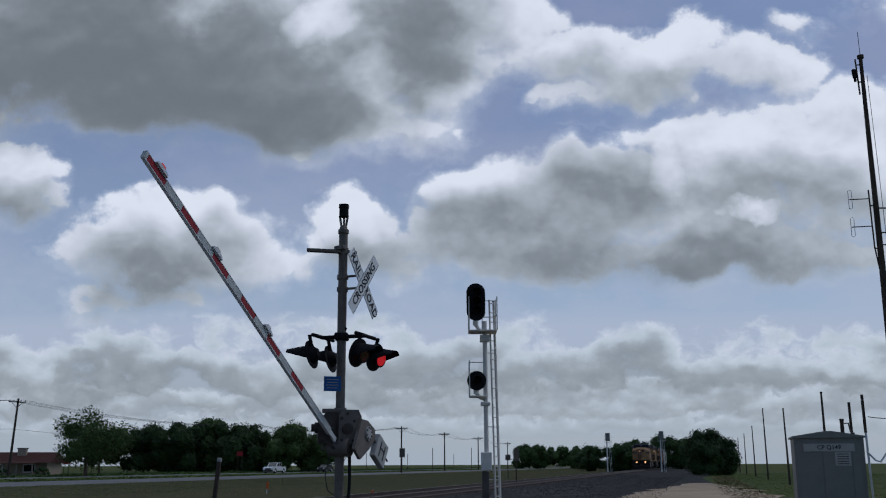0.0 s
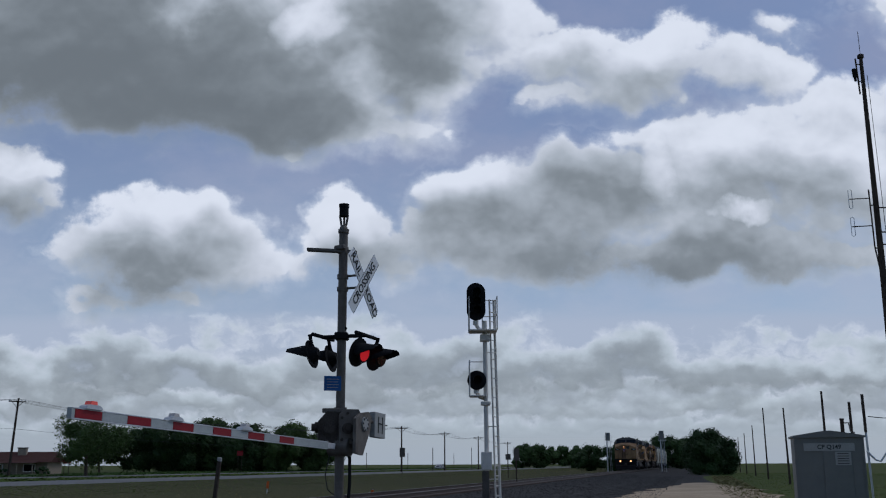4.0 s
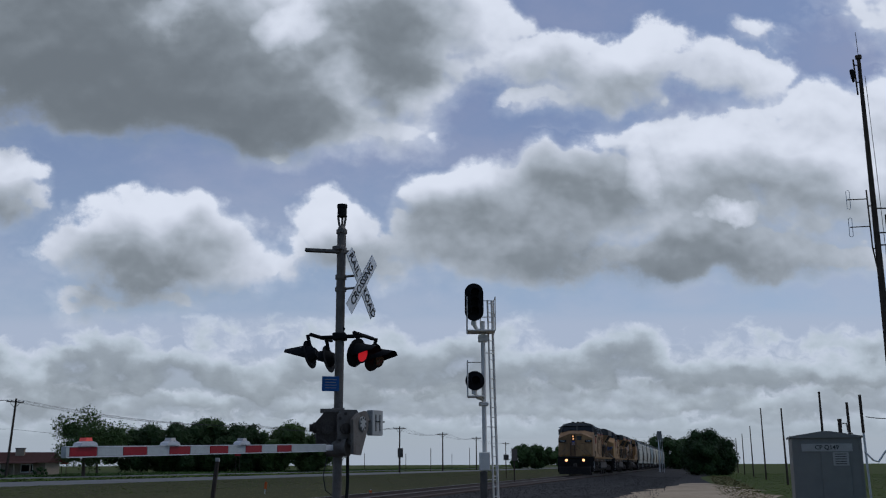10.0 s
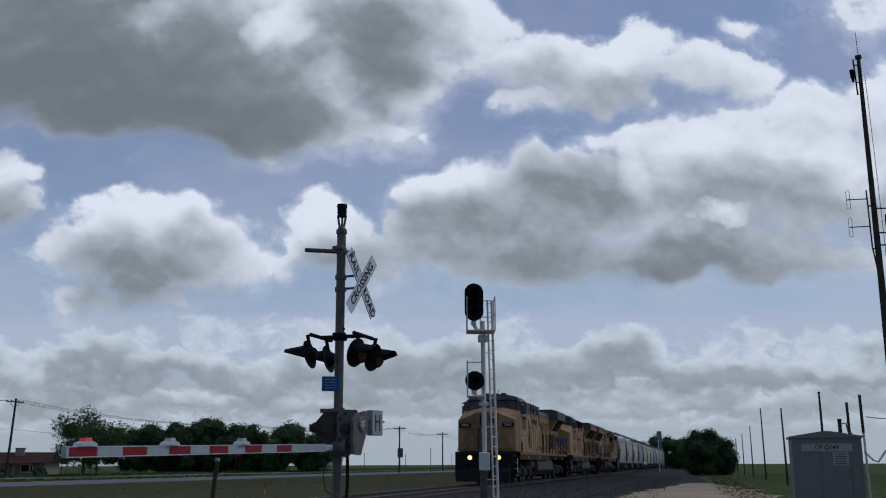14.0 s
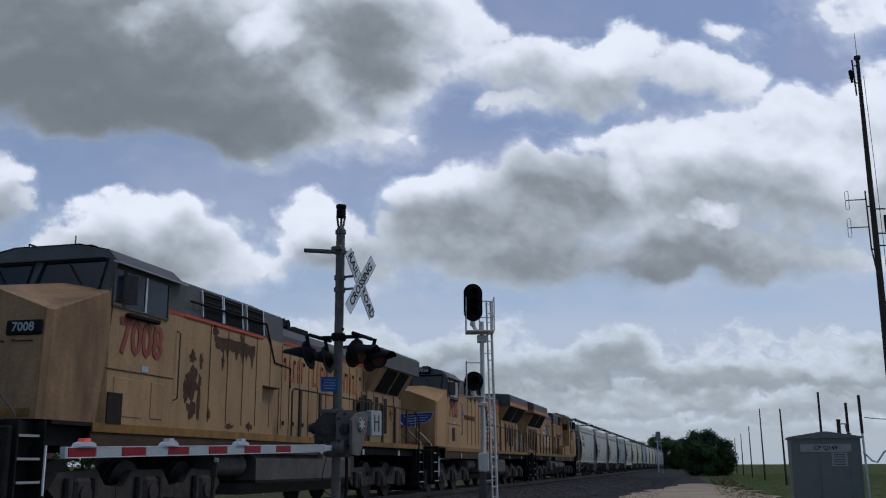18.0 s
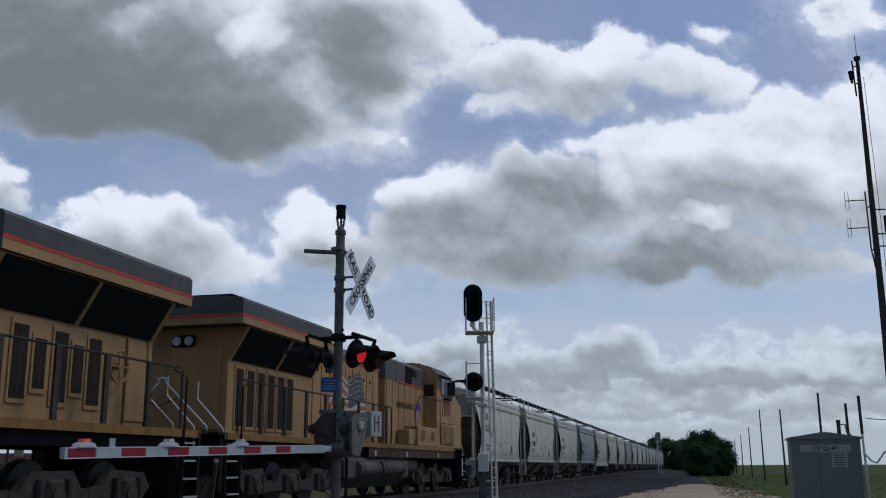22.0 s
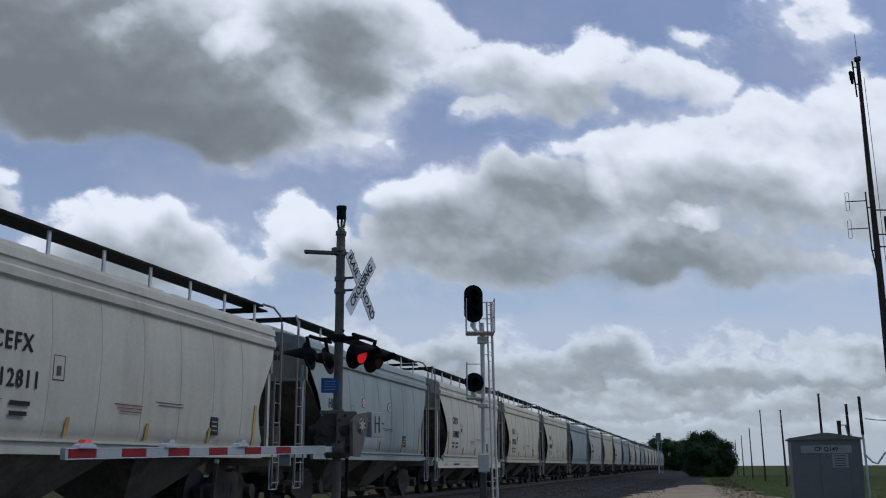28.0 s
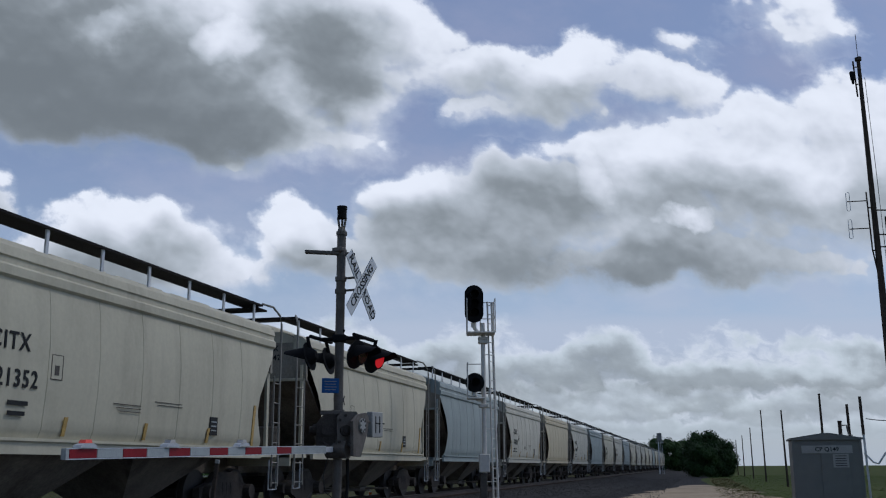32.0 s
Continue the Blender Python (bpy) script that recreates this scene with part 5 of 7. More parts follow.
    cb_ = part("cab", cab, paint, ob, "yellow crew cab")
    zl = 3.62
    top = Shape()
    out2 = [(-Y - .006, 3.70), (-Y - .006, 4.23), (-1.23, 4.49), (-.63, 4.632), (.63, 4.632), (1.23, 4.49), (Y + .006, 4.23), (Y + .006, 3.70)]
    for (a0, b0), (a1, b1) in zip(out2, out2[1:]):
        top.put([(xb, a0, b0), (xf - .42 * (b0 - 3.3) + .03, a0, b0), (xf - .42 * (b1 - 3.3) + .03, a1, b1), (xb, a1, b1)], [(0, 1, 2, 3)])
    part("cab_roof", top, M["rgrey"], cb_, "grey cab roof")
    def cx(z):
        return xf - .42 * (z - 3.3) + .014

    part("cab_front_mask", Shape().put([(cx(3.66), -1.50, 3.66), (cx(3.66), 1.50, 3.66), (cx(4.2), 1.50, 4.20), (cx(4.47), 1.21, 4.47), (cx(4.61), .62, 4.61), (cx(4.61), -.62, 4.61), (cx(4.47), -1.21, 4.47), (cx(4.2), -1.50, 4.20)], [tuple(range(8))]), M["rgrey"], cb_)
    for y in (-.70, .70):
        wf = part("windscreen", Shape().put([(cx(3.74), y - .60, 3.74), (cx(3.74), y + .60, 3.74), (cx(4.26), y + .57, 4.26), (cx(4.26), y - .57, 4.26)], [(0, 1, 2, 3)]), M["glass"], cb_, "dark cab windscreen", at=pose(.012, 0, 0))
        part("windscreen_frame", Shape().tube([(cx(3.72), y - .62, 3.72), (cx(3.72), y + .62, 3.72), (cx(4.29), y + .59, 4.29), (cx(4.29), y - .59, 4.29), (cx(3.72), y - .62, 3.72)], .03, 6), M["sigblack"], wf, at=pose(.01, 0, 0))
        part("wiper", Shape().tube([(cx(4.25) + .04, y - .1, 4.25), (cx(3.9) + .04, y + .22, 3.90)], .012, 5), M["sigblack"], wf)
    part("sun_visor", Shape().box((cx(4.33) + .03, 0, 4.335), (.08, 2.5, .02)), M["rgrey"], cb_)
    for sy in (-1, 1):
        sw = part("side_window", Shape().box((7.36, sy * (Y + .008), 3.81), (1.34, .016, .60), bev=.007), M["glass"], cb_, "dark sliding cab window")
        qw = part("quarter_window", Shape().box((8.24, sy * (Y + .008), 3.84), (.26, .016, .56), bev=.007), M["glass"], cb_, "narrow dark quarter window")
        for c, w in ((7.36, 1.34), (8.24, .26)):
            fr = Shape()
            for z in (3.50, 4.125):
                fr.box((c, sy * (Y + .014), z), (w + .08, .03, .035))
            for d in (-1, 1):
                fr.box((c + d * (w / 2 + .02), sy * (Y + .014), 3.81), (.035, .03, .62))
            part("side_window_frame", fr, M["ugrey"], sw if w > 1 else qw)
        part("sash_bar", Shape().box((7.42, sy * (Y + .018), 3.81), (.05, .03, .60)), M["alu"], sw)
        part("wind_deflector", Shape().box((8.03, sy * (Y + .12), 3.80), (.03, .22, .50), (0, 0, sy * 25), bev=.01), M["ugrey"], cb_, "grey wind deflector beside the cab window")
        part("grab_iron", Shape().tube([(6.28, sy * Y, 2.1), (6.28, sy * (Y + .07), 2.14), (6.28, sy * (Y + .07), 3.3), (6.28, sy * Y, 3.34)], .014, 5), M["truck"], cb_)
        part("armrest", Shape().box((7.5, sy * (Y + .05), 3.39), (1.0, .1, .07), bev=.02), M["sigblack"], sw)
        part("awning", Shape().box((7.3, sy * (Y + .06), 4.21), (2.1, .22, .025), (sy * -18, 0, 0)), M["alu"], cb_)
        part("number", words(number, .80, M["letter"], .004, .85, 1.0, .030), None, ob, "red road number", at=pose(7.45, sy * (Y + .010), 3.02, 0, 0, 180 if sy > 0 else 0))
        part("cab_stripe", Shape().box((7.2, sy * (Y + .006), 3.665), (2.25, .008, .06)), M["stripe"], cb_)
    # number boards
    for y in (-.98, .98):
        nb = part("number_board", Shape().box((0, 0, 0), (.06, .60, .22), bev=.02), M["sigblack"], ob, "black number board with pale digits", at=pose(9.96, y * 1.15, 2.94, 0, -2.5, 0) if not newer else pose(8.185, y * .55, 4.475, 0, -22, 0))
        part("board_digits", words(number, .19, M["armwhite"], .003), None, nb, at=pose(.040, 0, 0, 0, 0, 90))
    rf = Shape()
    for y in (-.45, .45, 0):
        rf.box((7.4, y, 4.68), (.5, .24, .08), bev=.02)
    rf.box((6.6, .3, 4.66), (.3, .3, .12), bev=.03).tube([(7.9, -.5, 4.60), (7.9, -.5, 4.72), (7.2, -.5, 4.72), (7.2, -.5, 4.60)], .018, 5).tube([(7.6, .2, 4.6), (7.6, .2, 4.9)], .012, 5)
    part("roof_antennas", rf, M["sigblack"], ob)
    # equipment body behind the cab, flush with its side
    part("equipment_body", Shape().prism([(-1.05, deck), (-1.05, 4.30), (-.9, 4.40), (1.15, 4.40), (1.42, 4.28), (Y - .02, 3.55), (Y - .02, deck)], "x", 2.5, 6.05).prism([(-1.04, deck), (-1.04, 4.29), (-.9, 4.39), (1.1, 4.39), (1.41, 4.27), (Y - .03, 3.55), (Y - .03, 2.66), (1.28, 2.64), (1.28, deck)], "x", 1.4, 2.5), paint, ob)
    part("equipment_roof", Shape().prism([(-1.062, 3.70), (-1.062, 4.31), (-.9, 4.415), (1.15, 4.415), (1.432, 4.29), (1.486, 3.70)], "x", 2.48, 6.02).prism([(-1.056, 3.70), (-1.056, 4.31), (-.9, 4.41), (1.1, 4.41), (1.422, 4.28), (1.478, 3.70)], "x", 1.38, 2.48), M["rgrey"], ob, "grey roof of the equipment body")
    for sy in (-1, 1):
        gy = 1.462 if sy > 0 else 1.062
        part("body_stripe", Shape().box((4.28, sy * (Y - .010 if sy > 0 else 1.062), 3.675), (3.5, .02, .055), (sy * 4, 0, 0)), M["stripe"], ob)
        for x, gw, gz, gh in ((4.9, .78, 4.0, .50), (4.0, .78, 4.0, .50), (2.95, .78, 4.0, .50)) if sy > 0 else ((3.95, .56, 3.98, .54), (4.62, .44, 4.10, .22)):
            lean = 4.5 if sy > 0 else 0
            iw = part("intake_grille", Shape().box((x, sy * gy, gz), (gw, .05, gh), (lean, 0, 0)), M["screen"], ob, "dark intake grille")
            for d in (-1, 1):
                part("grille_frame", Shape().box((x + d * (gw / 2 + .025), sy * (gy + .005), gz), (.04, .06, gh + .04), (lean, 0, 0)), M["sigblack"] if newer else M["alu"], iw)
            for k in range(4):
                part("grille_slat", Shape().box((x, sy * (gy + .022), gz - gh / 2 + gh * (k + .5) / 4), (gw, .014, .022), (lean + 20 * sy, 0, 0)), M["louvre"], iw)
            if newer and (sy > 0 or number == "7926"):
                part("grille_flap", Shape().box((x - .5, sy * 1.50, 3.86), (.16, .10, .72), (sy * -6, 0, 0), bev=.02), M["sigblack"], iw)
        dr = Shape()
        for x in (1.5, 2.15, 2.85, 3.5, 4.2, 4.95):
            dr.box((x, sy * (Y - .012 if sy > 0 else 1.056), 2.72), (.007, .012, 1.9))
        part("panel_seams", dr, M["seam"], ob)
        for x, w, z, h in ((6.85, .42, 2.05, .62), (7.75, .9, 2.05, .62)):
            part("access_hatch", Shape().box((x, sy * (Y + .004), z), (w, .02, h), bev=.008), paint, ob)
        part("vent_slot", Shape().box((8.15 if not newer else 7.5, sy * (Y + .012), 1.86 if not newer else 2.10), (.42, .02, .50)), M["louvre"], ob)
        part("hatch_seam", Shape().box((7.4, sy * (Y + .004), 2.48), (2.1, .014, .018)), M["peel"], ob)
        part("builder_plate", Shape().box((7.3, sy * (Y + .006), 2.56), (.22, .012, .1)), M["armwhite"], ob)
        if peeling and sy > 0:
            r = random.Random(3)
            # a ragged band of lost paint with runs hanging from it, and loose flakes
            lo = [(4.75 - k * .045, 3.24 - .14 * abs(noise.noise((k * .21, 0, 4))) - 1.5 * max(0, noise.noise((k * .31, 2, 1)) - .10)) for k in range(41)]
            hi = [(x, 3.45 + .05 * noise.noise((x * 3, 1, 0))) for x, z in lo]
            part("peeled_paint", Shape().grid([[(x0, sy * (Y - .012), z0), (x1, sy * (Y - .012), z1)] for (x0, z0), (x1, z1) in zip(lo, hi)]), M["peel"], ob, "ragged band of peeled paint")
            for cx_, cz, rx_, rz_ in ((5.62, 2.95, .10, .13), (5.60, 2.45, .20, .27), (5.85, 2.30, .09, .22), (5.58, 1.98, .18, .14), (5.30, 2.9, .06, .16), (5.32, 2.45, .05, .2), (5.33, 2.05, .06, .25), (4.9, 1.92, .07, .09), (4.75, 3.52, .10, .14), (3.6, 3.50, .09, .12), (4.4, 2.95, .05, .16), (3.1, 1.75, .14, .07), (4.0, 1.72, .18, .05)):
                ring = [(cx_ + rx_ * (1 + .9 * noise.noise((q * .9, cx_ * 9, cz))) * math.cos(q * .3142), cz + rz_ * (1 + .9 * noise.noise((q * .9, cx_ * 9, cz))) * math.sin(q * .3142)) for q in range(20)]
                part("peeled_patch", Shape().prism(ring, "y", sy * (Y - .022), sy * (Y - .013)), M["peel"], ob)
    # louvred battery boxes and their rail on the right-hand side
    for k, (x, w) in enumerate(((8.05, .98), (7.03, .98), (5.36, 1.24), (4.11, 1.24))):
        bb = part("battery_box", Shape().box((x, -Y - .035, 2.08), (w, .05, .66), bev=.012) if k < 2 else Shape().box((x, -1.29, 1.94), (w + .02, .48, .64), bev=.012), paint, ob, "yellow louvred battery box")
        lw = .62 if k < 2 else .42
        # thin brown strips put the dark of the louvre slots into colour
        for j in range(9 if k < 2 else 5):
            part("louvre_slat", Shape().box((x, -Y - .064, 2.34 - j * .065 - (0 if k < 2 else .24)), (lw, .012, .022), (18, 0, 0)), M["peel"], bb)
    part("box_rail", Shape().tube([(3.0, -Y - .06, 1.65), (3.0, -Y - .06, 2.75), (3.6, -Y - .06, 3.25), (6.2, -Y - .06, 3.25)], .021, 6), M["truck"], ob)
    part("walkway_box", Shape().box((3.05, -1.28, 1.88), (.8, .42, .5), bev=.02), paint, ob)
    part("cab_rear_door", Shape().box((6.04, -1.25, 2.75), (.03, .42, 1.9)), paint, ob)
    part("cab_rear_window", Shape().box((6.03, -1.25, 3.62), (.03, .34, .42)), M["louvre"], ob)
    # long hood
    HW = .96
    part("hood", Shape().prism([(-HW, deck), (-HW, 4.02), (-.78, 4.24), (-.3, 4.34), (.3, 4.34), (.78, 4.24), (HW, 4.02), (HW, deck)], "x", -6.0, .95), paint, ob, "yellow engine hood")
    part("hood_roof", Shape().prism([(-HW - .012, 3.90), (-HW - .012, 4.03), (-.79, 4.255), (-.3, 4.355), (.3, 4.355), (.79, 4.255), (HW + .012, 4.03), (HW + .012, 3.90)], "x", -6.0, .93), M["rgrey"], ob, "grey hood roof")
    part("exhaust_housing", Shape().prism([(-2.6, 4.30), (-2.45, 4.50), (-1.5, 4.50), (-1.1, 4.30)], "y", -.5, .5) if not newer else Shape().prism([(-2.4, 4.30), (-2.3, 4.42), (-1.6, 4.42), (-1.4, 4.30)], "y", -.5, .5), M["sigblack"], ob)
    hr = part("horn", Shape().box((-.3, .45, 4.33), (.8, .3, .08)), M["sigblack"], ob)
    for k in range(3):
        part("horn_bell", Shape().tube([(-.02 - .28 * k, .40, 4.42), (-.02 - .28 * k, .74, 4.43)], .05, 12, r2=.12), M["sigblack"], hr)
    for sy in (-1, 1):
        part("hood_stripe", Shape().box((-2.5, sy * (HW + .014), 3.865), (7.0, .01, .07)), M["stripe"], ob)
        sm = Shape()
        for k in range(11):
            sm.box((.4 - k * .62, sy * (HW + .006), 2.70), (.014, .014, 2.05))
        part("door_seams", sm, M["seam"], ob)
        lt = Shape()
        for k in range(10):
            lt.box((.12 - k * .62, sy * (HW + .012), 1.95), (.07, .02, .09)).box((.12 - k * .62, sy * (HW + .012), 3.45), (.07, .02, .09))
        part("door_latches", lt, M["sigblack"], ob)
        if not newer:
            # plain bars where the road's name stands in red
            for k in range(13):
                if k == 5:
                    continue
                x = 1.2 - k * .519 - (.0 if k < 5 else 0)
                br = Shape().box((x - .13, sy * (HW + .010), 3.24), (.075, .008, .56)).box((x + .13, sy * (HW + .010), 3.24), (.075, .008, .56)).box((x, sy * (HW + .010), 3.24 + .22 * (k % 3 - 1)), (.20, .008, .08))
                if k < 2 and sy > 0:
                    br = Shape().box((x, 1.012, 3.24), (.26, .008, .56)) if k > 1 else br
                part("lettering_bar", br, M["fadedred"], ob)
    # radiator section with wide wings
    HR = HW + .06
    RX = -4.75 if newer else -6.0   # front end of the radiator section
    rad = Shape().prism([(-HR, deck), (-HR, 3.15), (-1.44, 3.84), (-1.44, 4.0), (1.44, 4.0), (1.44, 3.84), (HR, 3.15), (HR, deck)], "x", -9.5, RX)
    rd = part("radiator_housing", rad, paint, ob)
    part("radiator_wing", Shape().prism([(-1.525, 3.87), (-1.525, 4.36), (-1.47, 4.43), (-.9, 4.48), (.9, 4.48), (1.47, 4.43), (1.525, 4.36), (1.525, 3.87)], "x", -9.92, RX + .1), M["rgrey"], ob, "wide dark radiator wing roof")
    part("wing_roof_grid", Shape().box((-7.9, 0, 4.52), (3.6, 2.3, .05), bev=.01), M["screen"], ob)
    if newer:
        for sy in (-1, 1):
            part("wing_side", Shape().box(((RX - 9.82) / 2, sy * 1.526, 3.945), (RX + 10.03, .02, .15)), paint, ob)
            part("wing_stripe", Shape().box(((RX - 9.82) / 2, sy * 1.530, 4.052), (RX + 10.04, .02, .06)), M["stripe"], ob)
        part("wing_end", Shape().box((-9.925, 0, 3.945), (.02, 3.06, .15)), paint, ob)
        part("wing_end_stripe", Shape().box((-9.930, 0, 4.052), (.02, 3.07, .06)), M["stripe"], ob)
    for sy in (-1, 1):
        # newer engines: black screens widened to colour in the wing's shaded, grimy underside
        for xa, xb_ in ((-6.62, -7.76), (-7.82, -9.0)) if not newer else ((-4.85, -7.06), (-7.14, -9.35)):
            part("radiator_screen", Shape().prism([(sy * (HR + .03), 3.17), (sy * 1.46, 3.83), (sy * 1.43, 3.86), (sy * (HR - .0), 3.20)], "x", xb_, xa), M["screen"], ob, "slanted dark radiator screen and shaded wing underside")
        part("screen_divider", Shape().prism([(sy * (HR + .05), 3.15), (sy * 1.48, 3.82), (sy * 1.44, 3.86), (sy * HR, 3.20)], "x", -7.82 if not newer else -7.14, -7.76 if not newer else -7.06), paint, ob)
        for x, w, z0, z1 in ((-5.83, .34, 1.93, 3.01), (-6.30, .28, 2.1, 2.85), (-6.80, .34, 1.93, 3.01), (-7.25, .28, 2.1, 2.85), (-7.70, .34, 1.93, 3.01)) if sy > 0 or not newer else [(-8.95 + .55 * k, .36, 1.80, 3.02) for k in range(6)]:
            hy = HR if x < RX else HW
            dp = part("hood_door", Shape().box((x, sy * (hy + .012), (z0 + z1) / 2), (w + .10, .03, z1 - z0 + .16), bev=.01), paint, ob)
            # flat dark panel: the shade between louvres is its colour
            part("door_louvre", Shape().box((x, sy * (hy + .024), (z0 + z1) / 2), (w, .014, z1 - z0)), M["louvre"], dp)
            part("louvre_ribs", Shape().box((x, sy * (hy + .030), (z0 + z1) / 2), (.02, .012, z1 - z0)), M["peel"], dp)
        if sy > 0 or not newer:
            part("end_door", Shape().box((-8.98, sy * (HR + .012), 2.40), (.62, .03, 1.35), bev=.01), paint, ob)
            part("end_door_seam", Shape().box((-8.64, sy * (HR + .006), 2.40), (.03, .03, 1.5)).box((-9.32, sy * (HR + .006), 2.40), (.03, .03, 1.5)), M["seam"], ob)
        if not newer:
            for vx in (-5.45, -6.05):
                for vz in (2.22, 2.70):
                    part("air_vent", Shape().box((vx, sy * (HR + .032), vz), (.5, .03, .40)), M["louvre"], ob)
        if sy > 0 or not newer:
            hw = Shape()
            pts = [(-8.30 + .27 * math.cos(a), sy * (HW + .17), 2.61 + .27 * math.sin(a)) for a in (k * math.pi / 9 for k in range(19))]
            hw.tube(pts, .02, 5).tube([pts[0], pts[9]], .014, 5).tube([pts[4], pts[13]], .014, 5).tube([(-8.30, sy * HW, 2.61), (-8.30, sy * (HW + .19), 2.61)], .05, 8)
            part("brake_wheel", hw, paint, ob)
    part("rear_panel", Shape().box((-9.52, .0, 2.6), (.05, 1.7, 1.8), bev=.02), paint, ob)
    rl = part("rear_light", Shape().box((-9.56, .0, 3.58), (.1, .55, .26), bev=.05), M["sigblack"], ob)
    for y in (-.14, .14):
        part("rear_lens", Shape().disc((-9.62, y, 3.58), (1, 0, 0), .10, .02, 14), M["clearlens"], rl)
    # side handrails
    for sy in (-1, 1):
        rail = Shape()
        x1 = .75
        rail.tube([(x1, sy * 1.46, deck), (x1, sy * 1.46, 2.66), (x1 - .12, sy * 1.46, 2.72), (-9.75, sy * 1.46, 2.72), (-9.85, sy * 1.46, 2.66), (-9.85, sy * 1.46, .9)], .021, 6)
        hrl = part("handrail", rail, M["truck"], ob, "dark side handrail")
        for k in range(8):
            part("stanchion", Shape().box((x1 - .5 - k * 1.28, sy * 1.46, (deck + 2.72) / 2), (.12, .045, 1.1)), M["truck"], hrl)
        if not newer:
            part("pipe_rail", Shape().tube([(5.9, sy * 1.56, 3.95), (2.4, sy * 1.5, 4.0), (1.9, sy * 1.5, 3.2), (1.0, sy * 1.5, 3.15), (.95, sy * 1.48, 2.7)], .022, 6), M["sigblack"], ob)
        else:
            if sy > 0:
                part("pipe_rail", Shape().tube([(5.6, sy * 1.60, 3.95), (1.9, sy * 1.56, 3.9)], .02, 6).tube([(1.3, sy * 1.35, 4.2), (1.05, sy * 1.5, 3.2), (.9, sy * 1.48, 2.7)], .022, 6), M["sigblack"], ob)
    # fuel tank and air reservoirs
    part("fuel_tank", Shape().prism([(-1.32, 1.22), (-1.46, 1.10), (-1.46, .62), (-1.12, .36), (1.12, .36), (1.46, .62), (1.46, 1.10), (1.32, 1.22)], "x", -3.4, 2.6), M["ugrey"], ob, "grey fuel tank")
    part("tank_band", Shape().prism([(-1.47, .60), (-1.47, .66), (1.47, .66), (1.47, .60)], "x", -3.42, 2.62), M["black"], ob)
    if newer:
        for xa, xb_ in ((-2.45, -.68), (-.42, 1.9)):
            part("side_reservoir", Shape().tube([(xa, -1.42, .88), (xa + .06, -1.42, .88), (xb_ - .06, -1.42, .88), (xb_, -1.42, .88)], .215, 16), M["ugrey"], ob, "grey-brown air reservoir", smooth=True)
            for xs in (xa + .25, xb_ - .25):
                part("reservoir_strap", Shape().tube([(xs - .03, -1.42, .88), (xs + .03, -1.42, .88)], .225, 16), M["truck"], ob)
    for y in (-1.1, 1.1):
        part("air_reservoir", Shape().tube([(2.8, y, .98), (4.2, y, .98)], .24, 14), M["ugrey"], ob, smooth=True)
        part("bell_box", Shape().box((-3.75, y * 1.05, .98), (.5, .4, .5), bev=.05), M["truck"], ob)
    truck_parts(ob, (6.55, -6.55), .53, (-1.98, 0, 1.98), 1.18, M["truck"])
    if newer:
        for sy in (-1, 1):
            wavy_flag(ob, .1 if number == "7926" else -.3, -3.6, 2.05, 3.55, sy * (HW + .022), sy)
            ty, tx, tz, sx_ = (Y - .008, 4.53, 2.83, 6.0) if sy > 0 else (1.064, 3.65, 2.93, 5.18)
            part("slogan", words("BUILDING AMERICA", .25, M["seam"], .003, .92), None, ob, "dark painted slogan", at=pose(tx, sy * ty, tz, 0, 0, 180 if sy > 0 else 0))
            sd = part("side_shield", Shape().prism([(sx_ - .30, 3.06), (sx_, 3.13), (sx_ + .30, 3.06), (sx_ + .32, 2.87), (sx_ - .32, 2.87)], "y", sy * (ty - .01), sy * (ty + .004)), M["blue"], ob, "blue shield emblem with red and white stripes")
            for k in range(9):
                part("shield_stripe", Shape().box((sx_ - .26 + .065 * k, sy * (ty - .002), 2.69), (.062, .012, .36 - .03 * abs(k - 4))), M["armred"] if k % 2 == 0 else M["armwhite"], sd)
    return ob


TRAIN = []


def on_track(ob, front_gap, flip=False):
    TRAIN.append((ob, front_gap, flip))


on_track(locomotive("7008", M["yellow"], False, "faded yellow diesel locomotive with peeling paint and lit headlights", True, True), 11.15)
on_track(locomotive("7926", M["yellow2"], True, "yellow diesel locomotive with winged nose emblem and flag mural", False), 33.45)
on_track(locomotive("7893", M["yellow2"], True, "yellow diesel locomotive running backwards with flag mural", False), 55.48, True)


# ---- covered hopper cars ----
HL = 12.75


def car_place(i):
    """The middle of hopper car i behind the train's front coupler; the sixth follows a slightly shorter one."""
    return 66.9 + HL * (i + .5) - (.27 if i > 4 else 0)


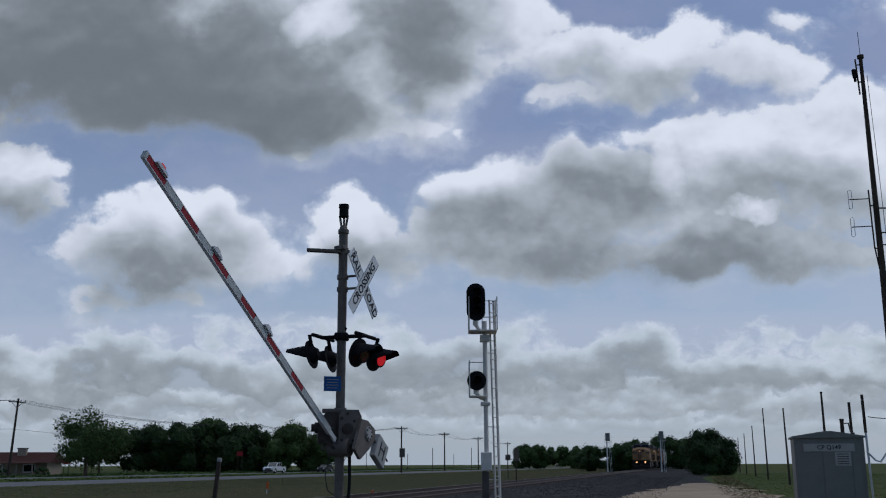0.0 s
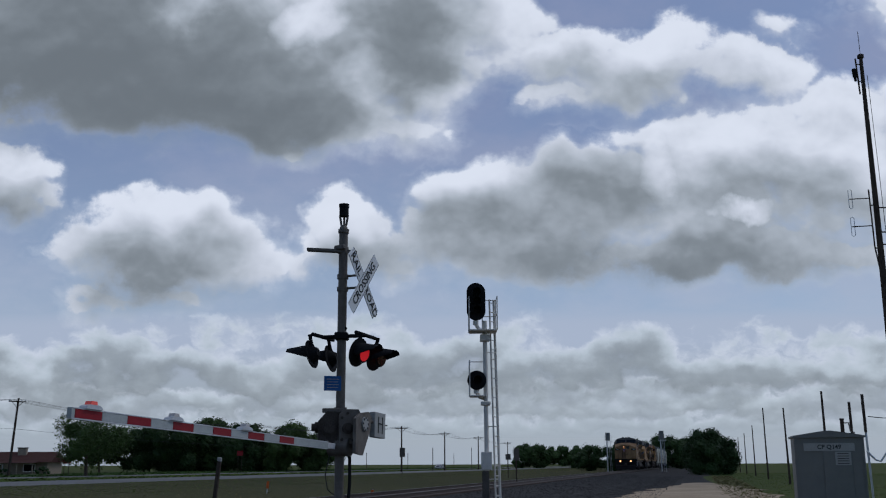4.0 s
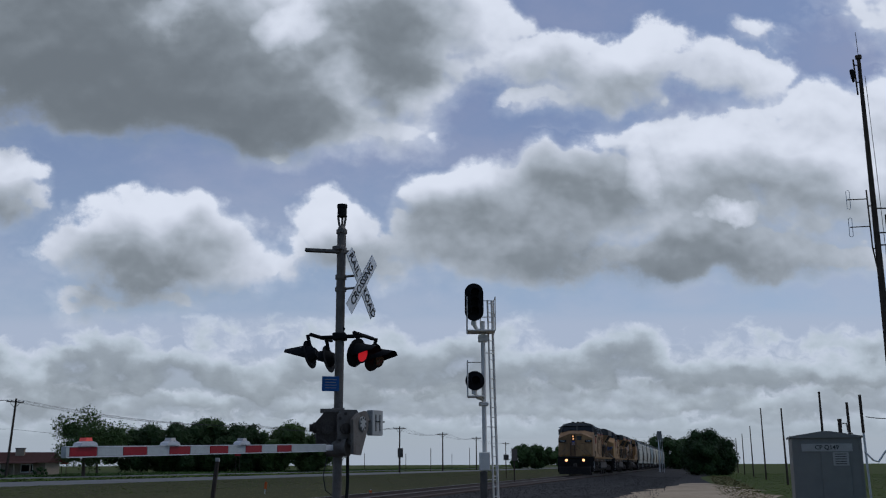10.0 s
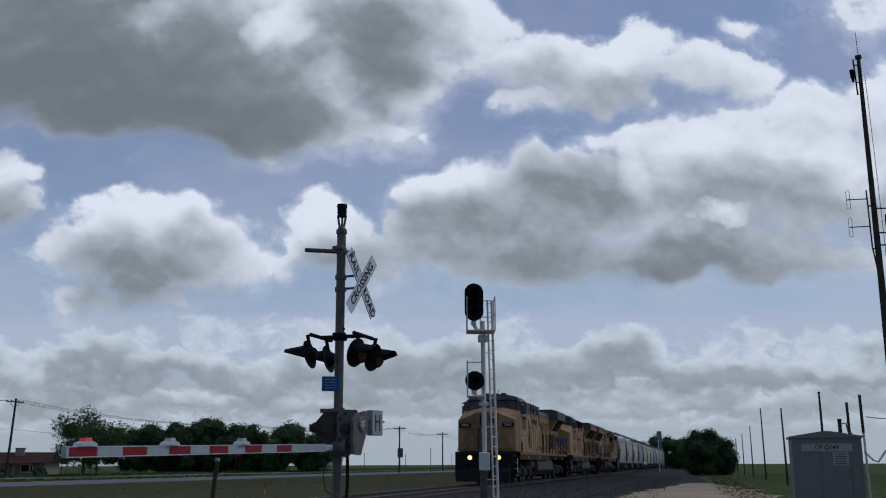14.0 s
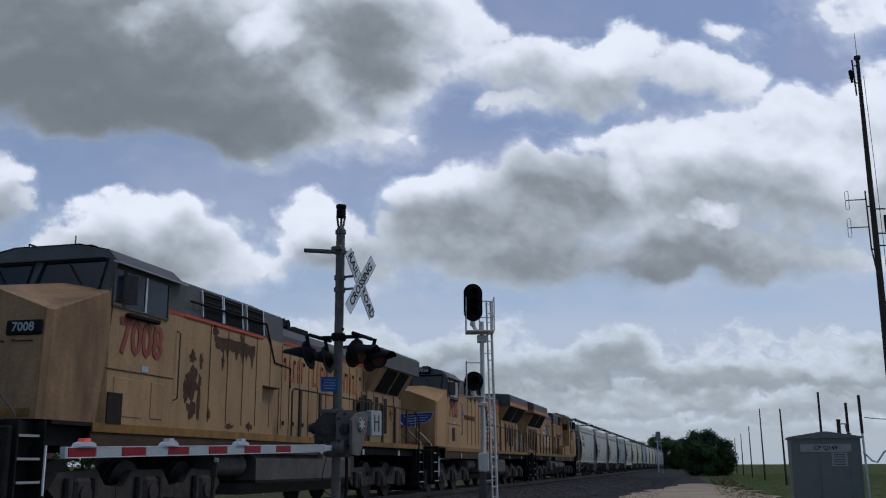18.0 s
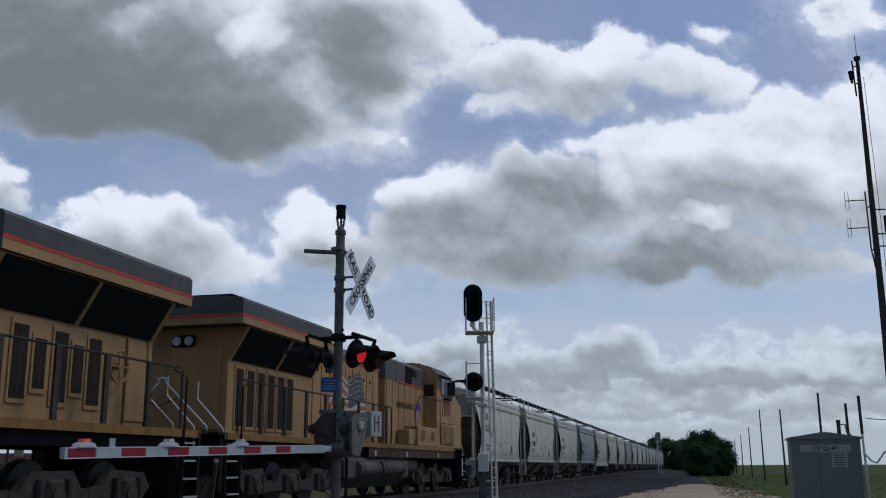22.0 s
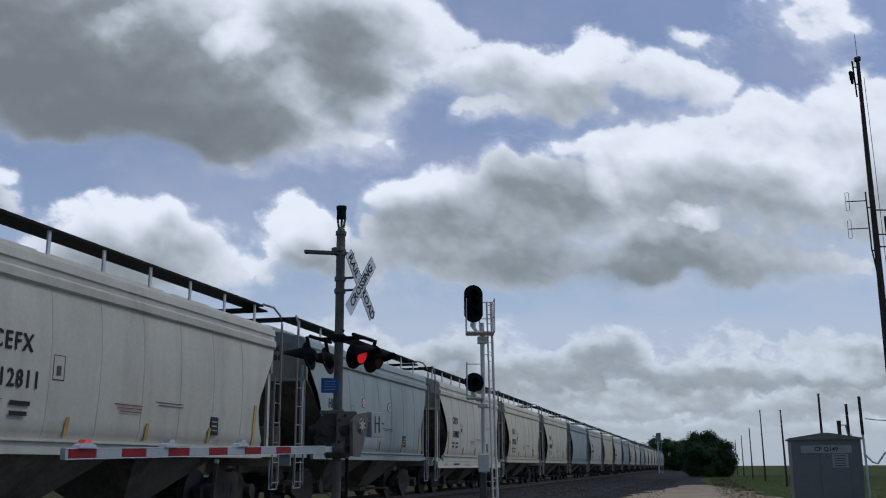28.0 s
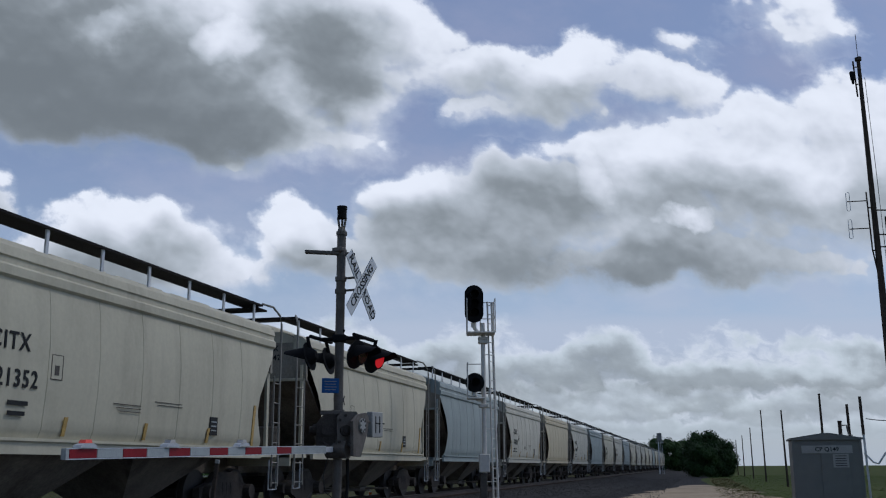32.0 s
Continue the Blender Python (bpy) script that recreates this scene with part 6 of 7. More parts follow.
def hopper(paint, label, mark="", num="", deep_sill=False):
    ob = thing("hopper_car", Matrix(), label, "hopper car", "covered hopper cars in the train")
    prof = [(1.50, 1.30), (1.58, 1.50), (1.62, 2.1), (1.62, 2.7), (1.58, 3.2), (1.53, 3.52)]

    def lim(z):
        return float(np.interp(z, (1.30, 1.55, 1.8, 2.1, 2.4, 2.7, 3.0, 3.3, 3.52), (4.90, 4.78, 4.64, 4.54, 4.62, 4.82, 5.06, 5.31, 5.42)))

    for sy in (-1, 1):
        sh = Shape()
        fine = []
        for i in range(len(prof) - 1):
            for j in range(4):
                u = j / 4
                fine.append((prof[i][0] * (1 - u) + prof[i + 1][0] * u, prof[i][1] * (1 - u) + prof[i + 1][1] * u))
        fine.append(prof[-1])
        sh.grid([[(lim(z) * (k / 8 - 1), sy * y, z) for k in range(17)] for y, z in fine])
        side = part("side", sh, paint, ob, smooth=True)
        seams = Shape()
        for k in range(1, 8):
            x = -5.0 + 10.0 * k / 8
            seams.tube([(x, sy * (y + .001), z) for y, z in prof], .006, 4)
        part("weld_seams", seams, paint, side)
        # ridged top chord
        ch = Shape().prism([(sy * 1.53, 3.50), (sy * 1.585, 3.54), (sy * 1.585, 3.66), (sy * 1.54, 3.70), (sy * 1.54, 3.78), (sy * 1.565, 3.80), (sy * 1.53, 3.94), (sy * 1.42, 4.02), (sy * 1.2, 4.10), (sy * 1.2, 3.6)], "x", -5.42, 5.42)
        part("top_chord", ch, paint, ob, "ridged top side chord")
        part("side_sill", Shape().prism([(sy * 1.48, 1.14), (sy * 1.56, 1.14), (sy * 1.56, 1.30), (sy * 1.60, 1.32), (sy * 1.60, 1.36), (sy * 1.48, 1.36)], "x", -4.9, 4.9), paint, ob)
    part("roof", Shape().prism([(-1.25, 3.98), (-.9, 4.16), (0, 4.24), (.9, 4.16), (1.25, 3.98), (1.25, 3.9), (-1.25, 3.9)], "x", -5.42, 5.42), paint, ob, "curved roof sheet")
    # running boards on posts, hatch trough
    for y in (-.98, .98):
        rb = part("running_board", Shape().box((0, y, 4.50), (10.9, .50, .045)), M["black"], ob, "dark grated running board")
        for k in range(8):
            part("board_post", Shape().box((-5.1 + 10.2 * k / 7, y + math.copysign(.2, y), 4.30), (.07, .03, .42)), M["galv"], rb)
    for x in (-5.6, 5.6):
        part("cross_walk", Shape().box((x, 0, 4.44), (.5, 2.3, .04)), M["black"], ob)
    tr_ = Shape()
    for k in range(5):
        tr_.box((-4 + 2 * k, 0, 4.34), (1.7, .55, .22), bev=.05)
    part("hatch_covers", tr_, paint, ob)
    # ends: cap, slope sheet, centre sill, platform
    for e in (-1, 1):
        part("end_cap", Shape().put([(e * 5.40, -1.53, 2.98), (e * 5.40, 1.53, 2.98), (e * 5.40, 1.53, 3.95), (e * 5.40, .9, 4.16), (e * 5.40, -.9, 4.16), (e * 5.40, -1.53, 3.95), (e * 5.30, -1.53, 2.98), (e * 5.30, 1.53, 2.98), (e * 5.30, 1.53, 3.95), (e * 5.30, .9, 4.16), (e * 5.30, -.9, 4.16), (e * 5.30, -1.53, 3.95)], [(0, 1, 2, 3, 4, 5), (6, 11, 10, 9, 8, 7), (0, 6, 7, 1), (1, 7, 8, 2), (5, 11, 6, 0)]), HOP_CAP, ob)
        part("slope_sheet", Shape().put([(e * 5.30, -1.50, 3.02), (e * 5.30, 1.50, 3.02), (e * 3.15, 1.48, 1.32), (e * 3.15, -1.48, 1.32), (e * 5.22, -1.5, 3.02), (e * 5.22, 1.5, 3.02), (e * 3.05, 1.48, 1.32), (e * 3.05, -1.48, 1.32)], [(0, 1, 2, 3), (4, 7, 6, 5), (0, 3, 7, 4), (1, 5, 6, 2)]), HOP_DARK, ob, "dark sloping end sheet")
        for txt, z in ((mark, 3.76), (num, 3.54)) if mark else ():
            part("end_lettering", words(txt, .19, M["signblack"], .003, 1.0, 1.15), None, ob, at=pose(e * 5.408, e * .55, z, 0, 0, 90 * e))
        part("end_rib", Shape().box((e * 5.43, -.3, 3.0), (.05, 3.0, .07), bev=.01), paint, ob, at=pose(0, .3, 0))
        for y in (-.62, .62):
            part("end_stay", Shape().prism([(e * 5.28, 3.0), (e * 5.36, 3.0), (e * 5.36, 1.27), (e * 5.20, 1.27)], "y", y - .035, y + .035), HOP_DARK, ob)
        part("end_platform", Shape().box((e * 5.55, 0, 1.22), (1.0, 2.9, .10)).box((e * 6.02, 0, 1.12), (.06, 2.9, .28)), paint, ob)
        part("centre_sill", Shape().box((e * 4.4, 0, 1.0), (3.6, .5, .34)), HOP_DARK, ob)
        part("coupler", Shape().box((e * 6.1, 0, .86), (.55, .22, .26), bev=.03).box((e * 6.32, .05, .86), (.2, .32, .3), bev=.05), M["truck"], ob)
        for y in (-1, 1):
            ld = part("ladder", Shape().tube([(e * 5.90, y * 1.50, .55), (e * 5.90, y * 1.50, 4.12), (e * 5.86, y * 1.47, 4.32), (e * 5.72, y * 1.36, 4.50), (e * 5.40, y * 1.24, 4.53)], .025, 6).tube([(e * 5.50, y * 1.54, .55), (e * 5.50, y * 1.54, 2.9), (e * 5.44, y * 1.50, 3.02)], .019, 6), HOP_RAIL, ob)
            for k in range(6):
                part("rung", Shape().tube([(e * 5.90, y * 1.50, .62 + k * .43), (e * 5.50, y * 1.54, .62 + k * .43)], .013, 4), HOP_RAIL, ld)
            part("corner_post", Shape().prism([(e * 5.35, 1.25), (e * 5.45, 1.25), (e * 5.45, 3.35), (e * 5.30, 3.35)], "y", y * 1.40, y * 1.46), paint, ob)
            part("sill_step", Shape().tube([(e * 5.90, y * 1.48, 1.1), (e * 5.90, y * 1.48, .48), (e * 5.50, y * 1.48, .48), (e * 5.50, y * 1.48, 1.1)], .018, 5), M["galv"], ob)
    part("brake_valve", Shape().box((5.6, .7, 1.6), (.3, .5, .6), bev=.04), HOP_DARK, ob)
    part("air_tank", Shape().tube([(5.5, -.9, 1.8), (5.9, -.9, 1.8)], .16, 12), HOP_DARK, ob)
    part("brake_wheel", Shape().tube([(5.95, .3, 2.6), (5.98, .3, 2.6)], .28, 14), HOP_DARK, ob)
    if deep_sill:
        for sy in (-1, 1):
            ds = part("through_sill", Shape().prism([(sy * 1.50, .90), (sy * 1.585, .90), (sy * 1.585, .93), (sy * 1.565, .95), (sy * 1.565, 1.13), (sy * 1.50, 1.138)], "x", -5.75, 5.75).prism([(sy * 1.42, .98), (sy * 1.50, .98), (sy * 1.50, 1.20), (sy * 1.42, 1.20)], "x", -5.75, 5.75), paint, ob, "pale through side sill")
            for xx, w in ((4.6, .5), (1.1, .9), (-3.2, .7)):
                part("sill_mark", Shape().box((sy * xx, sy * 1.568, 1.03), (w, .008, .07)), M["reflector"], ds)
            part("sill_print", Shape().box((sy * 2.9, sy * 1.568, 1.04), (.9, .008, .06)), M["signblack"], ds)
            part("sill_print", Shape().box((sy * -1.2, sy * 1.568, 1.04), (.8, .008, .035)), M["ugrey"], ds)
    if mark == "HKRX":
        for sy in (-1, 1):
            for xx in (1.4, -.95):
                rm = part("round_mark", Shape().disc((sy * xx, sy * 1.622, 2.68), (0, 1, 0), .135, .012, 20), M["armred"], ob, "white disc with red rim and cross")
                part("mark_face", Shape().disc((sy * xx, sy * 1.626, 2.68), (0, 1, 0), .108, .012, 20), M["signwhite"], rm)
                part("mark_cross", Shape().box((sy * xx, sy * 1.634, 2.68), (.17, .005, .022), (0, 45, 0)).box((sy * xx, sy * 1.634, 2.68), (.17, .005, .022), (0, -45, 0)), M["armred"], rm)
    # two discharge bays below the sill
    for x in (-1.75, 1.75):
        for y in (-1, 1):
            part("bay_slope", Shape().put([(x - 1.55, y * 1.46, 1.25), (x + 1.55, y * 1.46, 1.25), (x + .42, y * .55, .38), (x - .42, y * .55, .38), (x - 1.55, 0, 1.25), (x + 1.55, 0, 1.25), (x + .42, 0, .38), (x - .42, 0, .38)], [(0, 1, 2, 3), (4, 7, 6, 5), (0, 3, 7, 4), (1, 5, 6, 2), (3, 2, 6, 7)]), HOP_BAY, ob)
        part("outlet_gate", Shape().box((x, 0, .30), (1.0, 1.3, .12), bev=.02).tube([(x, -1.35, .32), (x, 1.35, .32)], .035, 6), HOP_DARK, ob)
    truck_parts(ob, (4.35, -4.35), .46, (-.89, .89), 1.0, M["truck"], gear=False)
    # markings on the camera's side and the far side
    if mark:
        for sy in (1, -1):
            def put_text(txt, x, z, size, m=M["signblack"], stretch=.85, space=1.0):
                k = min(range(len(prof) - 1), key=lambda i: abs((prof[i][1] + prof[i + 1][1]) / 2 - z))
                yy = prof[k][0] + (prof[k + 1][0] - prof[k][0]) * (z - prof[k][1]) / (prof[k + 1][1] - prof[k][1])
                lean = math.degrees(math.atan2(prof[k][0] - prof[k + 1][0], prof[k + 1][1] - prof[k][1]))
                part("marking", words(txt, size, m, .003, stretch, space), None, ob, at=pose(sy * x, sy * (yy + .010), z, 0, 0, 180 if sy > 0 else 0) @ pose(0, 0, 0, -lean * 1.0, 0, 0))
            def bars(x, z, w, rows, pitch, m=M["ugrey"], th=.035):
                sh = Shape()
                for i in range(rows):
                    sh.box((sy * (x - (w * .05 * (i % 3))), sy * 1.622, z - i * pitch), (w * (1 - .1 * (i % 3)), .006, th))
                part("small_print", sh, m, ob)
            big = .43 if mark == "CBFX" else .34
            up_, fw = (.40, .20) if mark == "CBFX" else (-.13, .30) if mark == "HKRX" else (0, 0)
            put_text(mark, 3.35 + fw, 2.64 + up_, big, stretch=.92, space=1.22)
            put_text(num, 3.25 + fw, 2.14 + up_, big, stretch=.92, space=1.16)
            put_text("LD LMT", 3.62, 1.82, .105)
            put_text("LT WT", 3.60, 1.68, .105)
            bars(3.10, 1.82, .42, 1, .13, M["signblack"], .06)
            bars(3.12, 1.68, .36, 1, .13, M["signblack"], .06)
            bars(.4, 1.95, .8, 3, .055, M["armred"] if num == "312811" else M["ugrey"], .012)
            bars(-.9, 2.05, .95, 2, .05, th=.011)
            for xx in (-2.4, -.2, 2.0):
                part("reflector", Shape().box((sy * xx, sy * 1.602, 1.54), (.085, .012, .28), (sy * -10, 0, 0)), M["reflector"], ob)
            for xx in (-4.36, 4.36):
                part("reflector", Shape().box((sy * xx, sy * 1.610, 1.80), (.10, .014, .82), (sy * -4, 0, 0)), M["reflector"], ob)
            part("test_plate", Shape().box((sy * -2.6, sy * 1.614, 1.72), (.3, .012, .34)), M["signblack"], ob)
            part("test_grid", Shape().box((sy * -2.6, sy * 1.622, 1.72), (.2, .006, .025)).box((sy * -2.6, sy * 1.622, 1.8), (.2, .006, .02)).box((sy * -2.6, sy * 1.622, 1.64), (.2, .006, .02)), M["armwhite"], ob)
            part("plate_box", Shape().box((sy * 2.3, sy * 1.618, 2.55), (.24, .006, .012)).box((sy * 2.3, sy * 1.626, 2.2), (.24, .006, .012)).box((sy * 2.43, sy * 1.622, 2.37), (.012, .006, .36)).box((sy * 2.17, sy * 1.622, 2.37), (.012, .006, .36)).box((sy * 2.3, sy * 1.622, 2.33), (.1, .006, .14)), M["ugrey"], ob)
    return ob


CARS = [("grey", "light grey covered hopper car with a railed roof", "CBFX", "305118"), ("grey", "pale grey covered hopper car with dusty sides", "CEFX", "312802"), ("grey", "light grey covered hopper car with black markings", "CEFX", "312811"),
        ("blue", "blue-grey covered hopper car with black markings", "HKRX", "300686"), ("grey", "light grey covered hopper car with black markings", "CEFX", "310087"), ("cream", "cream covered hopper car with black markings", "CITX", "221352"),
        ("cream", "cream covered hopper car with black markings", "CEFX", "310442")]
made = []
for i, (c, lb, mk_, nu) in enumerate(CARS):
    h_ = hopper(HOP[c], lb, mk_, nu, i == 4)
    made.append(h_)
    on_track(h_, car_place(i))
plain = {c: hopper(HOP[c], lb) for c, lb in (("blue", "blue-grey covered hopper car further back"), ("tan", "tan covered hopper car further back"))}
used = set()
for i in range(7, 39):
    c = "blue" if i in (7, 11, 14, 20, 27, 31) else "tan" if i == 9 else ("cream" if i % 3 == 0 else "grey")
    if c in plain and c not in used:
        used.add(c)
        h_ = plain[c]
    else:
        h_ = copy_thing(plain[c] if c in plain else made[6 if c == "cream" else 1], Matrix())
        h_["label"] = {"blue": "blue-grey covered hopper car further back", "tan": "tan covered hopper car", "cream": "cream covered hopper car further back", "grey": "light grey covered hopper car further back"}[c]
    on_track(h_, car_place(i))


# ---- cloud deck: one far sheet of broken cumulus that drifts over the plain ----
DECK_H = 120.0


def cloud_mat():
    m = bpy.data.materials.new("broken_cumulus")
    m.use_nodes = True
    n, l = m.node_tree.nodes, m.node_tree.links
    n.clear()
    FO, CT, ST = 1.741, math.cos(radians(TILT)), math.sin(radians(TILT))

    def math_(op, a, b=None, c=None):
        k = n.new("ShaderNodeMath")
        k.operation = op
        for i, v in enumerate((a, b, c)):
            if v is None:
                continue
            if isinstance(v, (int, float)):
                k.inputs[i].default_value = v
            else:
                l.new(v, k.inputs[i])
        return k.outputs["Value"]

    def vec(op, a, b=None, scale=None):
        k = n.new("ShaderNodeVectorMath")
        k.operation = op
        for i, v in enumerate((a, b)):
            if v is None:
                continue
            if isinstance(v, tuple):
                k.inputs[i].default_value = v
            else:
                l.new(v, k.inputs[i])
        if scale is not None:
            k.inputs["Scale"].default_value = scale
        return k.outputs["Value" if op == "DOT_PRODUCT" else "Vector"]

    def step(v, a, b, lo=0.0, hi=1.0):
        k = n.new("ShaderNodeMapRange")
        k.interpolation_type = "SMOOTHSTEP"
        l.new(v, k.inputs["Value"])
        for key, q in (("From Min", a), ("From Max", b), ("To Min", lo), ("To Max", hi)):
            k.inputs[key].default_value = q
        return k.outputs["Result"]

    def noise_(v, scale, detail, rough=0.55, kind="FBM", lac=2.1):
        k = n.new("ShaderNodeTexNoise")
        k.noise_dimensions = "2D"
        l.new(v, k.inputs["Vector"])
        k.inputs["Scale"].default_value, k.inputs["Detail"].default_value, k.inputs["Roughness"].default_value, k.inputs["Lacunarity"].default_value = scale, detail, rough, lac
        return k

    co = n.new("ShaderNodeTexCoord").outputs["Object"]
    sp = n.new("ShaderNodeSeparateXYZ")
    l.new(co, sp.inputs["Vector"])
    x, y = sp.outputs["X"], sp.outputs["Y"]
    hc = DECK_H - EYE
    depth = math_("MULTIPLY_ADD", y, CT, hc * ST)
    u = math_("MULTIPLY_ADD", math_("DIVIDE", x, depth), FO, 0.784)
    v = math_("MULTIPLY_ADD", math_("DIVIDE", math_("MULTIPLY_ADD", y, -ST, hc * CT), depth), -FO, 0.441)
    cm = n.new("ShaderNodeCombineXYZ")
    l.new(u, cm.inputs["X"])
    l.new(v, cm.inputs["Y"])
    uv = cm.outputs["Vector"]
    # warp the plan at two scales so that no outline is smooth
    w1 = vec("SCALE", vec("SUBTRACT", noise_(uv, 6.0, 2).outputs["Color"], (.5, .5, .5)), scale=0.10)
    w2 = vec("SCALE", vec("SUBTRACT", noise_(uv, 21.0, 4, .55).outputs["Color"], (.5, .5, .5)), scale=0.036)
    wob = vec("ADD", w1, w2)
    p = vec("ADD", uv, wob)

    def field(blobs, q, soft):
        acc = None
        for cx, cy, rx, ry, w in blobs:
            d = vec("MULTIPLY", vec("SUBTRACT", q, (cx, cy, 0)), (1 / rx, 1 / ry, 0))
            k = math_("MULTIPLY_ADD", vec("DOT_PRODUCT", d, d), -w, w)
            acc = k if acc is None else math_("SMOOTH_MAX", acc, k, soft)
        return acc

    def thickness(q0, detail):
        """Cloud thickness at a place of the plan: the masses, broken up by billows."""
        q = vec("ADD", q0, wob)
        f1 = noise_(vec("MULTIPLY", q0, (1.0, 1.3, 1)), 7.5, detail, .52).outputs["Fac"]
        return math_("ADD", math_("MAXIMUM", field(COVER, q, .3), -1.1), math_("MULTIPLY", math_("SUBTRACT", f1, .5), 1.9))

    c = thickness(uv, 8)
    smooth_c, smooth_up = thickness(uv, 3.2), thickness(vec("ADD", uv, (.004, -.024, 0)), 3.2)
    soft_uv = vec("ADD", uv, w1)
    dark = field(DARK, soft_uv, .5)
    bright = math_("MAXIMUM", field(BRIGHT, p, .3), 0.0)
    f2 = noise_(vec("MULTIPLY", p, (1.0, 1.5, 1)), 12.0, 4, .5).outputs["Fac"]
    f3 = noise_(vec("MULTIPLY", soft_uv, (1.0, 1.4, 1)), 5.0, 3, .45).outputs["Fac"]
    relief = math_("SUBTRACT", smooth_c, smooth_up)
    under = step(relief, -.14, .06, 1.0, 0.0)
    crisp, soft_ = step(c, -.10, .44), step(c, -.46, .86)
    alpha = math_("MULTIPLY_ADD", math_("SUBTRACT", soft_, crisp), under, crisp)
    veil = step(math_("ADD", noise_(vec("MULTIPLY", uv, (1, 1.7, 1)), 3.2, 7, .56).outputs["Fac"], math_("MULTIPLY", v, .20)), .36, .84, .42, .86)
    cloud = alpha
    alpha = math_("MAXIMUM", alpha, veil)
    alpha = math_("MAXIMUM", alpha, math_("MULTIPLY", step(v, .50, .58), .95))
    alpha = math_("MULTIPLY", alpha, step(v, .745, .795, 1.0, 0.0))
    # sides turned up to the light are bright, thick undersides grey
    body = step(c, .0, 1.0)
    shade = math_("MULTIPLY_ADD", math_("SUBTRACT", f3, .5), .60, math_("MULTIPLY_ADD", math_("SUBTRACT", f2, .5), .42, math_("MAXIMUM", dark, -.50)))
    shade = math_("MULTIPLY_ADD", bright, -1.0, math_("MULTIPLY_ADD", relief, -.50, shade))
    belly = math_("MULTIPLY", step(shade, -.95, 1.45), math_("MULTIPLY_ADD", body, .45, .55))
    tone = n.new("ShaderNodeValToRGB")
    el = tone.color_ramp.elements
    el[0].position, el[0].color = 0.0, (0.74, 0.755, 0.78, 1)
    el[1].position, el[1].color = 1.0, (0.160, 0.178, 0.186, 1)
    for q, col in ((.16, (.59, .61, .64, 1)), (.42, (.40, .43, .45, 1)), (.72, (.235, .258, .268, 1))):
        e = el.new(q)
        e.color = col
    l.new(belly, tone.inputs["Fac"])

    def blend(fac, a, b):
        k = n.new("ShaderNodeMix")
        k.data_type = "RGBA"
        for key, q in (("Factor", fac), ("A", a), ("B", b)):
            if isinstance(q, (tuple, float)):
                k.inputs[key].default_value = q
            else:
                l.new(q, k.inputs[key])
        return k.outputs["Result"]

    air = blend(step(v, .15, .58), (.27, .30, .415, 1), (.41, .455, .53, 1))
    sky_ = blend(cloud, air, tone.outputs["Color"])
    # far cumulus seen edge-on: ranks with white tops and grey flat bases, each thinner towards the horizon
    sky_ = blend(step(v, .60, .70), sky_, (.36, .40, .425, 1))
    for top, deep, freq, amp, seed, pale in ((.735, .030, 15.0, .036, 7.1, .10), (.680, .046, 11.0, .055, 3.3, .05), (.592, .086, 7.5, .100, .4, .0)):
        q = vec("ADD", vec("MULTIPLY", vec("ADD", uv, w2), (1.0, 1.75, 1)), (seed, seed * .7, 0))
        puff, lump = noise_(q, freq, 6, .52).outputs["Fac"], noise_(q, freq, 1.6, .5).outputs["Fac"]
        base = math_("MULTIPLY", math_("SUBTRACT", v, top), 1 / deep)
        s_ = math_("MULTIPLY_ADD", math_("SUBTRACT", puff, .5), 2 * amp / deep, base)
        s_lo = math_("MULTIPLY_ADD", math_("SUBTRACT", lump, .5), 1.7 * amp / deep, base)
        rank = n.new("ShaderNodeValToRGB")
        el = rank.color_ramp.elements
        el[0].position, el[0].color = 0.0, (.63, .655, .69, 1)
        el[1].position, el[1].color = 1.0, (.36 + pale, .39 + pale, .425 + pale, 1)
        for k, col in ((.25, .51), (.52, .33 + pale), (.80, .25 + pale)):
            e = el.new(k)
            e.color = (col * .975, col * 1.065, col * 1.095, 1)
        fine_ = noise_(vec("MULTIPLY", uv, (1, 1.6, 1)), freq * 2.6, 4, .5).outputs["Fac"]
        l.new(math_("MULTIPLY_ADD", math_("SUBTRACT", fine_, .5), .45, math_("MULTIPLY", s_lo, .72)), rank.inputs["Fac"])
        cut = math_("MULTIPLY", step(s_, -.16, .26), step(s_, .80, 1.7, 1.0, 0.0))
        sky_ = blend(math_("MULTIPLY", cut, .94), sky_, rank.outputs["Color"])
    haze = n.new("ShaderNodeMix")
    haze.data_type = "RGBA"
    haze.inputs["B"].default_value = (0.385, 0.43, 0.455, 1)
    l.new(math_("MULTIPLY", step(v, .71, .80), .75), haze.inputs["Factor"])
    l.new(sky_, haze.inputs["A"])
    em = n.new("ShaderNodeEmission")
    l.new(haze.outputs["Result"], em.inputs["Color"])
    tr = n.new("ShaderNodeBsdfTransparent")
    ms = n.new("ShaderNodeMixShader")
    l.new(alpha, ms.inputs["Fac"])
    l.new(tr.outputs["BSDF"], ms.inputs[1])
    l.new(em.outputs["Emission"], ms.inputs[2])
    out = n.new("ShaderNodeOutputMaterial")
    l.new(ms.outputs["Shader"], out.inputs["Surface"])
    return m


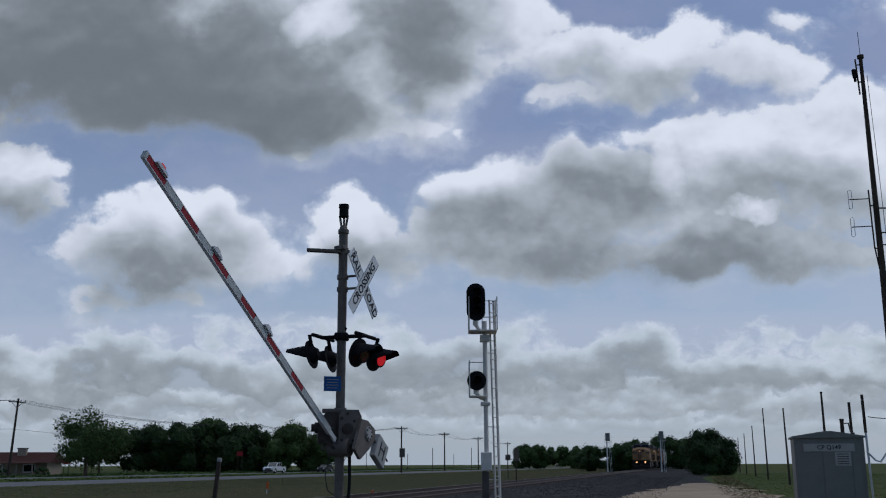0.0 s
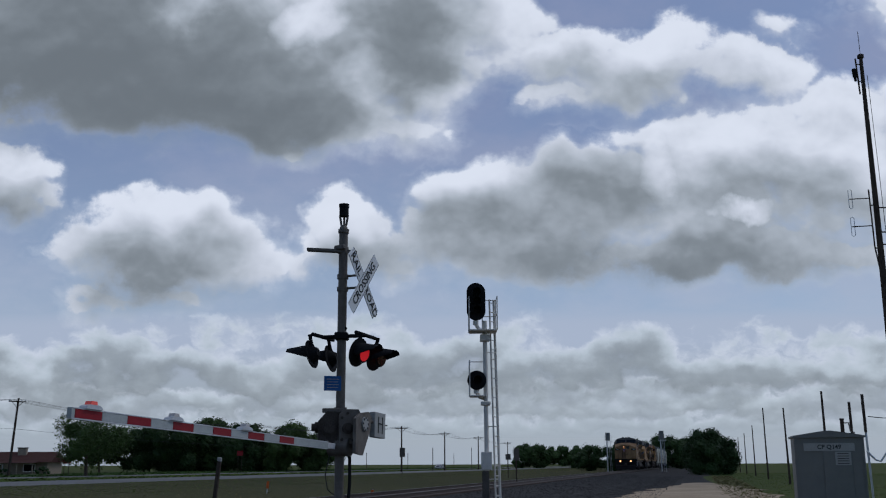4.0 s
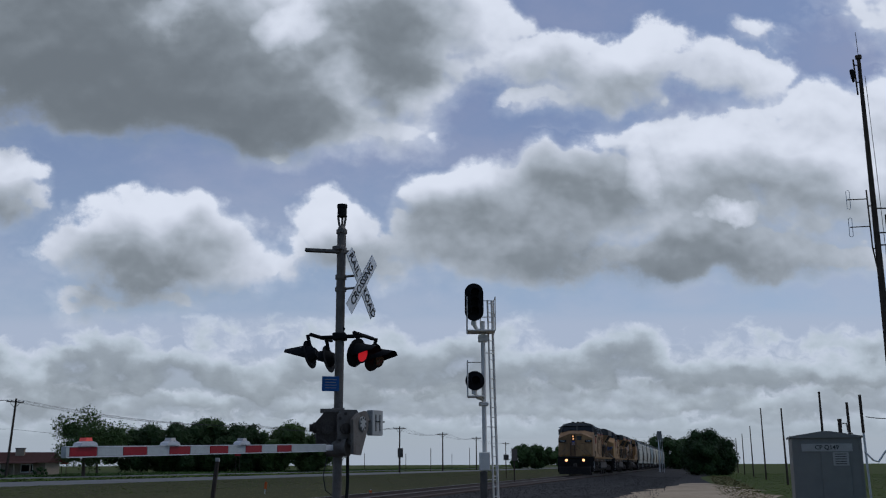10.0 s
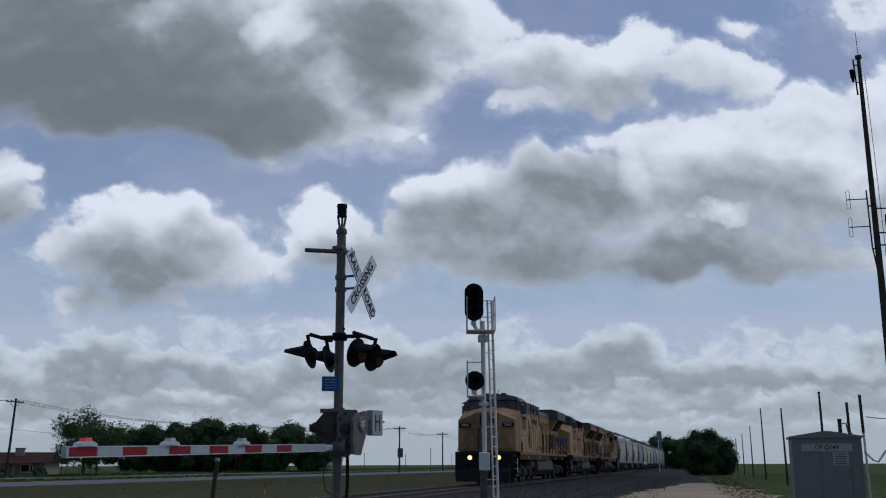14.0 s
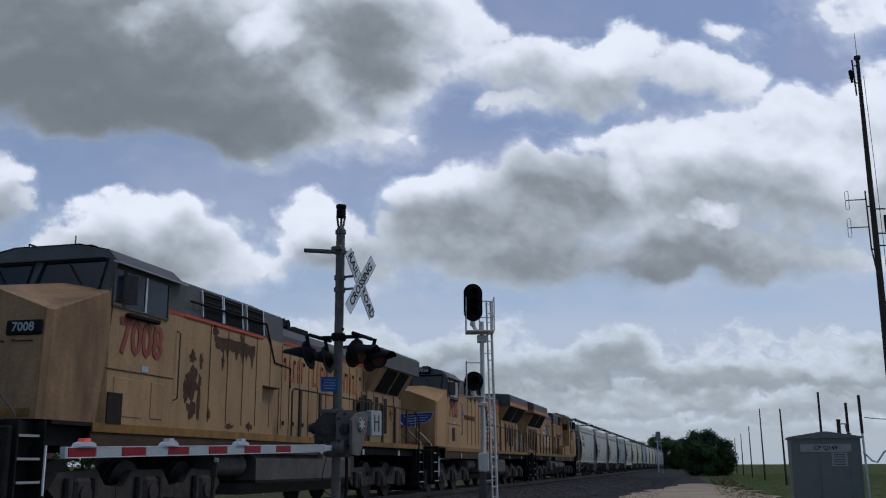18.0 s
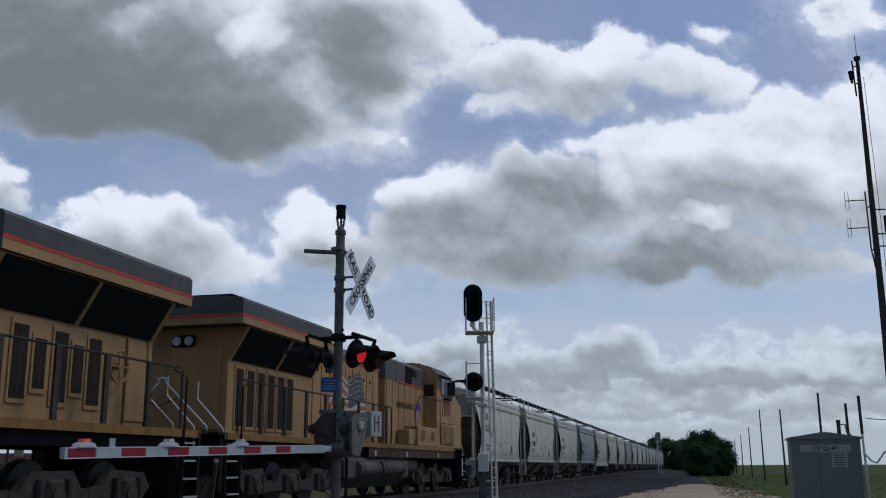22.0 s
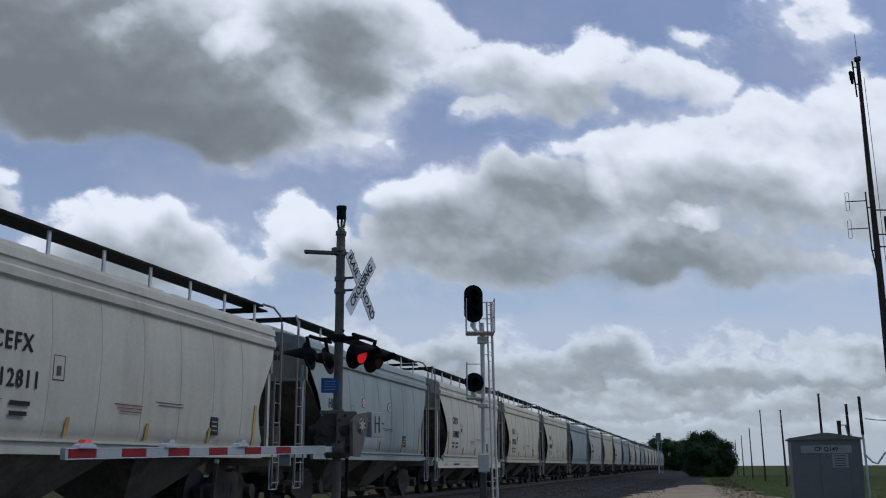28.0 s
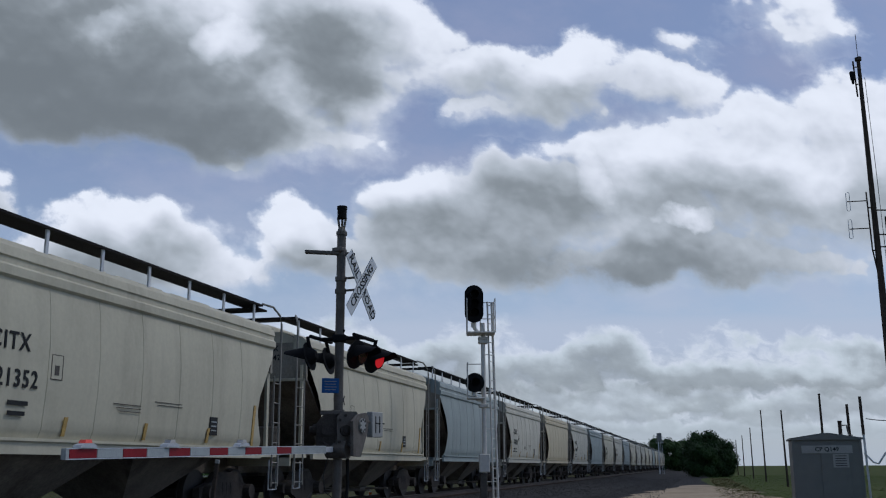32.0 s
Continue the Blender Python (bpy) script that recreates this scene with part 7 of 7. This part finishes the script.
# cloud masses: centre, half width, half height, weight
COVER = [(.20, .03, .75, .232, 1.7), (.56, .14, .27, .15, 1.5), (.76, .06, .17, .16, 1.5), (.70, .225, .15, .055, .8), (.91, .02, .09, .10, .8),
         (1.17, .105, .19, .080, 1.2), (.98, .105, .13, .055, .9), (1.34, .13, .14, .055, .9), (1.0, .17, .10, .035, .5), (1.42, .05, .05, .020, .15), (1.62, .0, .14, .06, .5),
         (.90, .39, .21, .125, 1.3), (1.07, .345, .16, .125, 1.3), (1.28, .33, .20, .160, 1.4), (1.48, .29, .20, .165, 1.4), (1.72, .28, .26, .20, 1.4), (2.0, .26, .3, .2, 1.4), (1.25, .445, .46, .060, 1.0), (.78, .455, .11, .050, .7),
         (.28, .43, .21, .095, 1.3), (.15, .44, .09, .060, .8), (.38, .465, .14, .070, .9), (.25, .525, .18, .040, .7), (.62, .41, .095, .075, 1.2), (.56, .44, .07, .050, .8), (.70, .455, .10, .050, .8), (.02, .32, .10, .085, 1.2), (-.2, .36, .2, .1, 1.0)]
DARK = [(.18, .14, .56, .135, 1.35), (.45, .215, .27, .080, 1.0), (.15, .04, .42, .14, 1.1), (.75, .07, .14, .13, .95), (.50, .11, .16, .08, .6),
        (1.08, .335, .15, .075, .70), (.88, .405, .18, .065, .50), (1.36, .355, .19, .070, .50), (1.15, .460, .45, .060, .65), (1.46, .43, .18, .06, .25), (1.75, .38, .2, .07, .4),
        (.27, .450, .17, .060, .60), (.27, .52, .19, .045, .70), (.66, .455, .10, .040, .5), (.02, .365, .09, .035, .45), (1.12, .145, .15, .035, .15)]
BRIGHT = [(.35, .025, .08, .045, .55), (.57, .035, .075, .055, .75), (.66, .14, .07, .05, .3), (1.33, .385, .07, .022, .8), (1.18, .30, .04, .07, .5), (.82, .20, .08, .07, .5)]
sheet = Shape()
sheet.grid([[(xx, yy, 0) for xx in (-3200, -1200, 0, 1200, 3200)] for yy in (80, 250, 600, 1600, 4700)])
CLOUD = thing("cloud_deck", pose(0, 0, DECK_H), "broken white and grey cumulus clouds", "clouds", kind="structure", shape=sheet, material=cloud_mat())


# ---- what moves ----
def motions():
    ticks = (0, .1, *range(1, 32), 31.9, 32)
    for ob, gap, flip in TRAIN:
        walk(ob, [(t, Matrix.Translation(along(FRONT + gap - SPEED * t, 0, RAIL)) @ pose(0, 0, 0, 0, 0, 90 - TURN if flip else -90 - TURN)) for t in ticks])
    # wheelsets of the cars that pass close by roll on the rail
    rolls = [k * .07 for k in range(458)] + [32]
    for ob, gap, flip in TRAIN[:9]:
        for tr_ in ob.children:
            for ws in tr_.children:
                if ws.name.startswith("wheelset"):
                    p, r = ws.location.copy(), ws.location.z
                    walk(ws, [(t, Matrix.Translation(p) @ pose(0, 0, 0, 0, math.degrees(SPEED * t / r) * (-1 if flip else 1), 0)) for t in rolls])
    for ob, rows in TRAFFIC:
        walk(ob, rows)
    walk(CLOUD, [(t, pose(-.86 * t, .34 * t, DECK_H)) for t in ticks])
    # the gate comes down and settles
    gate = [(0, 31.5), (.5, 26.2), (1, 21.2), (1.5, 16.0), (2, 11.0), (2.5, 7.2), (3, 6.1), (3.5, 4.3), (4.0, 2.3), (4.5, .6), (5.0, -.8), (5.5, -1.25), (6, -1.25), (31, -1.25), (32, -1.25)]
    walk(GATE, [(t, PIV @ pose(0, 0, 0, 0, -a, 0)) for t, a in gate])
    # the two lamps flash in turn: each lens drum flips over
    beat = 1.1923
    for k, drum in enumerate(LAMPS):
        rows, last = [], None
        times, t = [], 0.14 - beat
        i = -1
        while t < 33:
            times.append((t, 0 if k == 0 and i != 15 else 180))
            times.append((t + .60, 180 if k == 0 or i in (5, 9, 11, 16, 25) else 0))
            times.append((t + 1.13, 180))
            t += beat
            i += 1
        turn = times[0][1] if times[0][0] <= 0 else 180
        for (a, s) in times:
            if a <= 0:
                turn = s
        rows.append((0, turn))
        for a, s in times:
            if 0 < a < 31.9 and s != turn:
                step = (s - turn) / 3
                rows += [(a - .034, turn), (a, turn + step), (a + .034, turn + 2 * step), (a + .067, s)]
                turn = s
        rows.append((32, turn))
        walk(drum, [(t, pose(0, -.15, 0, 0, 0, q)) for t, q in rows])


motions()
